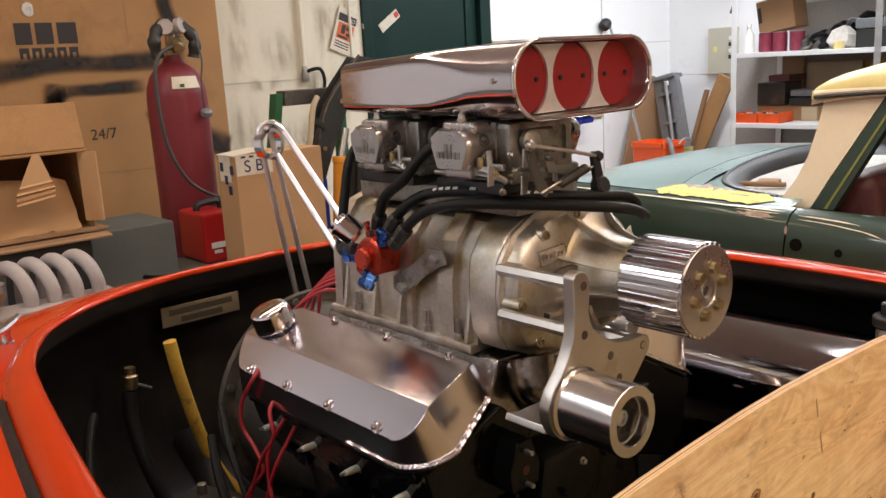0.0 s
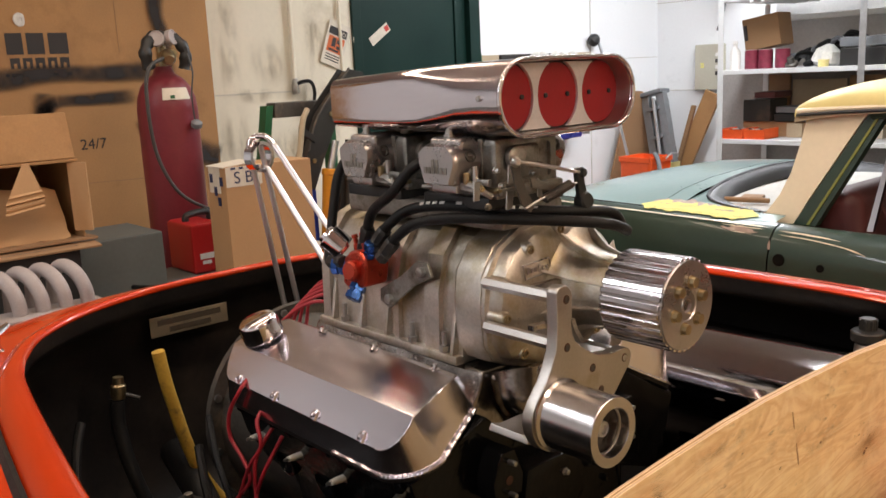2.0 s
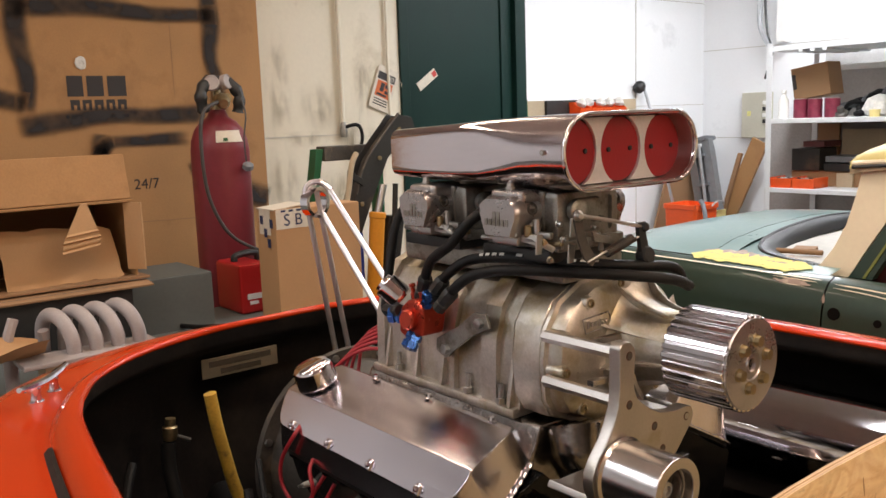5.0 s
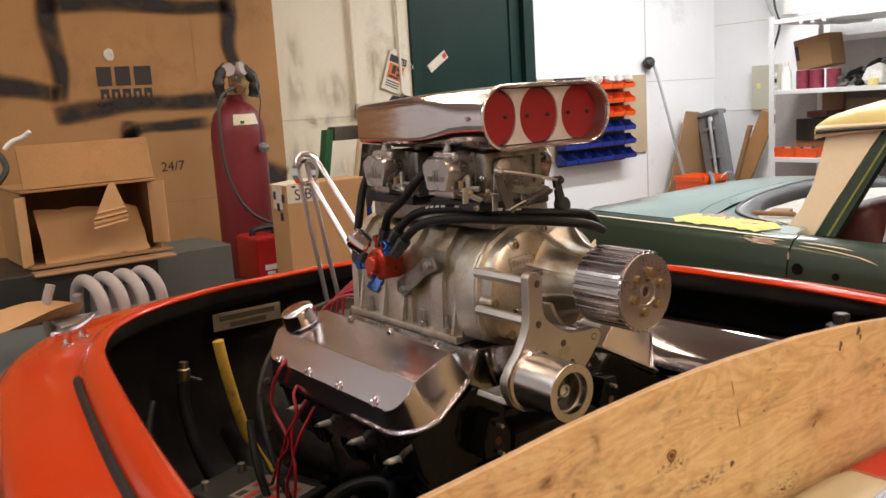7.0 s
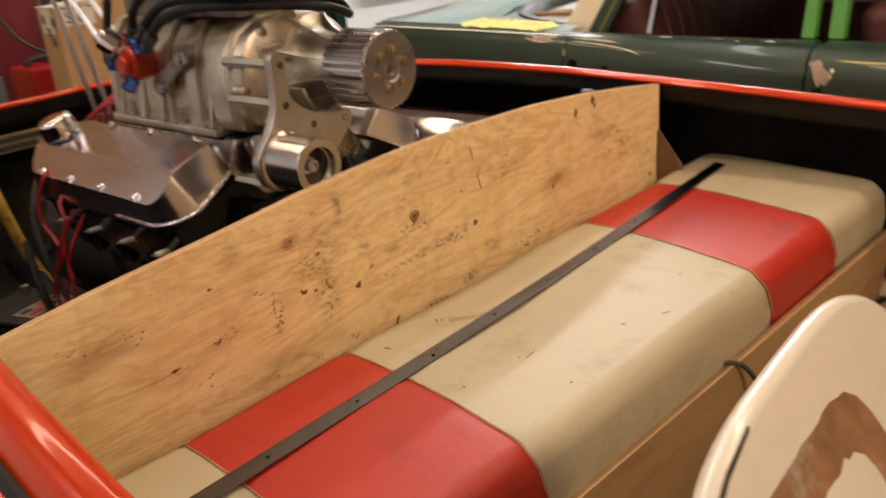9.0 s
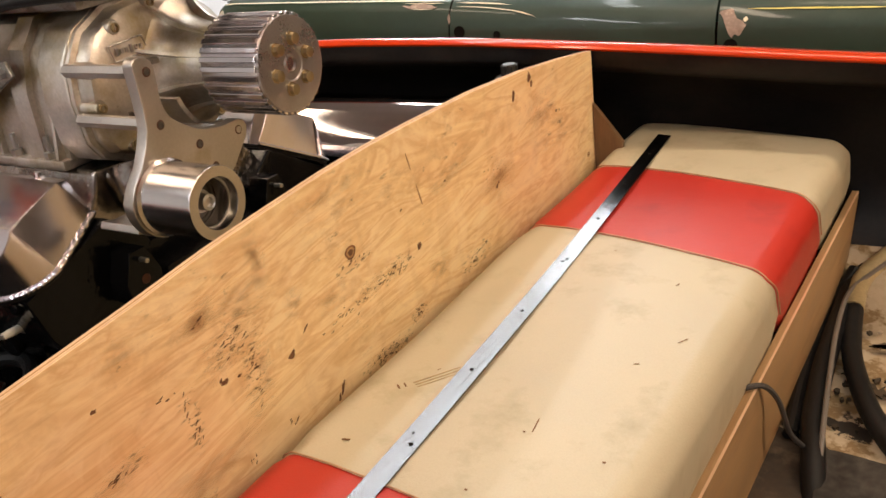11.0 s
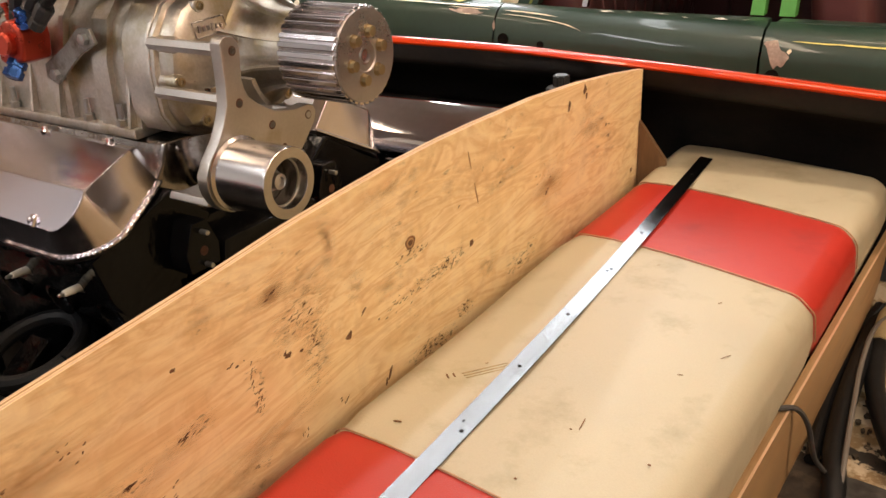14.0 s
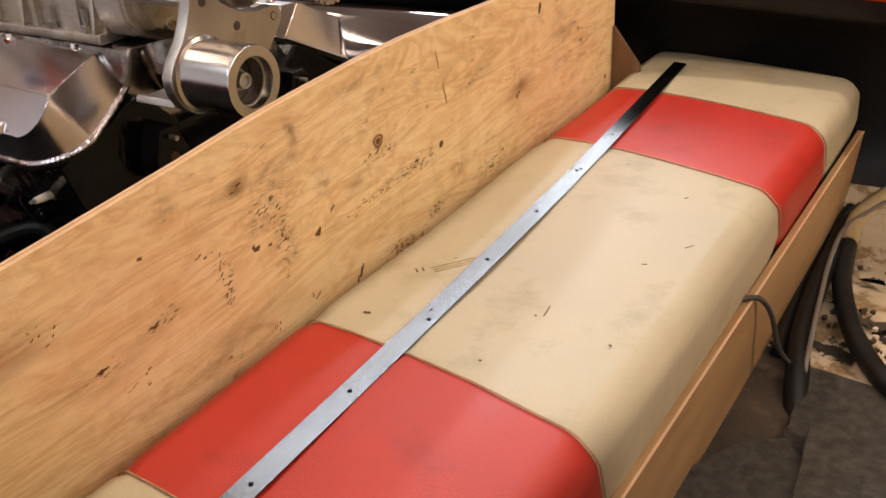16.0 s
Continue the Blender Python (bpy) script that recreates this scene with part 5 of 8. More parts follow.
part("bearing", lathe([(0.052, 0.0322), (0.056, 0.0318), (0.0562, 0.028), (0.054, 0.027), (0.054, 0.020), (0.0565, 0.019)], (-0.637, IY, IZ), (1, 0, 0), 36), worn_steel, idl, "dark bearing face")
part("hub_bolt", lathe([(0.052, 0.016), (0.066, 0.0155), (0.067, 0.0115), (0.080, 0.011), (0.081, 0.007), (0.076, 0.006)], (-0.637, IY, IZ), (1, 0, 0), 20), steel, idl)
part("snap_ring", lathe([(0.080, 0.0332), (0.0805, 0.0318), (0.083, 0.0318), (0.0835, 0.0332)], (-0.637, IY, IZ), (1, 0, 0), 40, False), steel, idl)

# carburettors
def carb_part(name, bm, mat, parent, label="", smooth=None):
    """A part of a carburettor; the side away from the fuel block is the shorter one."""
    for v in bm.verts:
        v.co.y -= 0.085 * min(1, max(0, (v.co.y - YE) / 0.09))
    return part(name, bm, mat, parent, label) if smooth is None else part(name, bm, mat, parent, label, smooth)


carb_part("carb_adapter", box(-1.215, -0.805, YE - 0.10, YE + 0.13, 1.278, 1.318, 0.008), carb_metal, engine, "aluminium carburettor adapter")
for cx in (-1.088, -0.875):
    cb = carb_part("carburettor", box(cx - 0.075, cx + 0.075, YE - 0.115, YE + 0.115, 1.335, 1.425, 0.012), carb_metal, engine, "four-barrel carburettor body")
    carb_part("gasket_plate", box(cx - 0.082, cx + 0.072, YE - 0.13, YE + 0.13, 1.316, 1.336, 0.004), black_plastic, cb)
    carb_part("throttle_plate", box(cx - 0.08, cx + 0.08, YE - 0.12, YE + 0.12, 1.332, 1.35, 0.004), carb_metal, cb)
    carb_part("air_horn", rings([[(cx + x, YE + y, z) for x, y in stadium(0.12, 0.118)] for z in (1.42, 1.445)]), carb_metal, cb)
    for s in (-1, 1):
        oct_ = [(-0.044, 0.008), (-0.031, -0.029), (0.031, -0.029), (0.045, 0.004), (0.045, 0.020), (0.030, 0.035), (-0.026, 0.035), (-0.044, 0.024)]
        y0, y1 = YE + s * 0.112, YE + s * 0.172
        bowl = carb_part("float_bowl", bevel(rings([[(cx + x, y0, 1.384 + z) for x, z in oct_], [(cx + x, y1 - s * 0.010, 1.384 + z) for x, z in oct_], [(cx + x * 0.88, y1, 1.384 + z * 0.88) for x, z in oct_]]), 0.005, 3, 25), bright_cast, cb, "bright cast fuel bowl", 60)
        carb_part("bowl_top", box(cx - 0.034, cx + 0.040, YE + s * 0.10, YE + s * 0.155, 1.405, 1.428, 0.008, 3), bright_cast, bowl)
        carb_part("lower_boss", box(cx - 0.026, cx + 0.032, YE + s * 0.112, YE + s * 0.160, 1.342, 1.362, 0.005), bright_cast, bowl)
        carb_part("metering_block", box(cx - 0.048, cx + 0.048, YE + s * 0.094, YE + s * 0.118, 1.345, 1.425, 0.004), carb_metal, cb)
        for k, h in enumerate((0.010, 0.010, 0.022, 0.022, 0.010, 0.010)):
            carb_part("badge_bar", box(cx - 0.027 + k * 0.0092, cx - 0.0205 + k * 0.0092, y1 - 0.001, y1 + 0.0008, 1.374, 1.374 + h), carb_metal, bowl)
        for x, z in ((-0.032, -0.022), (0.032, -0.022), (0.036, 0.020), (-0.034, 0.022)):
            carb_part("bowl_screw", lathe([(0, 0.0042), (0.003, 0.004), (0.0035, 0.002)], (cx + x, y1 - s * 0.011, 1.384 + z), (0, s, 0), 8), steel, bowl)
        carb_part("port_plug", lathe([(0, 0.010), (0.003, 0.010), (0.0035, 0.007), (0.001, 0.006)], (cx + 0.044, YE + s * 0.140, 1.400), (1, 0, 0.3), 14), worn_steel, bowl, "dark round plug")
        carb_part("port_plug", lathe([(0, 0.012), (0.006, 0.011), (0.007, 0.007)], (cx + 0.044, YE + s * 0.135, 1.372), (1, 0, -0.2), 10), carb_metal, bowl)
        carb_part("needle_nut", lathe([(0, 0.0085), (0.004, 0.0085), (0.0045, 0.0065), (0.010, 0.006), (0.013, 0.003)], (cx + 0.002, YE + s * 0.142, 1.428), (0, 0, 1), 10), steel, bowl)
    for k in range(3):
        carb_part("body_rib", box(cx - 0.05 + 0.045 * k, cx - 0.044 + 0.045 * k, YE - 0.118, YE + 0.118, 1.352, 1.418, 0.002), carb_metal, cb)
    for s in (-1, 1):
        carb_part("side_boss", box(cx + 0.066, cx + 0.082, YE + s * 0.052 - 0.03, YE + s * 0.052 + 0.03, 1.358, 1.412, 0.006, 3), carb_metal, cb)
        carb_part("vent_tower", lathe([(0, 0.012), (0.012, 0.011), (0.014, 0.008), (0.026, 0.0075)], (cx + 0.03, YE + s * 0.075, 1.42), (0, 0, 1), 14), carb_metal, cb)
        carb_part("idle_screw", lathe([(0, 0.0055), (0.006, 0.0055), (0.0065, 0.0038), (0.016, 0.0036)], (cx + 0.05, YE + s * 0.106, 1.368), (1, 0, 0), 8), gold_zinc, cb)
        carb_part("pump_cover", lathe([(0, 0.020), (0.004, 0.021), (0.009, 0.018), (0.011, 0.010)], (cx - 0.002, YE + s * 0.138, 1.350), (0, 0, -1), 18), bright_cast, cb, "round pump cover")
        carb_part("bowl_gasket", box(cx - 0.047, cx + 0.049, YE + s * 0.1105, YE + s * 0.1135, 1.348, 1.424, 0.002), black_plastic, cb)
    carb_part("shaft", rod((cx - 0.09, YE - 0.122, 1.343), (cx + 0.09, YE - 0.122, 1.343), 0.004, seg=10), steel, cb)
    carb_part("pump_lever", prism([(cx + 0.018, 1.350), (cx + 0.062, 1.346), (cx + 0.078, 1.352), (cx + 0.076, 1.358), (cx + 0.02, 1.361)], "y", YE - 0.151, YE - 0.147, 0.001), steel, cb, "bright pump lever")
    carb_part("pump_spring", lathe([(0, 0.005), (0.003, 0.006), (0.016, 0.006), (0.018, 0.003)], (cx + 0.045, YE - 0.149, 1.358), (0, 0, 1), 10), gold_zinc, cb)
    carb_part("link_arm", box(cx + 0.052, cx + 0.084, YE - 0.142, YE - 0.134, 1.356, 1.366, 0.002), steel, cb)
    carb_part("link_post", rod((cx + 0.055, YE - 0.14, 1.345), (cx + 0.055, YE - 0.14, 1.385), 0.005, seg=8), steel, cb)
    carb_part("link_screw", rod((cx + 0.06, YE - 0.128, 1.343), (cx + 0.095, YE - 0.128, 1.350), 0.0045, seg=8), gold_zinc, cb)
    carb_part("vacuum_can", lathe([(0, 0.012), (0.003, 0.018), (0.014, 0.018), (0.018, 0.010)], (cx + 0.078, YE - 0.08, 1.395), (1, -0.2, 0), 16), carb_metal, cb)
    carb_part("fuel_tube", sweep([(cx + 0.045, YE - 0.145, 1.36), (cx + 0.07, YE - 0.15, 1.352), (cx + 0.085, YE - 0.135, 1.34)], 0.005, 8, 4), steel, cb)
    carb_part("choke_lever", box(cx + 0.074, cx + 0.078, YE - 0.1, YE - 0.05, 1.353, 1.361, 0.0015, turn=(8, 0, 0)), carb_metal, cb)
    carb_part("fuel_inlet", rod((cx + 0.04, YE - 0.148, 1.356), (cx + 0.072, YE - 0.148, 1.356), 0.006, seg=6), steel, cb)

# throttle linkage
lk = part("throttle_bracket", prism([(0.985, 1.388), (1.0, 1.398), (1.006, 1.372), (1.018, 1.345), (1.034, 1.325), (1.024, 1.314), (1.006, 1.328), (0.992, 1.36)], "x", -0.752, -0.748, 0.001), worn_steel, engine, "dull zinc throttle bracket")
part("throttle_rod", sweep([(-0.742, 0.992, 1.394), (-0.738, 1.05, 1.382), (-0.735, 1.128, 1.364)], 0.0032, 8, 3), steel, lk)
part("rod_end", lathe([(-0.006, 0.006), (-0.005, 0.008), (-0.001, 0.0085), (0.001, 0.006), (0.005, 0.006), (0.007, 0.004)], (-0.744, 0.990, 1.394), (1, -0.3, 0), 14), steel, lk)
part("rod_end", lathe([(-0.006, 0.006), (0, 0.009), (0.006, 0.006)], (-0.735, 1.128, 1.364), (1, 0, 0), 14), black_plastic, lk)
part("lever_arm", prism([(1.113, 1.372), (1.127, 1.372), (1.143, 1.318), (1.122, 1.318)], "x", -0.742, -0.733, 0.002), black_plastic, lk)
part("lever_knob", lathe([(-0.010, 0.012), (-0.007, 0.015), (0.007, 0.015), (0.010, 0.012)], (-0.737, 1.134, 1.318), (1, 0, 0.2), 14), black_plastic, lk)
part("lever_plate", prism([(1.03, 1.366), (1.075, 1.352), (1.08, 1.340), (1.035, 1.350)], "x", -0.757, -0.753, 0.001), carb_metal, lk)
part("link_wire", sweep([(-0.748, 1.012, 1.322), (-0.742, 1.06, 1.338), (-0.736, 1.12, 1.35)], 0.0018, 6, 3), steel, lk)
random.seed(77)
for k in range(16):
    y, z = random.uniform(0.925, 1.10), random.uniform(1.325, 1.385)
    if k % 3 == 0:
        part("link_lever", prism([(y - 0.006, z - 0.012), (y + 0.006, z - 0.012), (y + 0.004 + random.uniform(-0.012, 0.012), z + 0.016), (y - 0.004, z + 0.016)], "x", -0.768 - 0.002 * (k % 4), -0.765 - 0.002 * (k % 4), 0.0008), random.choice((steel, worn_steel, gold_zinc)), lk)
    else:
        part("link_screw", lathe([(0, 0.0055), (0.002, 0.0055), (0.0025, 0.0035), (0.008, 0.0033)], (-0.774, y, z), (1, random.uniform(-0.4, 0.1), random.uniform(-0.3, 0.3)), 8), random.choice((steel, gold_zinc, worn_steel, carb_metal)), lk)
spr = []
for k in range(120):
    a = k * 0.9
    p = Vector((-0.745, 1.052, 1.331)).lerp(Vector((-0.738, 1.105, 1.349)), k / 119)
    spr.append(p + Vector((0.0065 * math.cos(a), -0.002 * math.sin(a), 0.0065 * math.sin(a))))
part("return_spring", sweep(spr, 0.0013, 5, smooth=False), worn_steel, lk, "coiled return spring")
part("spring_core", rod((-0.745, 1.052, 1.331), (-0.738, 1.105, 1.349), 0.0042, seg=8), carb_metal, lk)

# air scoop
SY, SZ = 1.112, 1.485
scoop = part("air_scoop", rings([
    [(-1.186, SY + y * 0.95, SZ - 0.004 + z) for y, z in rounded(0.262, 0.070, 0.014, 11)],
    [(-1.180, SY + y, SZ - 0.004 + z) for y, z in rounded(0.277, 0.083, 0.018, 11)],
    [(-1.09, SY + y, SZ - 0.003 + z) for y, z in rounded(0.286, 0.090, 0.019, 11)],
    [(-0.99, SY + y, SZ - 0.001 + z) for y, z in rounded(0.293, 0.096, 0.020, 11)],
    [(-0.935, SY + y, SZ + z) for y, z in rounded(0.297, 0.100, 0.024, 11)],
    [(-0.885, SY + y, SZ + z) for y, z in rounded(0.303, 0.104, 0.036, 11)],
    [(-0.84, SY + y, SZ + z) for y, z in rounded(0.309, 0.109, 0.050, 11)],
    [(-0.80, SY + y, SZ + z) for y, z in rounded(0.312, 0.111, 0.0545, 11)],
    [(-0.742, SY + y, SZ + z) for y, z in rounded(0.314, 0.112, 0.0555, 11)],
    [(-0.740, SY + y, SZ + z) for y, z in rounded(0.309, 0.107, 0.0525, 11)],
    [(-0.744, SY + y, SZ + z) for y, z in rounded(0.305, 0.1035, 0.0513, 11)],
], caps=False), scoop_chrome, engine, "chrome plated three-port air scoop", 40)
lip = rounded(0.3125, 0.1105, 0.0545, 14)
lip_m = [Vector((-0.7405, SY + y, SZ + z)) for y, z in lip]
ringed = []
for i, p in enumerate(lip_m):
    out = (p - Vector((-0.7405, SY + max(-0.1, min(0.1, p.y - SY)), SZ))).normalized()
    ringed.append([p + (out * math.cos(a) + Vector((1, 0, 0)) * math.sin(a)) * 0.0036 for a in np.linspace(0, 2 * math.pi, 11)[:-1]])
part("rolled_lip", rings(ringed, closed=True), chrome, scoop, "rolled chrome lip", 80)
part("rear_cap", prism([(SY + y * 0.95, SZ - 0.004 + z) for y, z in rounded(0.258, 0.067, 0.013, 5)], "x", -1.187, -1.184, 0.001), chrome, scoop)
part("throat_wall", rings([[(x, SY + y, SZ + z) for y, z in rounded(w, h, h * 0.495, 11)] for x, w, h in ((-0.743, 0.3045, 0.1034), (-0.765, 0.3035, 0.103), (-0.777, 0.303, 0.103))], caps=False), steel, scoop, "dull inner throat wall")
part("throat_plate", prism([(SY + y, SZ + z) for y, z in rounded(0.300, 0.1015, 0.0505, 6)], "x", -0.776, -0.7735), black_plastic, scoop)
for c in (-0.052, 0.052):
    side_l = [(c - 0.052 + 0.0470 * math.sqrt(max(0, 1 - (z / 0.0535) ** 2)), z) for z in np.linspace(-0.0495, 0.0495, 15)]
    side_r = [(c + 0.052 - 0.0470 * math.sqrt(max(0, 1 - (z / 0.0535) ** 2)), z) for z in np.linspace(0.0495, -0.0495, 15)]
    part("scoop_web", prism([(SY + y, SZ + z) for y, z in side_l + side_r], "x", -0.7725, -0.7655, 0.0012), web_metal, scoop, "bright hourglass web between two ports")
for c in (-0.104, 0.0, 0.104):
    disc = part("blanking_disc", lathe([(0, 0.0492), (0.0015, 0.0492), (0.002, 0.048)], (-0.7725, SY + c, SZ), (1, 0, 0), 40), disc_red, scoop, "red blanking disc")
    for dy in (-0.0255, 0.0255):
        part("disc_screw", lathe([(0, 0.0040), (0.0025, 0.0038), (0.003, 0.002)], (-0.7705, SY + c + dy, SZ), (1, 0, 0), 8), black_plastic, disc)
for x in (-0.78, ):
    part("scoop_bolt", lathe([(0, 0.0065), (0.002, 0.0065), (0.0025, 0.0045), (0.007, 0.004)], (x, 0.9585, SZ + 0.002), (0, -1, 0), 8), steel, scoop)
part("scoop_base", box(-1.17, -0.79, YE - 0.07, YE + 0.07, 1.428, 1.446, 0.004), black_plastic, engine)

# fuel block, fittings, hoses
fb = part("fuel_block", prism([(-1.090, 1.229), (-1.066, 1.234), (-1.046, 1.219), (-1.044, 1.205), (-1.052, 1.170), (-1.098, 1.158), (-1.118, 1.168), (-1.110, 1.214)], "y", 0.928, 0.980, 0.006, 3), anod_red, engine, "orange-red anodised fuel pressure block")
part("side_boss", lathe([(0, 0.019), (0.012, 0.0185), (0.016, 0.015)], (-1.080, 0.930, 1.196), (0.1, -1, 0.1), 20), anod_red, fb)
for x, z, r, h in ((-1.092, 1.222, 0.0058, 0.034), (-1.064, 1.226, 0.0082, 0.038)):
    part("adjuster", lathe([(0, r), (h * 0.5, r), (h * 0.52, r * 0.7), (h * 0.8, r * 0.7), (h * 0.82, r * 1.05), (h, r * 1.0)], (x, 0.948, z), (-0.1, -0.1, 1), 10), anod_red, fb, "red adjuster screw")
part("block_cap", lathe([(-0.004, 0.020), (0, 0.0235), (0.004, 0.0245), (0.036, 0.0245), (0.039, 0.023), (0.040, 0.018), (0.046, 0.017)], (-1.128, 0.945, 1.224), (-0.45, -0.35, 0.5), 28), chrome, fb, "chrome cap")
for p, d, r in (((-1.112, 0.940, 1.196), (-0.9, -0.55, 0.05), 0.0155), ((-1.080, 0.938, 1.170), (0.05, -0.6, -0.75), 0.0150), ((-1.045, 0.938, 1.222), (0.35, -0.2, 0.9), 0.0105)):
    fit_ = part("blue_fitting", lathe([(0, r * 0.8), (0.004, r), (0.013, r), (0.0135, r * 0.8), (0.018, r * 0.82), (0.0185, r * 1.02), (0.030, r), (0.032, r * 0.7)], p, d, 6), anod_blue, fb, "blue anodised hose fitting")
part("mount_plate", prism([(-1.058, 1.160), (-1.0, 1.190), (-0.955, 1.222), (-0.928, 1.222), (-0.918, 1.200), (-0.965, 1.178), (-1.035, 1.128), (-1.06, 1.138)], "y", 0.9655, 0.9715, 0.0015), carb_metal, fb, "dull steel mounting plate")
part("plate_nut", lathe([(0, 0.009), (0.008, 0.009), (0.009, 0.006)], (-0.94, 0.9655, 1.206), (0, -1, 0), 6), steel, fb)
part("plate_nut", lathe([(0, 0.009), (0.008, 0.009), (0.009, 0.006)], (-1.03, 0.9655, 1.146), (0, -1, 0), 6), steel, fb)
for i, pts in enumerate((
    [(-1.028, 0.945, 1.252), (-1.0, 0.95, 1.283), (-0.96, 0.965, 1.309), (-0.89, 0.985, 1.318), (-0.80, 1.03, 1.312), (-0.74, 1.11, 1.305), (-0.72, 1.18, 1.295), (-0.73, 1.22, 1.27)],
    [(-0.998, 0.938, 1.238), (-0.968, 0.942, 1.268), (-0.93, 0.952, 1.291), (-0.86, 0.972, 1.303), (-0.78, 1.03, 1.300), (-0.725, 1.10, 1.292), (-0.70, 1.16, 1.28), (-0.71, 1.21, 1.262)],
    [(-1.07, 0.95, 1.25), (-1.04, 0.945, 1.30), (-0.985, 0.945, 1.335), (-0.955, 0.965, 1.375), (-0.93, 1.0, 1.40)],
    [(-1.13, 0.93, 1.205), (-1.165, 0.935, 1.20), (-1.178, 0.95, 1.235), (-1.185, 0.965, 1.29), (-1.19, 0.99, 1.36), (-1.18, 1.04, 1.41)],
)):
    h = part("fuel_hose", sweep(pts, 0.0089, 14, 6), rubber, engine, "black braided fuel hose")
    part("hose_fitting", lathe([(-0.012, 0.010), (-0.010, 0.0125), (0.004, 0.0125), (0.006, 0.0105), (0.009, 0.0125), (0.03, 0.014), (0.033, 0.0125), (0.036, 0.0115)], Vector(pts[0]) - (Vector(pts[1]) - Vector(pts[0])) * 0.2, Vector(pts[1]) - Vector(pts[0]), 8), black_plastic, h)
    if i == 0:
        pp = smooth_path(pts, 6)
        for k in range(14, 27):
            if k in (18, 23):
                continue
            a, b = pp[k], pp[k + 1]
            off = Vector((0.003, -0.0067, 0.0066))
            part("print_bar", rings([[q + off + Vector((0, 0, dz)) + Vector((0, dy, 0)) for dz, dy in ((-0.002, -0.0012), (0.002, 0.0012), (0.0021, 0.0016), (-0.002, -0.0008))] for q in (a.lerp(b, 0.1), a.lerp(b, 0.7))]), white_print, h)

# ignition leads
LEADS = (
    ((-1.27, 0.81, 0.99), (-1.256, 0.78, 0.974), (-1.298, 0.775, 0.918), (-1.303, 0.775, 0.87), (-1.262, 0.775, 0.838), (-1.235, 0.772, 0.805), (-1.29, 0.77, 0.75), (-1.34, 0.77, 0.68)),
    ((-1.215, 0.81, 0.95), (-1.202, 0.78, 0.93), (-1.188, 0.775, 0.887), (-1.225, 0.77, 0.84), (-1.26, 0.77, 0.79), (-1.29, 0.765, 0.72), (-1.30, 0.76, 0.60)),
    ((-1.19, 0.81, 0.92), (-1.207, 0.775, 0.86), (-1.213, 0.77, 0.80), (-1.20, 0.765, 0.75), (-1.22, 0.76, 0.64)),
    ((-1.17, 0.81, 0.90), (-1.19, 0.775, 0.83), (-1.225, 0.77, 0.76), (-1.25, 0.765, 0.70), (-1.24, 0.76, 0.58)),
)
for pts in LEADS:
    part("ignition_lead", sweep(pts, 0.0038, 8, 6), wire_red, engine, "red ignition lead")
for k in range(6):
    y0 = 0.965 + 0.02 * k
    part("ignition_lead", sweep([(-1.255, y0 + 0.05, 1.085 + 0.016 * k), (-1.31 - 0.006 * k, y0 + 0.02, 1.088 + 0.008 * k), (-1.37 - 0.010 * k, y0 - 0.01, 1.05 + 0.006 * k), (-1.42, y0 - 0.04, 0.985), (-1.425, 0.93 + 0.008 * k, 0.90), (-1.42, 0.90 + 0.01 * k, 0.78)], 0.0038, 8, 6), wire_red, engine, "red ignition lead")

# ---- saddle tank, pylon, bay clutter ----
tank = thing("saddle_fuel_tank", (-0.75, 1.76, 0.6), "polished cylindrical saddle fuel tank in the engine bay", "fuel tank")
part("tank_body", lathe([(-0.012, 0.05), (-0.008, 0.1), (0, 0.125), (0.012, 0.138), (0.03, 0.14), (0.80, 0.14), (0.82, 0.135), (0.83, 0.11)], (-1.26, 1.765, 0.80), (1, 0, 0), 48), tank_metal, tank)
cap = part("filler_cap", lathe([(0, 0.020), (0.015, 0.020), (0.016, 0.030), (0.019, 0.0325), (0.034, 0.0325), (0.037, 0.030), (0.038, 0.020), (0.040, 0.0165), (0.060, 0.0158), (0.063, 0.014), (0.0635, 0.005)], (-0.567, 1.815, 0.94), (0, 0, 1), 24), black_plastic, tank, "black filler cap")
for k in range(8):
    a = 2 * math.pi * k / 8
    part("grip_rib", box(-0.567 + 0.0158 * math.cos(a) - 0.0025, -0.567 + 0.0158 * math.cos(a) + 0.0025, 1.815 + 0.0158 * math.sin(a) - 0.0025, 1.815 + 0.0158 * math.sin(a) + 0.0025, 0.98, 1.001, 0.001), black_plastic, cap)
part("filler_neck", rod((-0.567, 1.80, 0.88), (-0.567, 1.815, 0.945), 0.024, seg=16), steel, tank)
for x in (-0.92, -0.55):
    part("cradle", box(x, x + 0.03, 1.66, 1.87, 0.44, 0.68), black_paint, tank)

pyl = thing("ski_tow_pylon", (-1.6, 1.15, 0.44), "chrome tubular ski tow pylon with a ring top", "pylon")
PX = -1.66
for a, b in (((PX, 1.066, 1.378), (PX, 1.185, 0.60)), ((PX, 1.096, 1.385), (PX, 1.228, 0.60)), ((-1.622, 1.108, 1.386), (-1.30, 1.10, 1.117)), ((-1.642, 1.10, 1.328), (-1.32, 1.10, 1.03))):
    part("tube", sweep([a, b], 0.0065, 14, 1), tube_chrome, pyl)
part("top_bow", sweep([(PX, 1.066, 1.374), (PX, 1.072, 1.392), (PX + 0.008, 1.086, 1.402), (PX + 0.025, 1.10, 1.400), (-1.618, 1.108, 1.383)], 0.0075, 12, 4), chrome, pyl)
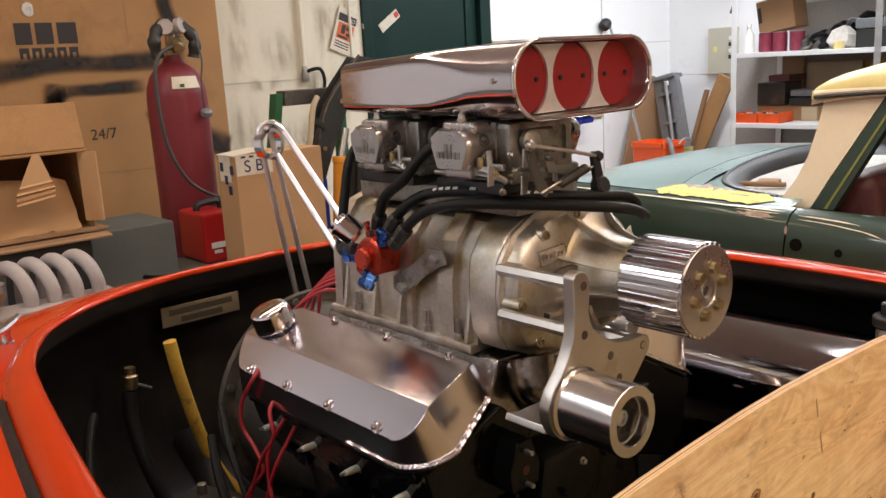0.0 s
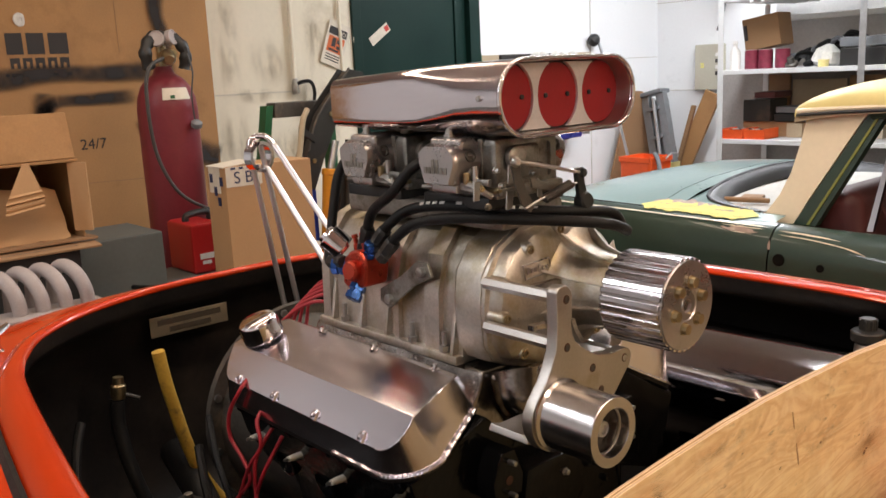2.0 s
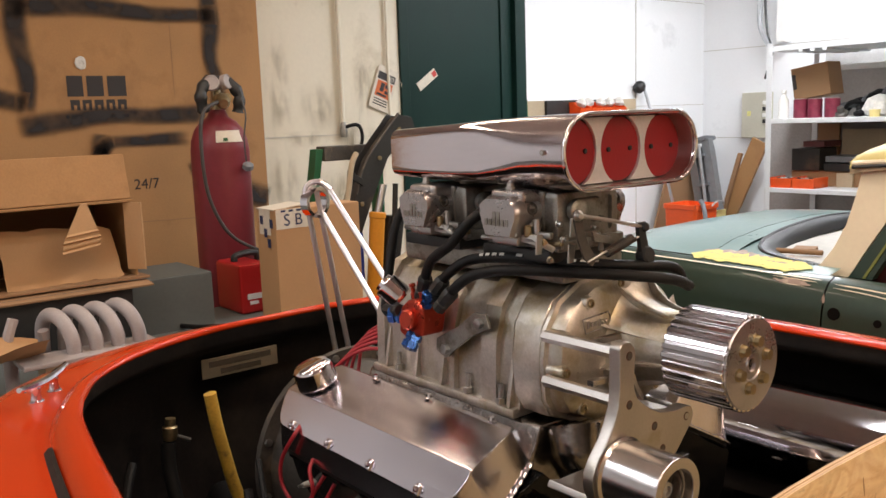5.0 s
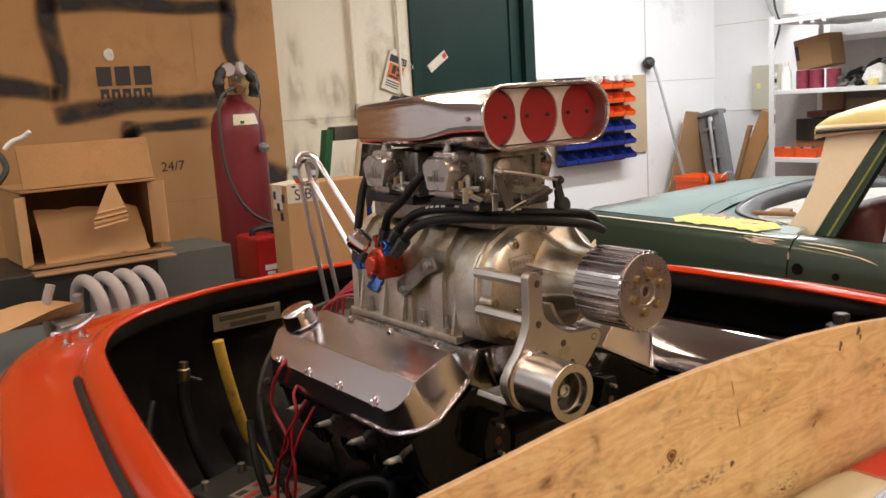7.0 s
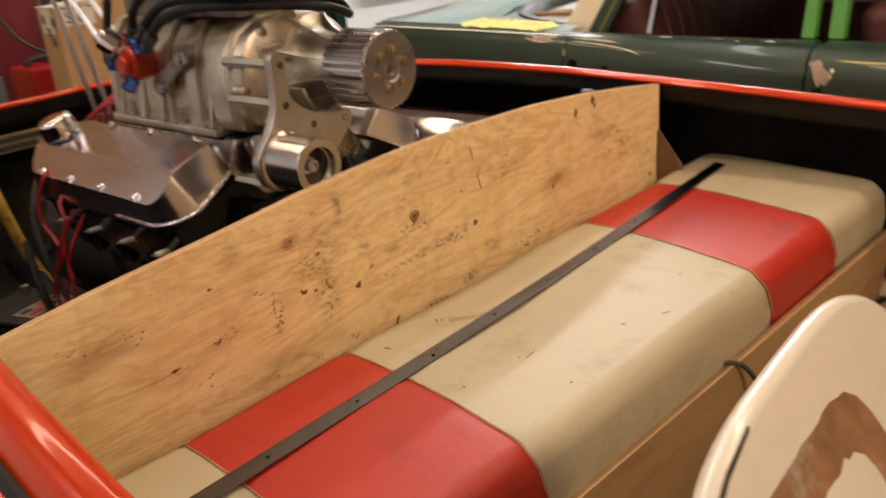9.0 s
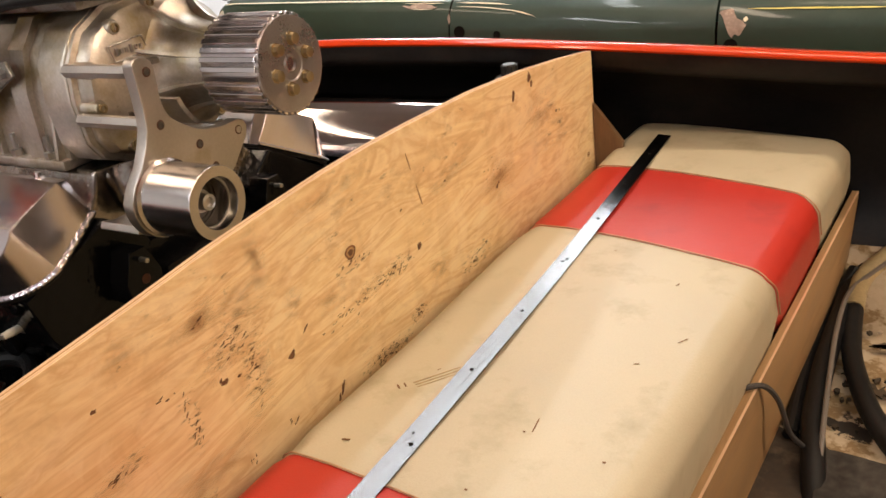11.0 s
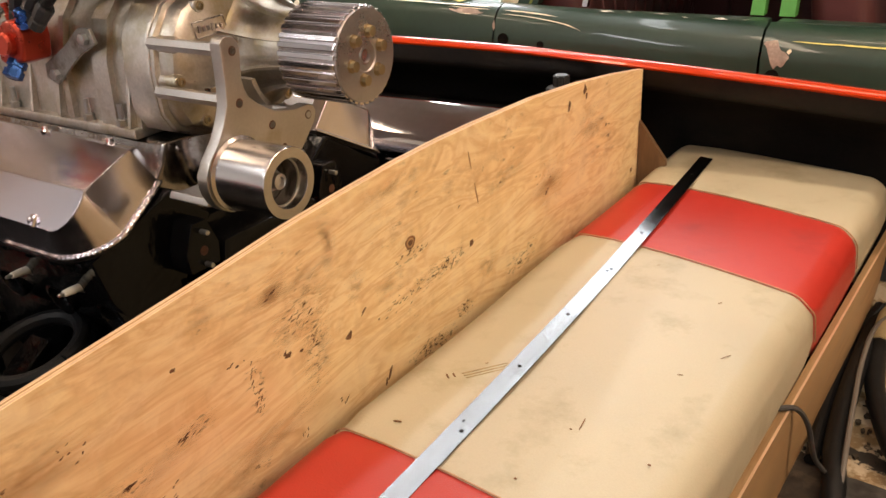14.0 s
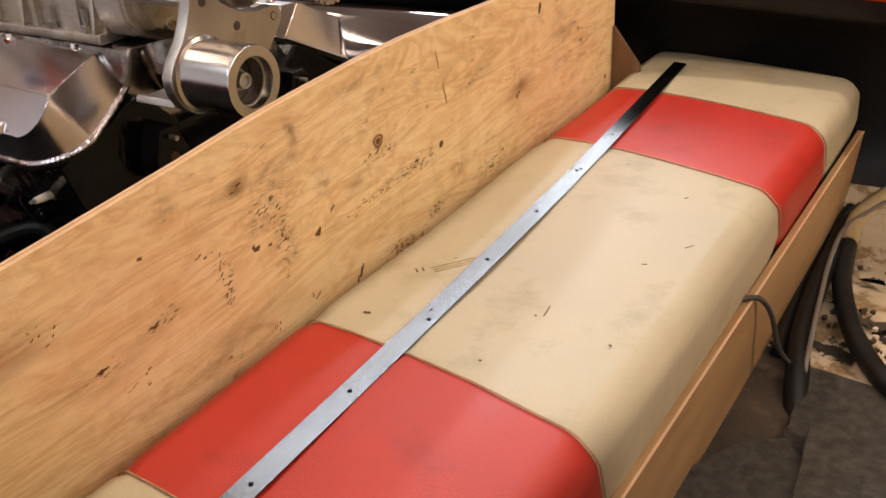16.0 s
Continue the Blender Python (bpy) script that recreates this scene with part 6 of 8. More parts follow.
part("ring", lathe([(-0.012, 0.028), (-0.012, 0.036), (0.012, 0.036), (0.012, 0.028), (-0.012, 0.028)], (PX + 0.002, 1.09, 1.355), (1, 0.2, 0), 28, False), chrome, pyl)
part("foot", box(PX - 0.06, PX + 0.1, 1.08, 1.24, 0.44, 0.60, 0.01), black_paint, pyl)

single("bilge_hose", sweep([(-1.756, 0.838, 0.925), (-1.756, 0.848, 0.85), (-1.755, 0.864, 0.765), (-1.752, 0.882, 0.68), (-1.745, 0.91, 0.59), (-1.72, 0.948, 0.515), (-1.67, 0.985, 0.465)], 0.0150, 14), yellow_hose, "stiff yellow hose running down into the bilge", "hose")
single("bilge_hose", sweep([(-1.75, 0.73, 0.84), (-1.75, 0.726, 0.78), (-1.73, 0.735, 0.68), (-1.69, 0.76, 0.57), (-1.62, 0.80, 0.48), (-1.5, 0.82, 0.455)], 0.016, 12), rubber, "thick black rubber hose in the bilge", "hose")
single("bilge_hose", sweep([(-1.80, 0.66, 0.79), (-1.76, 0.63, 0.74), (-1.70, 0.60, 0.66), (-1.6, 0.56, 0.58), (-1.45, 0.53, 0.53)], 0.011, 10), rubber, "thin black hose along the hull side", "hose")
single("bilge_hose", sweep([(-1.88, 0.90, 0.62), (-1.72, 0.88, 0.58), (-1.58, 0.86, 0.53), (-1.50, 0.87, 0.495), (-1.44, 0.90, 0.465)], 0.036, 14), rubber, "fat black exhaust hose behind the engine", "hose")
tap = thing("hose_tap", (-1.75, 0.735, 0.84), "tarnished brass tap on the black hull side", "tap")
part("tap_body", lathe([(0, 0.014), (0.012, 0.017), (0.03, 0.017), (0.034, 0.012), (0.05, 0.012)], (-1.75, 0.733, 0.842), (0, 0.1, 1), 12), gold_zinc, tap)
part("tap_handle", rod((-1.75, 0.745, 0.85), (-1.735, 0.775, 0.835), 0.005), black_plastic, tap)
bell = thing("bellhousing", (-1.42, 1.12, 0.46), "dark dirty bellhousing behind the engine", "bellhousing")
part("housing", lathe([(0, 0.17), (0.03, 0.215), (0.042, 0.225), (0.044, 0.25), (0.062, 0.25), (0.065, 0.222), (0.12, 0.21), (0.28, 0.18)], (-1.618, 1.10, 0.77), (1, 0, 0), 44), worn_steel, bell, "oily dark housing")
for k in range(12):
    a = radians(30 * k + 10)
    part("housing_bolt", lathe([(0, 0.009), (0.008, 0.009), (0.009, 0.006)], (-1.557, 1.10 + 0.237 * math.cos(a), 0.77 + 0.237 * math.sin(a)), (1, 0, 0), 6), steel, bell)
for k, (y, z) in enumerate(((0.83, 0.62), (0.80, 0.56))):
    single("wiring_loom", sweep([(-1.55, y + 0.02, z + 0.2), (-1.46, y - 0.01, z + 0.12), (-1.35, y - 0.02, z + 0.02), (-1.22, y - 0.02, z - 0.04), (-1.0, y, z - 0.07)], 0.007 + 0.003 * k, 8), rubber, "black wiring loom beside the engine", "wiring")
for x in (-1.22, -0.95):
    single("engine_mount", prism([(0.72, 0.445), (0.98, 0.445), (0.98, 0.62), (0.93, 0.64), (0.72, 0.50)], "x", x - 0.03, x + 0.03, 0.006), black_paint, "black steel engine mount bracket", "bracket")
bat = thing("battery", (-1.46, 0.78, 0.44), "black battery with a printed white and red label", "battery")
BM = Matrix.Translation((-1.46, 0.78, 0.44)) @ pose(0, 0, 0, 0, 0, 20)


def battery_piece(name, b, mat, label=""):
    bmesh.ops.transform(b, matrix=BM, verts=b.verts)
    return part(name, b, mat, bat, label)


battery_piece("case", box(-0.15, 0.15, -0.09, 0.09, 0, 0.17, 0.008), black_plastic)
battery_piece("lid", box(-0.152, 0.152, -0.092, 0.092, 0.171, 0.185, 0.006), black_plastic)
battery_piece("label", box(-0.03, 0.13, -0.06, 0.07, 0.1852, 0.1862), label_dull, "dull grey label")
for k in range(10):
    x, y = -0.02 + 0.028 * (k % 5), -0.05 + 0.055 * (k // 5)
    battery_piece("label_bar", box(x, x + 0.018, y, y + 0.03 + 0.01 * (k % 2), 0.1863, 0.1868), ink_red if k % 2 else ink_black)
for y in (-0.06, 0.06):
    battery_piece("terminal", lathe([(0, 0.012), (0.02, 0.010), (0.021, 0.006)], (-0.11, y, 0.185), (0, 0, 1), 12), steel)
single("hose_coupling", sweep([(-1.0 + 0.075 * math.cos(a), 0.80 + 0.075 * math.sin(a), 0.74 + 0.02 * math.sin(a)) for a in np.linspace(0, 6.28, 20)], 0.014, 10, 2), rubber, "black rubber exhaust coupling ring", "coupling")

# ---- cardboard wall and things beside it ----
def spray_band(pts, width, x):
    """A flat band along a curve of (y, z), its width wandering."""
    path = smooth_path([(0, y, z) for y, z in pts], 6)
    bm = bmesh.new()
    uv = bm.loops.layers.uv.new("band")
    rows = []
    for i, p in enumerate(path):
        d = (path[min(i + 1, len(path) - 1)] - path[max(i - 1, 0)]).normalized()
        s = Vector((0, -d.z, d.y)) * width * (0.52 + 0.07 * math.sin(i * 0.31))
        rows.append([bm.verts.new((x, (p + s).y, (p + s).z)), bm.verts.new((x, (p - s).y, (p - s).z))])
    for i, (a, b) in enumerate(zip(rows, rows[1:])):
        f = bm.faces.new((a[0], a[1], b[1], b[0]))
        for lp, q in zip(f.loops, ((i, 0), (i, 1), (i + 1, 1), (i + 1, 0))):
            lp[uv].uv = (q[0] / (len(rows) - 1), q[1])
    return bm


CX = -4.335
sheet_ob = thing("cardboard_sheet", (CX, 1.3, 0.0), "large brown cardboard masking sheet with black overspray lines", "cardboard")
part("panel", box(CX - 0.012, CX, -0.9, 2.365, 0.0, 2.72, 0.002), cardboard, sheet_ob)
part("panel", box(CX, CX + 0.008, 1.435, 2.08, 0.6, 1.475, 0.002, turn=(0.8, 0, 0)), cardboard, sheet_ob)
part("fold", box(CX + 0.008, CX + 0.0095, 1.44, 2.05, 1.054, 1.058, turn=(-1.5, 0, 0)), cardboard_dark, sheet_ob)
part("fold", box(CX, CX + 0.0012, 1.86, 1.863, 1.70, 2.12), cardboard_dark, sheet_ob)
for w, pts in ((0.11, ((1.06, 2.10), (1.4, 2.13), (1.8, 2.11), (2.12, 2.12))), (0.12, ((1.13, 2.28), (1.12, 2.0), (1.15, 1.8), (1.13, 1.62))), (0.12, ((2.06, 2.34), (2.085, 2.1), (2.07, 1.9), (2.10, 1.75), (2.09, 1.55))), (0.12, ((1.08, 1.56), (1.25, 1.58), (1.5, 1.605), (1.75, 1.60), (2.05, 1.61))), (0.09, ((1.42, 1.32), (1.45, 1.42), (1.52, 1.47), (1.68, 1.475), (1.94, 1.48))), (0.11, ((1.47, 1.52), (1.46, 1.42), (1.48, 1.28))), (0.13, ((0.58, 1.74), (0.8, 1.73), (1.0, 1.70), (1.14, 1.66))), (0.16, ((2.10, 1.22), (2.22, 1.17), (2.37, 1.12))), (0.10, ((1.9, 1.30), (2.05, 1.35), (2.2, 1.33)))):
    part("overspray", spray_band(pts, w, CX + 0.0105), overspray, sheet_ob, "fuzzy black overspray line")
# printed marks as plain shapes
for y0, y1, z0, z1 in ((1.326, 1.402, 1.70, 1.80), (1.42, 1.50, 1.70, 1.80), (1.52, 1.612, 1.70, 1.80)):
    part("logo_block", box(CX + 0.0002, CX + 0.0012, y0, y1, z0, z1), ink_black, sheet_ob)
for k in range(5):
    y0 = 1.336 + k * 0.057
    part("logo_block", box(CX + 0.0002, CX + 0.0012, y0, y0 + 0.044, 1.634, 1.684), ink_black, sheet_ob)
    part("logo_gap", box(CX + 0.0012, CX + 0.0015, y0 + 0.015, y0 + 0.029, 1.634, 1.658 + 0.008 * (k % 2)), cardboard, sheet_ob)
for y0, y1 in ((1.31, 1.325), (1.335, 1.39), (1.40, 1.475), (1.485, 1.615)):
    part("text_bar", box(CX + 0.0002, CX + 0.0012, y0, y1, 1.595, 1.612), ink_black, sheet_ob)
lettering("24/7", 0.075, Matrix.Translation((CX + 0.0095, 1.605, 1.228)) @ pose(0, 0, 0, 90, 0, 90), ink_black, sheet_ob)
part("torn_hole", lathe([(0, 0.034), (0.003, 0.03), (0.004, 0.012), (0.001, 0.01)], (CX + 0.001, 1.404, 1.861), (1, 0.2, 0), 9), clear_bag, sheet_ob, "torn patch with crumpled tape")

gas = thing("gas_cylinder", (-3.7, 1.80, 0), "tall maroon gas cylinder with twin-gauge regulator", "gas cylinder")
part("cylinder_body", lathe([(0, 0.12), (0.015, 0.134), (1.42, 0.134), (1.47, 0.128), (1.52, 0.110), (1.555, 0.082), (1.575, 0.05), (1.60, 0.04), (1.61, 0.036)], (-3.7, 1.80, 0), (0, 0, 1), 40), bottle_red, gas, "maroon painted steel body", 50)
part("shoulder_label", sheet([[(-3.7 + 0.1355 * math.cos(a) * (0.985 - 0.065 * k), 1.80 + 0.1355 * math.sin(a) * (0.985 - 0.065 * k), 1.462 + 0.026 * k) for a in np.linspace(-0.55, 0.45, 10)] for k in (0, 1, 2)]), paper, gas, "white shoulder label")
part("label_mark", sheet([[(-3.7 + 0.1362 * math.cos(a), 1.80 + 0.134 * math.sin(a), z) for a in np.linspace(-0.3, -0.15, 4)] for z in (1.468, 1.482)]), green_steel, gas)
reg = part("regulator", joined(rod((-3.7, 1.80, 1.61), (-3.7, 1.80, 1.70), 0.022, seg=14), rod((-3.7, 1.80, 1.66), (-3.58, 1.80, 1.66), 0.02, seg=14), lathe([(0, 0.03), (0.05, 0.032), (0.07, 0.02)], (-3.60, 1.78, 1.655), (0.6, -0.2, -0.2), 14)), gold_zinc, gas, "brass regulator")
for y, z in ((1.752, 1.725), (1.802, 1.73)):
    part("gauge", lathe([(0, 0.02), (0.004, 0.034), (0.028, 0.034), (0.03, 0.03), (0.026, 0.028)], (-3.625, y, z), (0.8, 0.5 if y > 1.78 else -0.5, 0.15), 24), header_coat, reg, "round pressure gauge")
part("rubber_guard", sweep([(-3.63, 1.705, 1.60), (-3.62, 1.69, 1.67), (-3.635, 1.725, 1.728), (-3.66, 1.775, 1.738), (-3.635, 1.835, 1.73), (-3.62, 1.875, 1.67), (-3.63, 1.868, 1.595)], 0.027, 10, 5, wobble=0.14), black_plastic, gas, "black rubber guard")
part("gas_hose", sweep([(-3.56, 1.77, 1.65), (-3.53, 1.66, 1.60), (-3.53, 1.635, 1.45), (-3.54, 1.66, 1.22), (-3.53, 1.74, 1.05), (-3.5, 1.86, 0.965), (-3.5, 1.90, 0.955)], 0.0085, 8, 6), grey_cord, gas, "grey gas hose")
part("ground_cord", sweep([(-3.57, 1.86, 1.66), (-3.545, 1.865, 1.58), (-3.545, 1.85, 1.48), (-3.55, 1.855, 1.37)], 0.004, 6, 5), grey_cord, gas)
part("hanging_knob", lathe([(0, 0.012), (0.01, 0.026), (0.03, 0.026), (0.04, 0.012)], (-3.555, 1.86, 1.33), (0.5, 0, 1), 8), grey_box, gas)

weld = thing("welding_machine", (-3.42, 1.8, 0.72), "red welding machine with a black control front", "welder")
part("case", box(-3.55, -3.30, 1.665, 1.81, 0.72, 0.94, 0.018), welder_red, weld)
part("front_panel", box(-3.53, -3.295, 1.81, 1.92, 0.72, 0.915, 0.016), black_plastic, weld)
part("logo_bar", box(-3.3005, -3.2985, 1.695, 1.765, 0.785, 0.81), white_plastic, weld)
part("logo_bar", box(-3.3005, -3.2985, 1.705, 1.745, 0.762, 0.777), white_plastic, weld)
part("handle", sweep([(-3.42, 1.70, 0.94), (-3.42, 1.71, 0.965), (-3.42, 1.80, 0.97), (-3.42, 1.815, 0.935)], 0.016, 8, 4), black_plastic, weld)
part("cable", sweep([(-3.29, 1.86, 0.80), (-3.2, 1.78, 0.735), (-3.1, 1.60, 0.735), (-3.15, 1.42, 0.74), (-3.3, 1.36, 0.735)], 0.010, 8, 5), rubber, weld, "black welding cable")
cart = thing("welder_cart", (-3.28, 1.6, 0), "grey steel cart under the welder", "cart")
part("shelf", box(-3.56, -3.0, 1.2, 2.02, 0.69, 0.72, 0.004), bench_grey, cart)
for x in (-3.52, -3.05):
    for y in (1.25, 1.97):
        part("leg", box(x - 0.02, x + 0.02, y - 0.02, y + 0.02, 0, 0.69), bench_grey, cart)

bench_t = thing("work_bench", (-3.0, 0.5, 0), "grey steel workbench piled with parts", "workbench")
part("top", box(-3.75, -2.35, -0.6, 1.16, 0.74, 0.78, 0.006), bench_grey, bench_t)
part("side_panel", box(-3.6, -3.25, 1.17, 1.52, 0.3, 0.945, 0.01), bench_grey, bench_t, "grey upright side panel")
for x in (-3.65, -2.45):
    for y in (-0.5, 1.06):
        part("leg", box(x - 0.03, x + 0.03, y - 0.03, y + 0.03, 0, 0.74), bench_grey, bench_t)
single("parts_crate", box(-3.62, -3.05, 0.25, 1.12, 0.78, 0.975, 0.006), black_plastic, "low black crate under the cardboard box", "crate")

carton = thing("open_cardboard_box", (-3.3, 0.94, 0.975), "open torn cardboard box lying on its side with paper inside", "box")
part("bottom", box(-3.56, -3.08, 0.66, 1.20, 0.976, 0.986, 0.002, turn=(0, -2, 0)), cardboard_dark, carton)
part("rear_wall", box(-3.56, -3.55, 0.66, 1.18, 0.98, 1.27), cardboard_dark, carton)
part("side_wall", box(-3.55, -3.12, 0.655, 0.663, 0.98, 1.27, 0.002), cardboard, carton)
part("side_wall", box(-3.55, -3.12, 1.162, 1.17, 0.98, 1.27, 0.002), cardboard, carton)
part("side_flap", box(-3.13, -3.055, 1.155, 1.163, 1.02, 1.27, 0.002, turn=(0, 0, 38)), cardboard_light, carton, "bent side flap")
part("side_flap", box(-3.13, -3.05, 0.645, 0.653, 1.0, 1.26, 0.002, turn=(0, 0, -35)), cardboard_light, carton)
part("top_wall", box(-3.56, -3.10, 0.655, 1.17, 1.272, 1.282, 0.002), cardboard, carton)
part("top_flap", box(-3.13, -3.122, 0.668, 1.16, 1.282, 1.45, 0.003, turn=(0, -14, 0)), cardboard, carton, "raised top flap")
part("front_flap", box(-3.10, -3.02, 0.655, 1.19, 0.967, 0.975, 0.002, turn=(0, 6, 0)), cardboard_dark, carton)
random.seed(11)
pk = sheet([[(-3.14 - 0.10 * v + random.uniform(-0.012, 0.012), 0.72 + 0.40 * u, 0.99 + 0.21 * v + random.uniform(-0.01, 0.01) - 0.03 * u * v) for u in np.linspace(0, 1, 9)] for v in np.linspace(0, 1, 6)])
part("packing_paper", pk, cardboard_light, carton, "crumpled brown packing paper", 80)
fan = []
for k in range(25):
    s = k / 24
    mid, half = 0.985 - 0.03 * s, 0.010 + 0.055 * min(1, s * 1.25)
    ridge = 0.006 * math.sin(s * 58) * (s > 0.66)
    fan.append([(-3.085 + 0.035 * s + ridge, mid - half + 2 * half * u, 1.283 - 0.17 * s + 0.02 * u * s) for u in np.linspace(0, 1, 5)])
part("torn_strip", sheet(fan), cardboard_light, carton, "torn hanging cardboard strip", 30)
single("foam_tube", sweep([(-3.13, 0.63, 1.44), (-3.12, 0.655, 1.465), (-3.10, 0.69, 1.48), (-3.08, 0.715, 1.50)], 0.009, 8, 4), white_plastic, "bent white plastic strip beside the box", "strip")
single("cable_coil", sweep([(-3.2, 0.45, 1.2), (-3.18, 0.55, 1.38), (-3.15, 0.60, 1.43), (-3.1, 0.62, 1.36), (-3.1, 0.52, 1.28), (-3.14, 0.42, 1.35)], 0.012, 8, 5), black_plastic, "dark bundle of cable beside the box", "cable")
single("cardboard_scrap", sheet([[(-2.62 + 0.15 * u, 0.40 + 0.28 * v, 0.925 + 0.03 * math.sin(5 * u + 3 * v)) for v in np.linspace(0, 1, 7)] for u in np.linspace(0, 1, 5)]), cardboard_light, "torn light cardboard scrap on the bench", "cardboard", sharp=80)

hdr = thing("exhaust_headers", (-2.6, 0.85, 0.78), "pair of grey coated four-tube exhaust headers", "exhaust header")
for k in range(4):
    y = 0.756 + 0.065 * k
    part("primary_tube", sweep([(-2.525, y, 0.885), (-2.53, y - 0.002, 0.93), (-2.555, y - 0.012, 0.972), (-2.60, y - 0.026, 0.995), (-2.66, y - 0.035, 0.985), (-2.70, y - 0.04, 0.945), (-2.715, y - 0.04, 0.88), (-2.72, y - 0.04, 0.80)], 0.0215, 14, 6), header_coat, hdr, "bent header tube")
part("flange", box(-2.59, -2.46, 0.60, 1.0, 0.875, 0.89, 0.004), header_coat, hdr)
for k in range(2):
    part("support_block", box(-2.57, -2.48, 0.66 + 0.24 * k, 0.74 + 0.24 * k, 0.78, 0.875, 0.004), board_tan, hdr, "wooden block")
part("flange_ring", sweep([(-2.62, 0.62, 1.0), (-2.62, 0.60, 0.93), (-2.63, 0.64, 0.88), (-2.64, 0.70, 0.90), (-2.63, 0.70, 0.95)], 0.016, 8, 5), header_coat, hdr)
part("collector_stub", rod((-2.62, 0.60, 0.785), (-2.62, 0.60, 0.90), 0.02), header_coat, hdr)

sb = thing("cardboard_carton", (-3.0, 1.87, 0.72), "tall taped cardboard carton with dark blue print", "box")
part("carton_body", prism([(-2.93, 1.655), (-2.93, 2.05), (-3.09, 2.04), (-3.09, 1.655)], "z", 0.72, 1.205, 0.006), cardboard_light, sb)
part("carton_flap", box(-3.075, -2.935, 1.65, 1.80, 1.207, 1.212, 0.001, turn=(5, 0, 0)), paper, sb, "printed tape flap")
part("tape", box(-2.9295, -2.9275, 1.658, 1.815, 1.125, 1.203), paper, sb, "pale printed tape")
part("tape", box(-3.06, -2.97, 1.6525, 1.6545, 1.10, 1.20), paper, sb, "pale printed tape")
lettering("S B", 0.066, Matrix.Translation((-2.9272, 1.69, 1.138)) @ pose(0, 0, 0, 90, 0, 90), ink_blue, sb, name="print")
for k, (x, z) in enumerate(((-3.04, 1.14), (-3.01, 1.09), (-2.985, 1.05), (-2.96, 1.13))):
    part("print_bar", box(x - 0.012, x + 0.012, 1.6512, 1.6525, z, z + 0.035), ink_blue, sb)
for k in range(4):
    part("print_bar", box(-2.9275, -2.927, 1.68 + 0.035 * k, 1.70 + 0.035 * k, 1.192, 1.2), ink_blue, sb)

hoist = thing("engine_hoist", (-3.3, 2.3, 0), "black folding engine hoist with an orange hydraulic ram", "engine hoist")
def slab(name, pts, x0, x1, mat, label=""):
    return part(name, prism(pts, "x", x0, x1, 0.003), mat, hoist, label)


MAST = [(2.518, 1.563), (2.60, 1.545), (2.62, 1.49), (2.452, 1.36), (2.34, 1.144), (2.255, 0.953), (2.13, 0.60), (2.05, 0.0), (1.95, 0.0), (2.04, 0.60), (2.175, 1.0), (2.259, 1.198), (2.323, 1.353)]
slab("mast_plate", MAST, -3.275, -3.268, hoist_black, "black steel mast plate")
slab("mast_plate", MAST, -3.365, -3.358, hoist_black, "black steel mast plate")
part("mast_web", rings([[(x, y, z) for x in (-3.36, -3.27)] + [(x, y + 0.008, z - 0.004) for x in (-3.27, -3.36)] for y, z in ((2.0, 0.02), (2.09, 0.60), (2.205, 1.0), (2.29, 1.198), (2.36, 1.353), (2.54, 1.55))]), worn_steel, hoist, "worn steel mast web")
part("flange_edge", sweep([(-3.268, 2.262, 1.20), (-3.268, 2.326, 1.356), (-3.268, 2.52, 1.565)], 0.006, 6, 4), worn_steel, hoist, "worn bright edge")
slab("cross_link", [(2.217, 1.315), (2.292, 1.27), (2.292, 1.235), (2.212, 1.282)], -3.268, -3.25, hoist_black)
part("ram_body", rod((-3.2, 2.285, 0.70), (-3.2, 2.327, 1.10), 0.036, seg=18, bev=0.004), ram_orange, hoist, "orange hydraulic ram")
part("ram_collar", rod((-3.2, 2.325, 1.085), (-3.2, 2.329, 1.115), 0.04, seg=18, bev=0.004), ram_orange, hoist)
part("ram_rod", rod((-3.2, 2.327, 1.10), (-3.2, 2.367, 1.24), 0.017), steel, hoist)
part("boom_post", prism([(2.395, 1.09), (2.485, 1.08), (2.40, 0.60), (2.31, 0.60)], "x", -3.30, -3.2, 0.004), hoist_black, hoist, "black inner post")
part("base_leg", box(-3.5, -2.7, 1.95, 2.03, 0.0, 0.07, 0.005), hoist_black, hoist)
for y, z in ((2.288, 1.152), (2.225, 1.006), (2.40, 1.36), (2.52, 1.49)):
    part("pin", lathe([(0, 0.011), (0.006, 0.011), (0.007, 0.006)], (-3.268, y, z), (1, 0, 0), 10), gold_zinc, hoist)
part("hook_strap", sweep([(-3.25, 2.26, 1.39), (-3.24, 2.225, 1.34), (-3.24, 2.20, 1.22), (-3.24, 2.175, 1.12), (-3.24, 2.16, 1.0)], 0.013, 8, 5), board_tan, hoist, "dirty tan strap")
part("jack_handle", rod((-3.19, 2.39, 0.75), (-3.19, 2.43, 1.24), 0.013), hoist_black, hoist)
single("blue_cloth", sheet([[(-3.24 + 0.01 * math.sin(9 * u), 2.205 + 0.06 * u, 0.80 + 0.24 * v - 0.02 * u) for u in np.linspace(0, 1, 6)] for v in np.linspace(0, 1, 6)]), bin_blue, "dark blue rag hung on the hoist", "rag")
rack = thing("steel_stand", (-3.5, 2.15, 0), "green steel stand with a dark grey crossbar", "stand")
part("upright", rings([[(x, y, z) for x, y in ((-3.50, y0), (-3.44, y0), (-3.44, y0 + 0.036), (-3.50, y0 + 0.036))] for y0, z in ((1.90, 0), (2.134, 1.245), (2.163, 1.41))]), green_steel, rack)
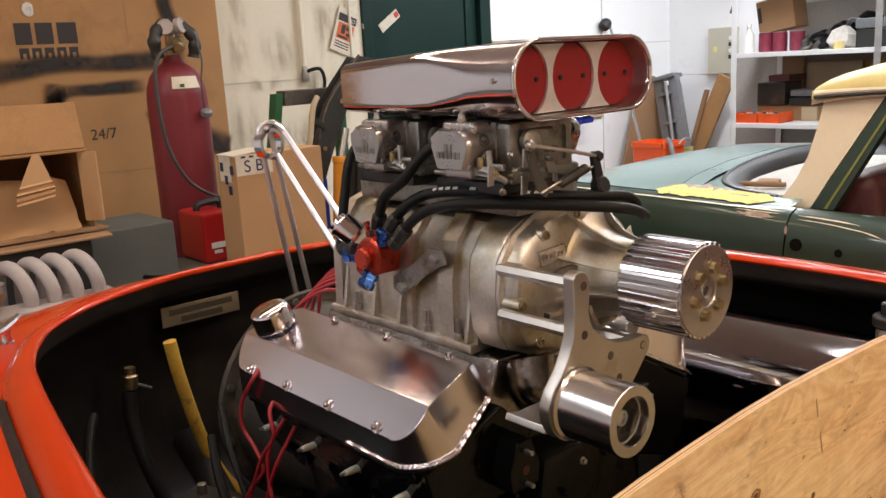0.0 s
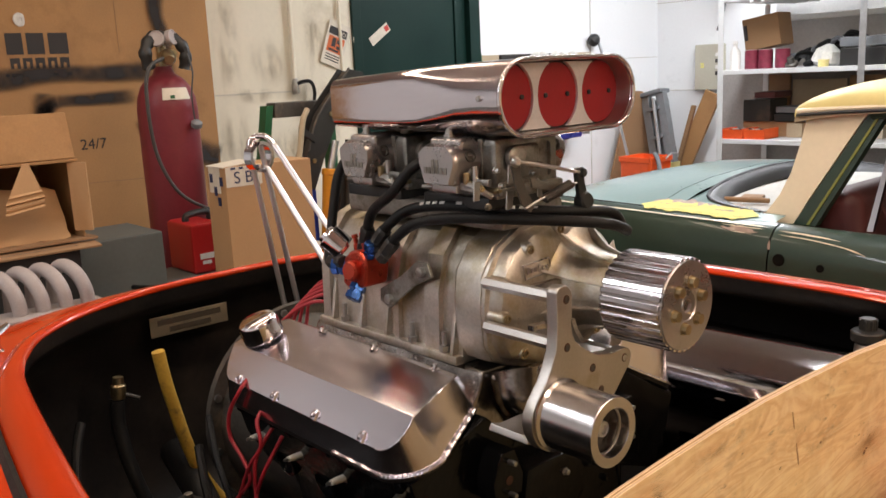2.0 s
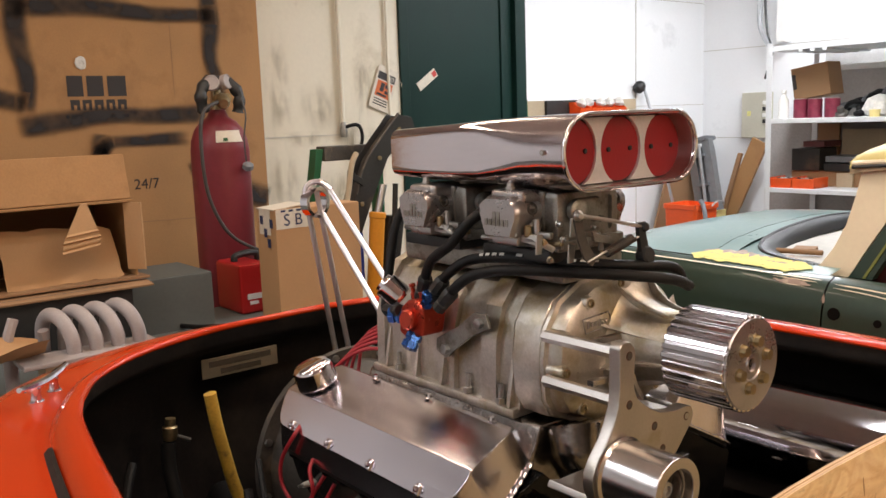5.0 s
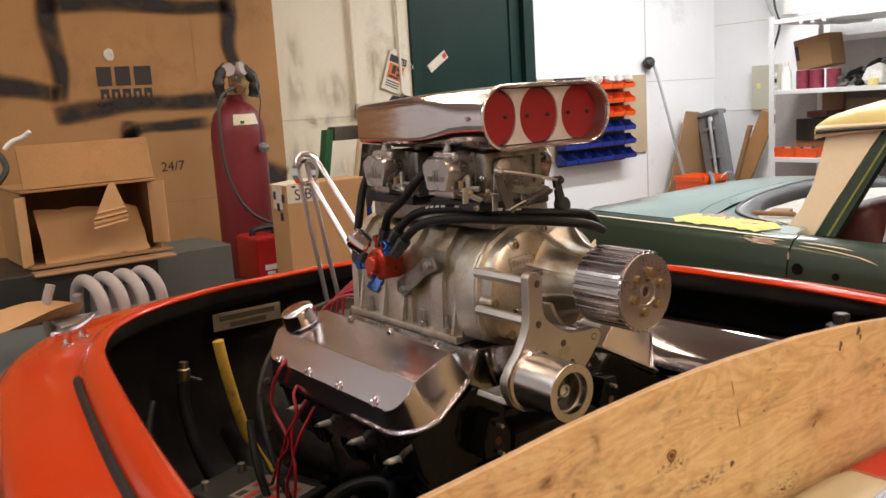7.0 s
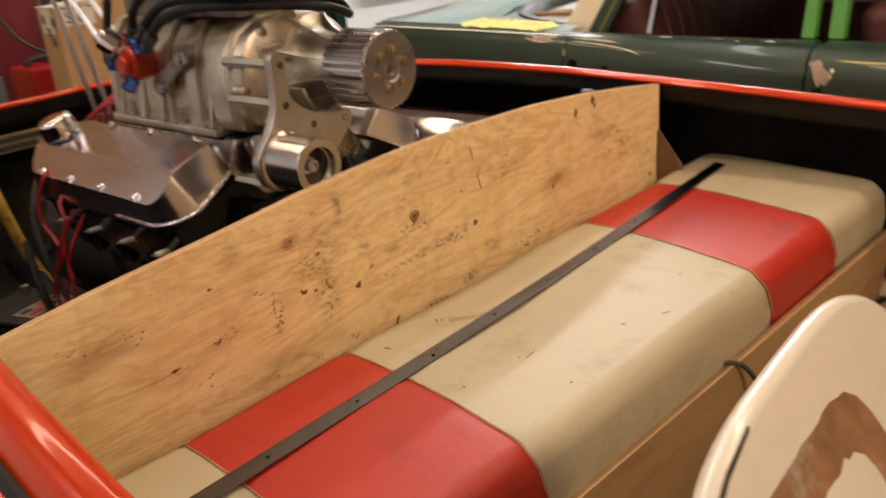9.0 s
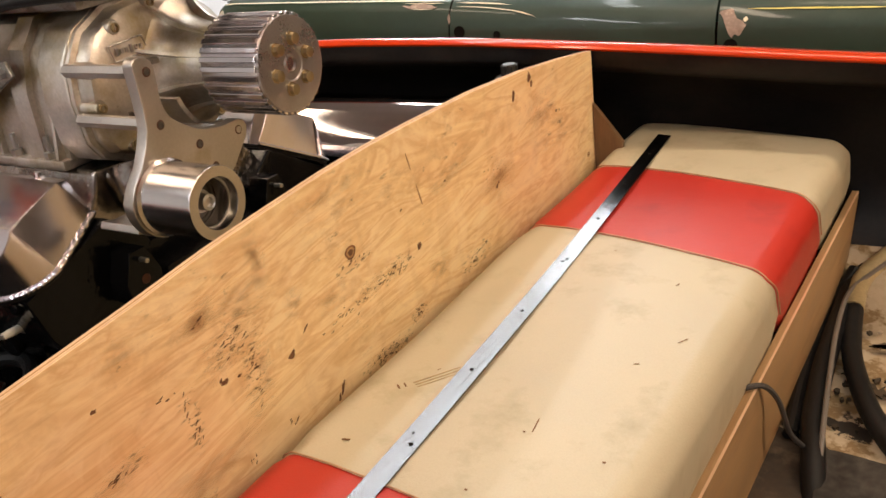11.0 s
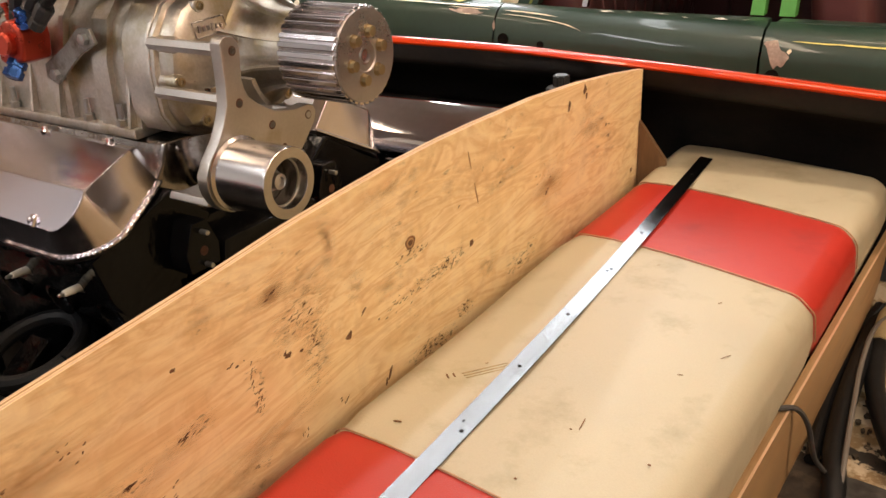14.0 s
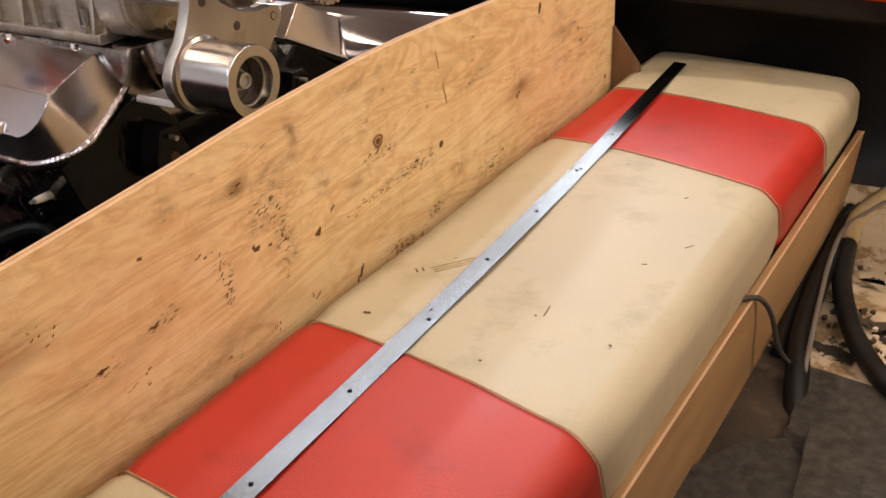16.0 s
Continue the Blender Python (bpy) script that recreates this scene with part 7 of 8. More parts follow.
part("crossbar", box(-3.51, -3.43, 2.20, 2.50, 1.352, 1.422, 0.006), worn_steel, rack)
part("upright", box(-3.50, -3.44, 2.50, 2.54, 0, 1.42, 0.004), green_steel, rack)

pipe = thing("wall_pipe", (-4.37, 2.91, 1.5), "cream painted conduit with a shut-off valve", "pipe")
part("pipe", rod((-4.375, 2.915, 1.52), (-4.375, 2.915, CEIL), 0.014, seg=12), wall_cream, pipe)
part("valve", lathe([(0, 0.02), (0.03, 0.024), (0.06, 0.02), (0.09, 0.014)], (-4.372, 2.915, 1.44), (0, 0, 1), 12), carb_metal, pipe)
part("drop_hose", sweep([(-4.36, 2.92, 1.50), (-4.33, 2.99, 1.51), (-4.33, 3.02, 1.44), (-4.34, 3.0, 1.30), (-4.34, 3.03, 1.2)], 0.011, 8, 5), rubber, pipe)
single("wall_conduit", rod((-4.38, 3.27, 1.4), (-4.38, 3.27, CEIL), 0.010, seg=10), wall_cream, "thin cream conduit on the wall", "pipe")
po = thing("wall_notice", (-4.39, 3.21, 1.6), "small curled printed notice on the wall", "notice")
part("paper", box(-4.386, -4.383, 3.155, 3.31, 1.59, 1.86, 0.001, turn=(-21, 0, 0)), paper, po)
NOTE = Matrix.Translation((-4.3828, 3.2325, 1.725)) @ pose(0, 0, 0, -21, 0, 0)


def notice_piece(name, y0, y1, z0, z1, mat, label="", h=0.0008):
    b = box(0, h, y0, y1, z0, z1)
    bmesh.ops.transform(b, matrix=NOTE, verts=b.verts)
    return part(name, b, mat, po, label)


notice_piece("heading_band", -0.066, 0.066, 0.052, 0.098, ink_black, "black heading band")
lettering("NOTICE", 0.036, NOTE @ Matrix.Translation((0.0016, 0, 0.062)) @ pose(0, 0, 0, 90, 0, 90), paper, po)
notice_piece("print_block", -0.058, 0.060, -0.055, 0.044, ink_orange, "orange printed picture")
for y0, y1, z0, z1 in ((-0.03, 0.0, -0.02, 0.035), (0.005, 0.045, 0.005, 0.03), (-0.045, 0.03, -0.048, -0.034), (0.01, 0.04, -0.028, -0.008)):
    notice_piece("print_mark", y0, y1, z0, z1, ink_black, "", 0.0014)
for z in (-0.072, -0.088, -0.104):
    notice_piece("text_bar", -0.055, 0.05, z - 0.004, z + 0.003, ink_black)

for y, z, w, h in ((2.99, 1.42, 0.26, 0.40), (2.64, 1.44, 0.50, 0.12), (2.50, 1.18, 0.28, 0.55), (2.78, 1.62, 0.36, 0.34), (3.14, 1.30, 0.28, 0.55), (2.50, 1.75, 0.22, 0.70), (3.08, 1.75, 0.20, 0.50), (2.88, 1.10, 0.5, 0.35)):
    bm = bmesh.new()
    uv = bm.loops.layers.uv.new("band")
    corners = [(-0.5, -0.5), (0.5, -0.5), (0.5, 0.5), (-0.5, 0.5)]
    f = bm.faces.new([bm.verts.new((XW + 0.0045, y + a * w, z + b * h)) for a, b in corners])
    for lp, (a, b) in zip(f.loops, corners):
        lp[uv].uv = (a + 0.5, b + 0.5)
    part("grime", bm, wall_grime, wall_w, "brown grime and drip stains")

# ---- parts bins on the white wall ----
brd = thing("bin_board", (-4.38, 5.07, 1.0), "hardboard panel with a dark louvre rack", "board")
part("board", box(-4.395, -4.38, 4.47, 5.70, 1.0, 1.63, 0.002), board_tan, brd)
part("edge_strip", box(-4.394, -4.377, 4.455, 4.48, 0.99, 1.64), green_steel, brd)
part("rack", box(-4.38, -4.355, 4.655, 5.40, 0.96, 1.63, 0.003), hoist_black, brd)


def parts_bin(mat, label):
    b = thing("parts_bin", (0, 0, 0), label, "storage bin", "parts bins on the wall board")
    w, d, h, t = 0.126, 0.10, 0.085, 0.003
    part("base", box(0, d, -w / 2, w / 2, 0, t), mat, b)
    part("rear", box(0, t, -w / 2, w / 2, 0, h), mat, b)
    side = [(0, 0), (d, 0), (d + 0.012, 0.032), (d * 0.62, h * 0.72), (d * 0.5, h), (0, h)]
    part("side", prism(side, "y", -w / 2, -w / 2 + t), mat, b)
    part("side", prism(side, "y", w / 2 - t, w / 2), mat, b)
    part("lip", prism([(d - t, 0), (d, 0), (d + 0.012, 0.034), (d + 0.009, 0.034)], "y", -w / 2, w / 2), mat, b)
    return b


first_o = parts_bin(bin_orange, "orange plastic parts bin hanging on the rack")
first_b = parts_bin(bin_blue, "blue plastic parts bin hanging on the rack")
BIN_ROWS = [(1.552, 2, first_o), (1.442, 0, first_o), (1.335, 0, first_o), (1.222, 0, first_b), (1.112, 0, first_b), (1.0, 0, first_b)]
placed = set()
for z, skip, src in BIN_ROWS:
    for k in range(skip, 6):
        m = pose(-4.352, 4.687 + 0.133 * k, z - 0.025, 0, -3, 0)
        if src not in placed:
            src.matrix_basis = m
            placed.add(src)
        else:
            copy_thing(src, m)
random.seed(2)
for k in range(5):
    single("crumpled_bag", lathe([(0, 0.03), (0.02, 0.045), (0.05, 0.03), (0.065, 0.008)], (-4.30, 4.95 + 0.11 * k, 1.58), (random.uniform(-0.3, 0.3), random.uniform(-0.4, 0.4), 1), 7), clear_bag, "crumpled clear parts bag in a bin", "bag", sharp=20)

# ---- far corner: ladder, boards, floor jack, pole ----
lad = thing("step_ladder", (-4.0, 6.3, 0), "folded grey aluminium step ladder leaning in the corner", "ladder")
LM = Matrix.Translation((-3.91, 6.24, 0)) @ pose(0, 0, 0, -3, -13, 0)


def ladder_piece(name, b, mat):
    bmesh.ops.transform(b, matrix=LM, verts=b.verts)
    return part(name, b, mat, lad)


for x in (-0.075, 0.075):
    ladder_piece("rail", joined(box(x - 0.036, x + 0.036, -0.03, -0.024, 0, 1.30), box(x - 0.036, x - 0.032, -0.024, 0.03, 0, 1.30), box(x + 0.032, x + 0.036, -0.024, 0.03, 0, 1.30)), ladder_grey)
    ladder_piece("rear_leg", box(x - 0.016, x + 0.016, 0.035, 0.07, 0.02, 1.24, 0.003), grey_box)
for k in range(5):
    ladder_piece("step", box(-0.06, 0.06, -0.05, 0.03, 0.2 + 0.24 * k, 0.225 + 0.24 * k, 0.003), ladder_grey)
ladder_piece("rear_plate", box(-0.11, 0.11, 0.031, 0.036, 0.05, 1.25), ladder_grey)
ladder_piece("stay_tube", rod((-0.02, -0.06, 0.02), (0.03, -0.06, 1.26), 0.014, seg=10), galvanised)
ladder_piece("top_cap", box(-0.11, 0.11, -0.06, 0.08, 1.29, 1.325, 0.008), grey_box)
single("leaning_board", prism([(5.61, 0.0), (6.42, 0.0), (6.42, 1.2), (6.28, 1.29), (6.12, 1.305)], "x", -4.31, -4.295, 0.001), cardboard_dark, "brown hardboard sheet leaning in the corner", "board")
single("leaning_board", prism([(-4.38, 0.0), (-4.22, 0.0), (-3.66, 1.23), (-3.79, 1.29)], "y", 6.435, 6.465, 0.002), cardboard, "long flat cardboard carton leaning by the shelves", "carton")
single("leaning_plank", prism([(-4.245, 0.0), (-4.205, 0.0), (-3.86, 1.16), (-3.895, 1.165)], "y", 6.395, 6.425, 0.002), cardboard_dark, "dark timber plank leaning by the shelves", "plank")
jack = thing("orange_tub", (-3.95, 5.84, 0), "orange plastic tub with thin wire handles", "tub")
part("body", rings([[(-3.95 + x * 0.8, 5.84 + y, z) for x, y in rounded(w, l_ * 0.56, 0.05)] for z, w, l_ in ((0, 0.34, 0.46), (0.40, 0.37, 0.50), (0.76, 0.39, 0.53), (0.765, 0.42, 0.56), (0.80, 0.42, 0.56), (0.80, 0.36, 0.50), (0.70, 0.35, 0.49))]), bin_orange, jack)
part("handle", sweep([(-3.76, 5.62, 0.79), (-3.72, 5.58, 0.82), (-3.72, 5.60, 0.72), (-3.73, 5.66, 0.67), (-3.735, 5.75, 0.70)], 0.007, 8, 5), bin_orange, jack)
part("handle", sweep([(-3.735, 5.80, 0.79), (-3.71, 5.84, 0.83), (-3.71, 5.92, 0.82), (-3.735, 5.96, 0.79)], 0.006, 8, 5), galvanised, jack)
part("label", box(-3.757, -3.752, 5.90, 6.02, 0.69, 0.75), car_yellow, jack)
single("tub_hose", sweep([(-3.80, 5.75, 0.83), (-3.74, 5.70, 0.80), (-3.70, 5.67, 0.70), (-3.70, 5.66, 0.55)], 0.018, 10), grey_box, "blue grey hose hanging over the tub", "hose")
pole = thing("grease_hose", (-4.1, 5.9, 0.6), "grey flexible hose with a black end hung on the wall", "hose")
part("hose", sweep([(-4.37, 5.72, 1.73), (-4.34, 5.755, 1.70), (-4.28, 5.79, 1.45), (-4.2, 5.83, 1.08), (-4.12, 5.86, 0.74)], 0.012, 8, 6), galvanised, pole)
part("end_knob", lathe([(0, 0.02), (0.02, 0.045), (0.06, 0.05), (0.09, 0.03), (0.1, 0.01)], (-4.385, 5.70, 1.69), (0.6, 0.1, 0.5), 9), black_plastic, pole)
pnl = thing("switch_panel", (-3.85, 6.62, 1.28), "beige metal switch panel on the white wall", "electrical panel")
part("panel", box(-3.985, -3.735, 6.585, 6.648, 1.28, 1.65, 0.006), beige_panel, pnl)
part("sticker", box(-3.93, -3.90, 6.582, 6.585, 1.46, 1.50), filler_yellow, pnl)
for k in range(4):
    part("breaker", box(-3.79, -3.745, 6.575, 6.585, 1.40 + 0.05 * k, 1.43 + 0.05 * k, 0.002), white_plastic if k % 2 else black_plastic, pnl)
cnd = thing("conduit_run", (-3.7, 6.55, 2.0), "galvanised conduit and cables dropping to the shelves", "conduit")
part("conduit", sweep([(-3.79, 6.5, CEIL), (-3.785, 6.5, 2.4), (-3.76, 6.48, 2.15), (-3.65, 6.45, 1.98)], 0.022, 8, 5), galvanised, cnd)
part("duct", box(-3.64, -3.56, 6.50, 6.58, 2.03, CEIL, 0.006), white_plastic, cnd)
part("cable", sweep([(-3.74, 6.52, CEIL), (-3.74, 6.5, 2.4), (-3.70, 6.48, 2.1), (-3.62, 6.42, 1.95), (-3.68, 6.42, 1.75)], 0.010, 6, 5), black_plastic, cnd)

# ---- shelving ----
shelf = thing("shelving_unit", (-2.0, 5.85, 0), "white steel shelving unit loaded with workshop parts", "shelving")
for x, mt in ((-3.10, shelf_white), (-2.16, galvanised), (-1.2, galvanised), (-0.25, galvanised)):
    for y in (5.5, 6.12):
        part("post", joined(box(x - 0.02, x + 0.02, y - 0.004, y, 0, 1.95), box(x - 0.02, x - 0.016, y, y + 0.04, 0, 1.95)), mt, shelf)
for z in (0.25, 0.985, 1.45, 1.925):
    part("shelf_board", box(-3.10, -0.25, 5.50, 6.14, z - 0.03, z, 0.003), shelf_white, shelf)
# Added sheets; their colour replaces the shade on the wall behind.
part("shade_backing", box(-3.48, -0.27, 6.145, 6.155, 0.0, 1.42), shade_board, shelf, "added brown backing for the shade in the lower bays")
part("shade_backing", box(-3.08, -0.27, 6.205, 6.215, 1.452, 1.90), grey_board, shelf, "added grey backing for the shade in the top bay")
part("light_bar", box(-2.98, -0.4, 6.16, 6.2, 1.77, 1.81, 0.004), white_plastic, shelf, "white bar behind the top bay")
for x in (-2.9, -2.82, -2.74, -2.0, -1.9, -1.8):
    part("top_slat", box(x, x + 0.03, 5.50, 6.1, 1.88, 1.895), shelf_white, shelf)
single("spray_bottle", lathe([(0, 0.035), (0.12, 0.035), (0.15, 0.014), (0.165, 0.014), (0.168, 0.018), (0.19, 0.016)], (-3.05, 5.60, 1.45), (0, 0, 1), 16), white_plastic, "white plastic bottle on the shelf", "bottle")
for x in (-2.96, -2.86, -2.74):
    t_ = thing("paint_tin", (x, 5.66, 1.45), "magenta labelled tin on the shelf", "tin", "tins on the shelf")
    part("tin_body", lathe([(0, 0.045), (0.004, 0.047), (0.118, 0.047), (0.12, 0.048), (0.124, 0.044)], (x, 5.66, 1.45), (0, 0, 1), 18), magenta_tin, t_)
    part("lid", lathe([(0.124, 0.042), (0.128, 0.042), (0.129, 0.036)], (x, 5.66, 1.45), (0, 0, 1), 18), steel, t_)
bx2 = thing("small_carton", (-2.92, 5.78, 1.58), "brown cardboard carton tipped on top of the tins", "box")
part("carton_body", box(-3.06, -2.80, 5.72, 5.9, 1.585, 1.80, 0.004, turn=(0, -9, 0)), cardboard_dark, bx2)
part("print_bar", box(-3.055, -3.03, 5.715, 5.72, 1.64, 1.74, turn=(0, -9, 0)), ink_black, bx2)
single("clear_bag", lathe([(0, 0.06), (0.03, 0.10), (0.10, 0.08), (0.14, 0.02)], (-2.47, 5.70, 1.45), (0.2, 0, 1), 9), clear_bag, "clear bag of small parts on the shelf", "bag", sharp=20)
single("clear_bag", lathe([(0, 0.06), (0.04, 0.09), (0.12, 0.06), (0.16, 0.015)], (-2.36, 5.78, 1.45), (0.4, 0, 1), 8), clear_bag, "crumpled plastic bag on the shelf", "bag", sharp=20)
single("yellow_tub", lathe([(0, 0.03), (0.04, 0.033), (0.045, 0.034)], (-2.42, 5.56, 1.45), (0, 0, 1), 14), car_yellow, "small yellow tub on the shelf", "tub")
tbx = thing("tool_box", (-2.2, 5.72, 1.45), "dark grey plastic toolbox on the shelf", "toolbox")
part("tray", box(-2.34, -2.06, 5.6, 5.85, 1.45, 1.56, 0.01), black_plastic, tbx)
part("lid", box(-2.345, -2.055, 5.595, 5.855, 1.562, 1.625, 0.014), grey_box, tbx)
wb = thing("white_carton", (-1.87, 5.62, 1.45), "white printed carton on the shelf", "carton")
part("carton_body", box(-1.97, -1.79, 5.56, 5.72, 1.45, 1.60, 0.003), white_plastic, wb)
part("print_bar", box(-1.955, -1.87, 5.5585, 5.56, 1.54, 1.565), ink_blue, wb)
single("blue_case", box(-1.76, -1.5, 5.58, 5.85, 1.45, 1.58, 0.01), grey_box, "slate plastic case on the shelf", "case")
random.seed(21)
for k in range(9):
    x = -2.72 + 0.05 * k + random.uniform(-0.02, 0.02)
    single("hose_offcut", sweep([(x - 0.1, 5.85, 1.47 + 0.012 * k), (x, 5.78 + random.uniform(-0.05, 0.05), 1.53 + 0.016 * k), (x + 0.12, 5.86, 1.50 + 0.01 * k)], 0.016, 7, 5), rubber if k % 3 else grey_box, "dark hose offcut heaped on the shelf", "hose")
for x in (-3.02, -2.86):
    tr = thing("parts_tray", (x, 5.62, 0.985), "orange plastic tray full of fittings", "tray", "orange trays on the shelf")
    part("tray", joined(box(x - 0.075, x + 0.075, 5.53, 5.72, 0.985, 0.99), box(x - 0.075, x + 0.075, 5.53, 5.534, 0.985, 1.05, turn=(12, 0, 0)), box(x - 0.075, x - 0.071, 5.53, 5.72, 0.985, 1.055), box(x + 0.071, x + 0.075, 5.53, 5.72, 0.985, 1.055)), bin_orange, tr)
    for k in range(6):
        part("fitting", lathe([(0, 0.014), (0.02, 0.016), (0.03, 0.008)], (x - 0.05 + 0.02 * k, 5.58 + 0.02 * (k % 3), 1.03), (random.uniform(-1, 1), -0.5, 0.6), 6), steel if k % 2 else black_plastic, tr)
for x0, x1, z0, z1, mt, lab in ((-3.06, -2.86, 1.09, 1.24, hoist_black, "dark carton on the shelf"), (-2.82, -2.56, 1.15, 1.19, grey_box, "flat grey case on the shelf"), (-2.83, -2.55, 1.09, 1.14, black_plastic, "flat black case on the shelf"), (-2.74, -2.63, 0.985, 1.08, board_tan, "small tan carton on the shelf"), (-2.98, -2.83, 1.25, 1.29, seat_maroon, "dark red tin on the shelf"), (-2.56, -2.40, 0.985, 1.10, clear_bag, "translucent tub on the shelf")):
    single("stored_box", box(x0, x1, 5.74, 5.98, z0, z1, 0.004), mt, lab, "box")
single("stored_box", box(-3.07, -2.55, 5.76, 5.99, 0.985, 1.088, 0.004), cardboard_dark, "long brown carton on the shelf", "box")
random.seed(8)
pal = [white_plastic, clear_bag, cardboard_dark, car_yellow, grey_box, board_tan, paper, black_plastic]
for k in range(22):
    x = -2.35 + 0.095 * k
    for z in (0.985, 1.45, 0.25):
        w, h = random.uniform(0.03, 0.048), random.uniform(0.08, 0.26)
        if z == 1.45 and x < -1.45:
            continue
        mt = random.choice(pal)
        y = random.uniform(5.6, 5.9)
        if random.random() < 0.5:
            single("stored_carton", box(x - w, x + w, y, y + 0.18, z, z + h, 0.004), mt, "small carton standing on the shelf", "carton")
        else:
            single("stored_jar", lathe([(0, w * 0.9), (0.01, w), (h * 0.7, w), (h * 0.8, w * 0.6), (h, w * 0.55)], (x, y, z), (0, 0, 1), 14), mt, "jar standing among parts on the shelf", "jar")

for x0, x1, z1, mt in ((-3.06, -2.90, 1.40, cardboard_dark), (-2.88, -2.50, 1.36, board_tan), (-2.48, -2.05, 1.38, cardboard_dark), (-2.0, -1.4, 1.33, hoist_black)):
    single("stored_board", box(x0, x1, 6.08, 6.10, 0.985, z1, 0.002, turn=(-3, 0, 0)), mt, "flat board standing at the rear of the shelf", "board")
random.seed(51)
for k in range(14):
    x = -2.66 + 0.075 * k
    single("stored_part", lathe([(0, 0.03), (0.012, 0.042), (0.03, 0.04), (0.036, 0.024), (0.07, 0.02)], (x, random.uniform(5.6, 5.75), 1.455), (random.uniform(-0.5, 0.5), random.uniform(-0.8, 0.2), 1), 12), random.choice((hoist_black, worn_steel, steel, rubber)), "small dark metal part on the shelf", "machine part")

# ---- the green car ----
CY = 3.62
car = thing("green_car", (-0.2, CY, 0), "stripped dark green saloon car with primer patches", "car")
STATIONS = [(-2.46, 0.76, 0.955, 0.95), (-2.42, 0.80, 0.975, 0.985), (-2.3, 0.835, 0.985, 1.02), (-2.1, 0.855, 0.985, 1.05), (-1.8, 0.865, 0.982, 1.065), (-1.42, 0.87, 0.975, 1.06), (-1.2, 0.872, 0.97, 1.05), (-0.4, 0.875, 0.955, 1.0), (0.6, 0.87, 0.94, 0.98), (1.4, 0.855, 0.93, 1.02), (2.2, 0.80, 0.90, 0.97), (2.4, 0.72, 0.82, 0.84)]


def station(x):
    xs = [s[0] for s in STATIONS]
    return [float(np.interp(x, xs, [s[k] for s in STATIONS])) for k in (1, 2, 3)]


def flank(x):
    """The outer side of the body at x, from sill to shoulder: distance from the middle, height."""
    w, zb, zt = station(x)
    return [(w * 0.90, 0.26), (w * 0.985, 0.40), (w, 0.60), (w * 1.002, 0.76), (w * 0.994, 0.86), (w * 0.975, zb - 0.045), (w * 0.945, zb - 0.015), (w * 0.90, zb)]


def top(x):
    w, zb, zt = station(x)
    return [(w * 0.90, zb), (w * 0.82, zb + 0.012), (w * 0.66, zb + (zt - zb) * 0.55), (w * 0.4, zb + (zt - zb) * 0.86), (0.0, zt)]


def span(x0, x1, n=10):
    return [x0 + (x1 - x0) * k / n for k in range(n + 1)]


for x0, x1, nm, lab in ((-2.46, -1.284, "rear_quarter", "dark green rear quarter panel"), (-1.278, -0.395, "rear_door", "dark green rear door with paint scratches"), (-0.388, 0.62, "front_door", "dark green front door"), (0.626, 2.4, "front_wing", "dark green front wing")):
    for s in (-1, 1):
        pn = part(nm, sheet([[(x, CY + s * y, z) for y, z in flank(x)] + [(x, CY + s * (flank(x)[-1][0] - 0.03), flank(x)[-1][1] - 0.004)] for x in span(x0, x1, 14)]), car_green, car, lab, 40)
        if nm.endswith("door"):
            part("window_sill", box(x0 + 0.01, x1 - 0.01, CY + s * 0.70, CY + s * 0.76, 0.86, 0.953, 0.004), car_green, pn)
            part("door_card", box(x0 + 0.02, x1 - 0.02, CY + s * 0.66, CY + s * 0.70, 0.3, 0.90), seat_maroon, pn)
part("tail_panel", rings([[(x, CY + s * y, z) for s, y, z in [(-1, y, z) for y, z in flank(-2.46)] + [(1, y, z) for y, z in reversed(flank(-2.46))]] for x in (-2.47, -2.455)]), car_green, car)
part("boot_lid", sheet([[(x, CY - y, z) for y, z in top(x)] + [(x, CY + y, z) for y, z in reversed(top(x)[:-1])] for x in span(-2.455, -1.80, 10)]), car_teal, car, "faded teal boot lid", 50)
part("scuttle", sheet([[(x, CY - y, z) for y, z in top(x)] + [(x, CY + y, z) for y, z in reversed(top(x)[:-1])] for x in span(-1.797, -1.715, 3)]), car_teal, car, "teal panel below the rear window", 50)
SEALP = [(-1.40, -0.70, 0.985), (-1.46, -0.695, 0.992), (-1.55, -0.685, 1.0), (-1.64, -0.64, 1.015), (-1.70, -0.50, 1.032), (-1.72, -0.3, 1.053), (-1.725, 0.0, 1.066)]


def opening(x):
    """Half width and height of the rear window's edge at x."""
    xs = [-q[0] for q in SEALP]
    return float(np.interp(-x, xs, [-q[1] for q in SEALP])), float(np.interp(-x, xs, [q[2] for q in SEALP]))


for s in (-1, 1):
    part("window_shoulder", sheet([[(x, CY + s * y, z) for y, z in (*top(x)[:2], ((top(x)[1][0] + opening(x)[0]) / 2, (top(x)[1][1] + opening(x)[1]) / 2 + 0.002), opening(x))] for x in (-1.722, -1.719, -1.712, -1.70, -1.67, -1.64, -1.60, -1.55, -1.46, -1.40, -1.30)]), car_teal, car, "teal shoulder beside the rear window", 50)
part("bonnet", sheet([[(x, CY - y, z) for y, z in top(x)] + [(x, CY + y, z) for y, z in reversed(top(x)[:-1])] for x in span(0.75, 2.4, 10)]), car_green, car, "", 50)
part("floor_pan", box(-2.4, 2.3, CY - 0.72, CY + 0.72, 0.24, 0.32), black_matt, car)
part("bulkhead", box(-1.40, -1.36, CY - 0.72, CY + 0.72, 0.3, 0.95), black_matt, car)
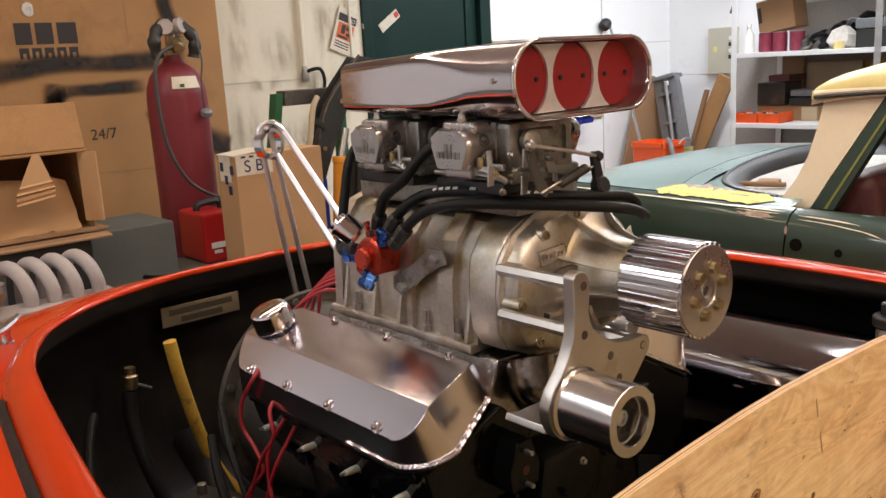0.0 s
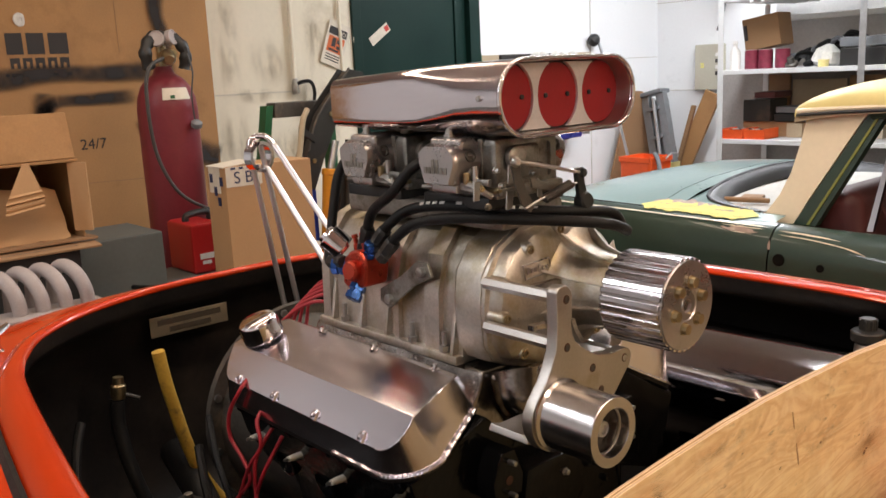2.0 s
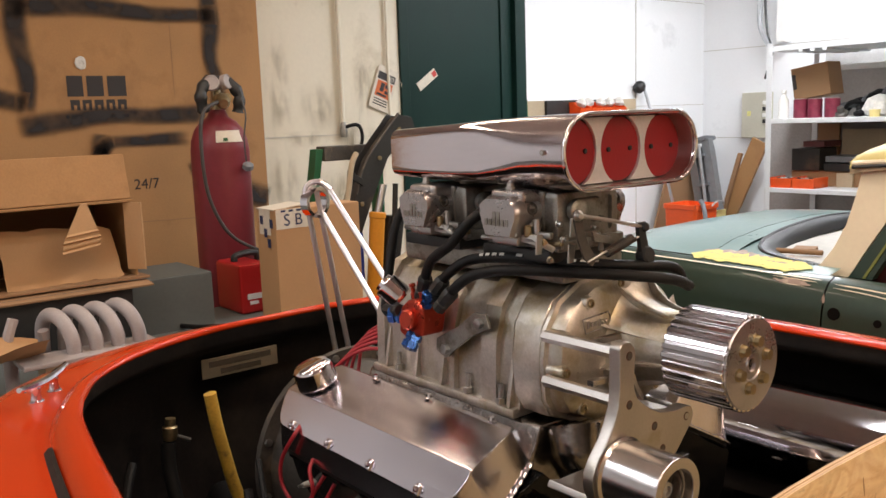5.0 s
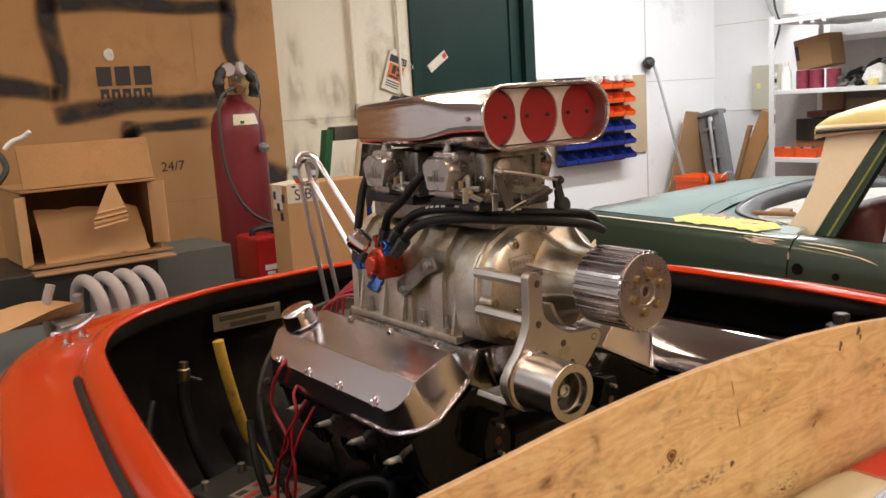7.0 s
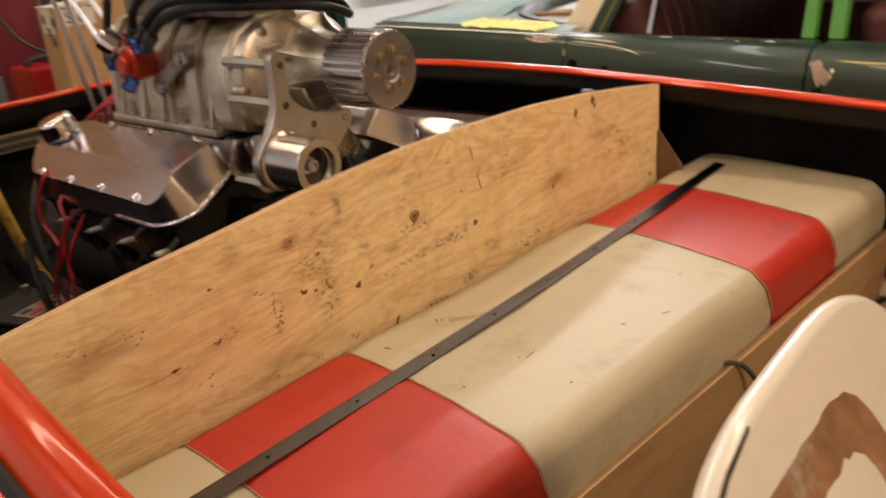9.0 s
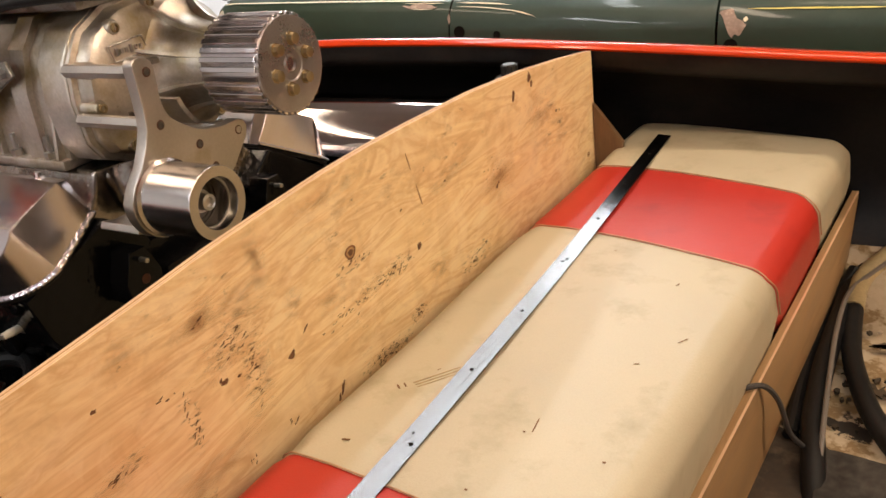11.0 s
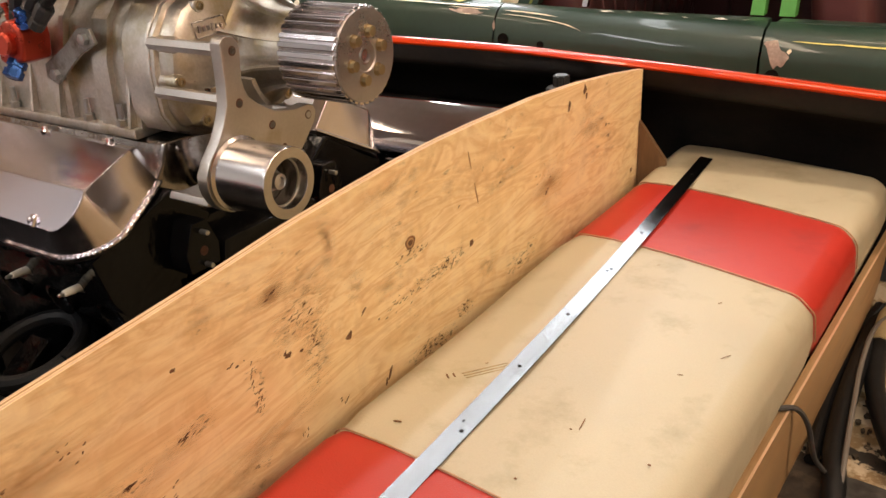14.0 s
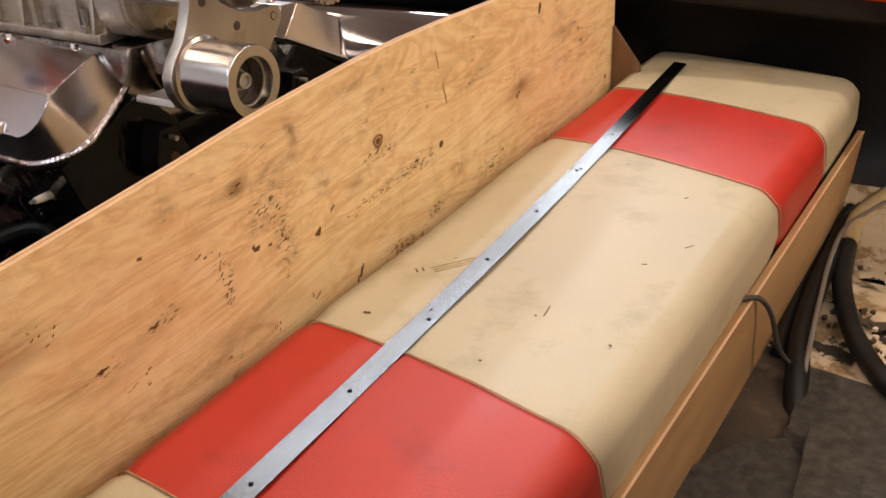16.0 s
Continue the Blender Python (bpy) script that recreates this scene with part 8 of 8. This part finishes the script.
# lid gap, filler patch, scratches
part("lid_gap", sweep([(x, CY - top(x)[0][0] + 0.006, top(x)[0][1] + 0.002) for x in span(-2.44, -1.42, 12)], 0.003, 6, 1), seal_black, car)


def patch(name, x0, x1, u0, u1, mat, label, seed, wob=0.25, bow=0.0):
    """A thin irregular patch lying on the shoulder; u runs over the flank's and the top's points."""
    random.seed(seed)
    rows = []
    for x in span(x0, x1, 26):
        pts = flank(x)[:-1] + top(x)
        a = u0 + (u1 - u0) * (0.25 * noise.noise((x * 9, seed, 0)) + wob * 0.2 * noise.noise((x * 30, seed, 3)))
        b = u1 + (u1 - u0) * (0.35 * noise.noise((x * 11, seed, 7)) + wob * 0.2 * noise.noise((x * 37, seed, 5)))
        a, b = a + bow * ((x - x0) / (x1 - x0)) ** 2, b + bow * ((x - x0) / (x1 - x0)) ** 2
        end = min(1.0, (x - x0) / 0.05 + 0.05, (x1 - x) / 0.05 + 0.05)
        mid = (a + b) / 2
        a, b = mid + (a - mid) * end, mid + (b - mid) * end
        row = []
        for k in range(5):
            u = a + (b - a) * k / 4
            i = int(min(max(u, 0), len(pts) - 1.001))
            f = u - i
            y = pts[i][0] + (pts[i + 1][0] - pts[i][0]) * f
            z = pts[i][1] + (pts[i + 1][1] - pts[i][1]) * f
            row.append((x, CY - y - 0.002, z + 0.0035))
        rows.append(row)
    return part(name, sheet(rows), mat, car, label, 60)


patch("filler_patch", -1.86, -1.375, 6.75, 8.1, filler_yellow, "smeared yellow body filler", 4, 1.6)
patch("filler_edge", -1.84, -1.42, 7.7, 8.25, chipped_primer, "feathered pale primer edge", 9, 1.6)
patch("scratch", -2.40, -1.30, 6.0, 6.18, car_cream, "cream scratch along the shoulder", 6)
patch("scratch", -1.26, -1.05, 5.80, 5.92, car_cream, "pale scratch on the door", 12, 1.0, -0.25)
patch("scratch", -1.26, -0.96, 5.45, 5.53, car_cream, "", 13, 1.0, -0.75)
patch("bare_patch", -1.475, -1.33, 5.25, 5.75, chipped_primer, "chipped paint patch", 14, 2.5)
patch("chip_edge", -1.48, -1.31, 5.75, 5.85, car_cream, "", 41, 2.5)
patch("chip_edge", -1.44, -1.35, 5.17, 5.25, car_cream, "", 42, 2.5)
patch("door_edge", -1.286, -1.276, 2.5, 6.1, chipped_primer, "paint worn off along the door edge", 43, 2.0)
patch("bare_patch", -0.385, -0.31, 3.5, 5.5, chipped_primer, "sanded bare patch at the door edge", 15, 2.0)
patch("bare_edge", -0.318, -0.306, 3.7, 5.3, car_cream, "", 44, 2.0)
patch("scratch", -0.31, 0.05, 5.05, 5.17, filler_yellow, "", 17, 1.5)
for k in range(6):
    patch("sill_chip", -0.92 + 0.09 * k, -0.87 + 0.09 * k - 0.03 * (k % 2), 6.4 + 0.2 * (k % 3), 7.0, shell_white, "", 20 + k, 2.5)
for x, z, r in ((-1.240, 0.865, 0.021), (-1.099, 0.855, 0.013), (-0.351, 0.816, 0.021), (-0.218, 0.801, 0.013)):
    w = station(x)[0]
    part("handle_hole", lathe([(0, r), (0.003, r * 0.95)], (x, CY - w * 0.994 - 0.001, z), (0, -1, 0.12), 14), hole_dark, car, "empty handle hole")

# greenhouse
def side_y(z):
    return 2.935 + (z - 0.96) * 0.17


def pillar(name, foot, head, mat, label, depth=0.05, waist=()):
    loops = []
    for a, b, z in (foot, *waist, head):
        y = side_y(z)
        loops.append([(a, y, z), (b, y, z), (b, y + depth, z), (a, y + depth, z)])
    for s in (0, 1):
        lp = [[(x, 2 * CY - y if s else y, z) for x, y, z in q] for q in loops]
        part(name, bevel(rings(lp), 0.006, 2, 40), mat, car, label)


pillar("rear_pillar", (-1.432, -1.285, 0.955), (-1.275, -1.075, 1.335), car_cream, "cream primed rear pillar", 0.09, [(-1.385, -1.265, 0.99), (-1.345, -1.235, 1.05), (-1.312, -1.19, 1.13), (-1.290, -1.135, 1.23)])
pillar("window_frame", (-1.283, -1.205, 0.955), (-1.073, -1.015, 1.33), car_green, "dark green window frame", 0.04)
pillar("window_trim", (-1.236, -1.226, 0.957), (-1.043, -1.034, 1.325), olive_trim, "olive trim line", -0.004)
pillar("quarter_strip", (-1.035, -1.016, 0.955), (-0.984, -0.970, 1.33), chrome, "chrome quarter-light strip", 0.02)
pillar("centre_pillar", (-0.475, -0.435, 0.955), (-0.46, -0.425, 1.35), bright_green, "green taped door frame", 0.04)
pillar("centre_pillar", (-0.39, -0.345, 0.955), (-0.38, -0.34, 1.35), bright_green, "green taped door frame", 0.04)
pillar("screen_pillar", (0.75, 0.83, 0.945), (0.35, 0.42, 1.36), car_cream, "cream primed screen pillar", 0.07)
for s in (0, 1):
    yy = lambda y: 2 * CY - y if s else y
    part("window_rail", sweep([(-1.06, yy(side_y(1.33)), 1.335), (-0.5, yy(side_y(1.345)), 1.352), (0.40, yy(side_y(1.35)), 1.355)], 0.024, 8, 3), car_green, car, "dark green window rail")
    part("roof_gap", sweep([(-1.30, yy(2.968), 1.327), (-1.08, yy(2.965), 1.341), (-0.5, yy(2.965), 1.361), (0.42, yy(2.973), 1.361)], 0.0065, 6, 4), seal_black, car, "dark gap under the roof edge")
    part("rain_gutter", sweep([(-1.30, yy(2.975), 1.338), (-1.08, yy(2.972), 1.352), (-0.5, yy(2.972), 1.372), (0.42, yy(2.98), 1.372)], 0.010, 8, 4), car_cream, car)
ROOF = [(-1.33, 0.60, 1.322, 1.335), (-1.318, 0.635, 1.328, 1.375), (-1.27, 0.65, 1.338, 1.405), (-1.15, 0.655, 1.355, 1.437), (-0.8, 0.66, 1.375, 1.475), (-0.3, 0.66, 1.38, 1.49), (0.2, 0.65, 1.38, 1.475), (0.45, 0.63, 1.365, 1.43)]
rows = []
for x, w, ze, zt in ROOF:
    half = [(w, ze - 0.008), (w * 0.99, ze + (zt - ze) * 0.35), (w * 0.93, ze + (zt - ze) * 0.66), (w * 0.75, ze + (zt - ze) * 0.88), (w * 0.4, ze + (zt - ze) * 0.97), (0, zt)]
    rows.append([(x, CY - y, z) for y, z in half] + [(x, CY + y, z) for y, z in reversed(half[:-1])])
roof = part("roof", sheet(rows), car_yellow, car, "pale yellow primed roof", 60)
part("headlining", sheet([[(x, y, z - 0.02) for x, y, z in r] for r in rows]), board_tan, car)
# rear window opening and seal
lp = [(x, CY + y, z) for x, y, z in SEALP]
ring_pts = lp + [(x, 2 * CY - y, z) for x, y, z in reversed(lp[:-1])]
part("rear_window_seal", sweep(ring_pts, 0.008, 8, 5), seal_black, car, "black rubber rear window seal")
chan_out = smooth_path([Vector(p) + Vector((0.004, 0, 0.002)) for p in ring_pts], 4)
mid = Vector((-1.40, CY, 1.03))
part("window_channel", sheet([[p, p + (mid - p) * 0.05 + Vector((0, 0, -0.002)), p + (mid - p) * 0.12 + Vector((0, 0, -0.022)), p + (mid - p) * 0.16 + Vector((0, 0, -0.05))] for p in chan_out]), seal_black, car, "wide dark rubber window channel", 60)
part("parcel_shelf", sheet([[(x, CY + y, 0.975 + 0.03 * (1 - (y / 0.66) ** 2)) for y in np.linspace(-0.68, 0.68, 9)] for x in span(-1.70, -1.3, 4)]), parcel_white, car, "pale parcel shelf")
part("window_scraps", joined(box(-1.60, -1.52, 3.12, 3.20, 0.985, 1.005, 0.004, turn=(0, 0, 20)), rod((-1.62, 3.06, 1.0), (-1.46, 3.10, 1.0), 0.010)), cardboard_dark, car)
# seats
for x0, x1, zt in ((-1.24, -1.06, 1.07), (-0.30, -0.12, 1.06)):
    st = part("seat_backrest", box(x0, x1, CY - 0.62, CY + 0.62, 0.55, zt, 0.06, 4, turn=(0, -9, 0)), seat_maroon, car, "maroon leather seat back")
    for k in range(11):
        y = CY - 0.5 + 0.1 * k
        part("pleat", sweep([(x1 + 0.005, y, 0.7), (x1 + 0.03, y, 0.9), (x1 - 0.015, y, zt - 0.03)], 0.005, 6, 4), seat_maroon, st)
    part("seat_cushion", box(x1 - 0.05, x1 + 0.45, CY - 0.62, CY + 0.62, 0.40, 0.60, 0.06, 4), seat_maroon, car, "maroon leather seat cushion")
part("side_trim", box(-1.30, -0.90, CY + 0.60, CY + 0.66, 0.4, 0.93, 0.01), seat_maroon, car)
part("arm_rest", box(-0.95, -0.6, CY - 0.64, CY - 0.55, 0.80, 0.87, 0.03, 3), seat_maroon, car)
for x in (-1.75, 1.45):
    for y in (CY - 0.78, CY + 0.6):
        wh = part("wheel", lathe([(0, 0.24), (0.01, 0.32), (0.05, 0.335), (0.14, 0.335), (0.18, 0.31), (0.185, 0.2)], (x, y, 0.335), (0, 1, 0), 30), rubber, car, "black tyre")
        part("hub", lathe([(-0.005, 0.05), (0.0, 0.19), (0.02, 0.2)], (x, y, 0.335), (0, 1, 0), 24), steel, wh)

# ---- cockpit floor clutter ----
def rug(name, corners, z, h, label):
    """A cut piece of carpet: ragged pile over a thin backing."""
    cx, cy = sum(p[0] for p in corners) / len(corners), sum(p[1] for p in corners) / len(corners)
    ob = thing(name, (cx, cy, z), label, "carpet")
    random.seed(len(corners) + int(1000 * cx))
    edge = []
    for (x0, y0), (x1, y1) in zip(corners, corners[1:] + corners[:1]):
        for k in range(14):
            edge.append((x0 + (x1 - x0) * k / 14 + random.uniform(-0.0025, 0.0025), y0 + (y1 - y0) * k / 14 + random.uniform(-0.0025, 0.0025)))
    part("backing", prism(edge, "z", z, z + 0.003), dirty_floor, ob, "brown woven backing")
    part("carpet_face", prism([(cx + (x - cx) * 0.994, cy + (y - cy) * 0.994) for x, y in edge], "z", z + 0.003, z + h, 0.002), carpet_grey, ob)
    return ob


def floor_mark(name, corners, mat, label):
    random.seed(len(corners))
    pts = []
    for (x0, y0), (x1, y1) in zip(corners, corners[1:] + corners[:1]):
        for k in range(6):
            pts.append((x0 + (x1 - x0) * k / 6 + random.uniform(-0.006, 0.006), y0 + (y1 - y0) * k / 6 + random.uniform(-0.01, 0.01)))
    return part(name, prism(pts, "z", 0.4765, 0.4795), mat, boat, label)


floor_mark("floor_mat", [(0.02, 0.4), (0.02, 1.47), (0.10, 1.50), (0.17, 1.40), (0.5, 1.30), (0.62, 0.9), (0.6, 0.4)], dirty_floor, "dark dirty floor matting")
rug("carpet_piece", [(0.119, 1.441), (0.42, 1.43), (0.44, 1.17), (0.132, 1.19)], 0.482, 0.010, "square of dark grey carpet on the hull floor")
rug("carpet_piece", [(0.028, 1.10), (0.082, 1.195), (0.135, 1.232), (0.24, 1.10), (0.22, 0.86), (0.03, 0.84)], 0.494, 0.010, "dark grey carpet offcut on the hull floor")
rug("carpet_piece", [(0.16, 1.26), (0.60, 1.22), (0.60, 0.7), (0.20, 0.72)], 0.506, 0.010, "overlapping dark grey carpet offcut")
single("floor_hose", sweep([(0.135, 1.30, 0.455), (0.121, 1.37, 0.485), (0.112, 1.42, 0.497), (0.098, 1.50, 0.50), (0.088, 1.66, 0.502), (0.088, 1.84, 0.505), (0.092, 1.96, 0.51), (0.11, 2.02, 0.52)], 0.019, 12), rubber, "thick black hose on the hull floor", "hose")
single("floor_hose", sweep([(0.32, 1.36, 0.50), (0.24, 1.44, 0.50), (0.177, 1.55, 0.50), (0.13, 1.70, 0.50), (0.115, 1.80, 0.503), (0.108, 1.88, 0.508)], 0.018, 12), rubber, "black hose curling over the hull floor", "hose")
single("hose_sleeve", sweep([(0.108, 1.87, 0.509), (0.105, 1.94, 0.515), (0.115, 2.0, 0.525), (0.16, 2.05, 0.56)], 0.0195, 12), hose_tan, "worn tan sleeve on the black hose", "hose")
single("floor_hose", sweep([(0.070, 1.46, 0.489), (0.062, 1.58, 0.49), (0.058, 1.74, 0.492), (0.066, 1.90, 0.50), (0.09, 2.0, 0.53)], 0.012, 10), rubber, "thin black hose against the seat board", "hose")
single("floor_cable", sweep([(0.125, 1.40, 0.505), (0.118, 1.47, 0.520), (0.106, 1.60, 0.523), (0.094, 1.76, 0.527), (0.095, 1.90, 0.530), (0.125, 1.98, 0.536), (0.17, 2.03, 0.56), (0.24, 2.05, 0.60)], 0.0045, 8), cable_grey, "grey cable on the hull floor", "cable")
random.seed(33)
for k in range(70):
    x, y = random.uniform(0.10, 0.40), random.uniform(1.46, 1.9)
    r = random.uniform(0.002, 0.008)
    pts = [(x + r * random.uniform(0.3, 1.3) * math.cos(a), y + r * random.uniform(0.3, 1.7) * math.sin(a)) for a in np.linspace(0, 5.6, 11)]
    single("paint_flake", prism(pts, "z", 0.475, 0.4805), flake_dark if k % 4 else flake_cream, "thin flake of old paint on the hull floor", "paint flake", "paint flakes on the hull floor")
floor_mark("peeled_strip", [(0.115, 1.70), (0.13, 1.655), (0.16, 1.652), (0.185, 1.634), (0.225, 1.628), (0.28, 1.61), (0.28, 1.64), (0.235, 1.655), (0.19, 1.655), (0.155, 1.668), (0.135, 1.675), (0.128, 1.71)], flake_dark, "black split where the paint has peeled")
floor_mark("peeled_strip", [(0.15, 1.80), (0.17, 1.79), (0.19, 1.80), (0.17, 1.806)], flake_dark, "")
single("seat_cord", sweep([(0.020, 1.24, 0.70), (0.040, 1.262, 0.700), (0.062, 1.29, 0.69), (0.075, 1.33, 0.64), (0.085, 1.37, 0.56), (0.10, 1.42, 0.50)], 0.0042, 8), grey_cord, "grey cord hanging over the seat board", "cord")
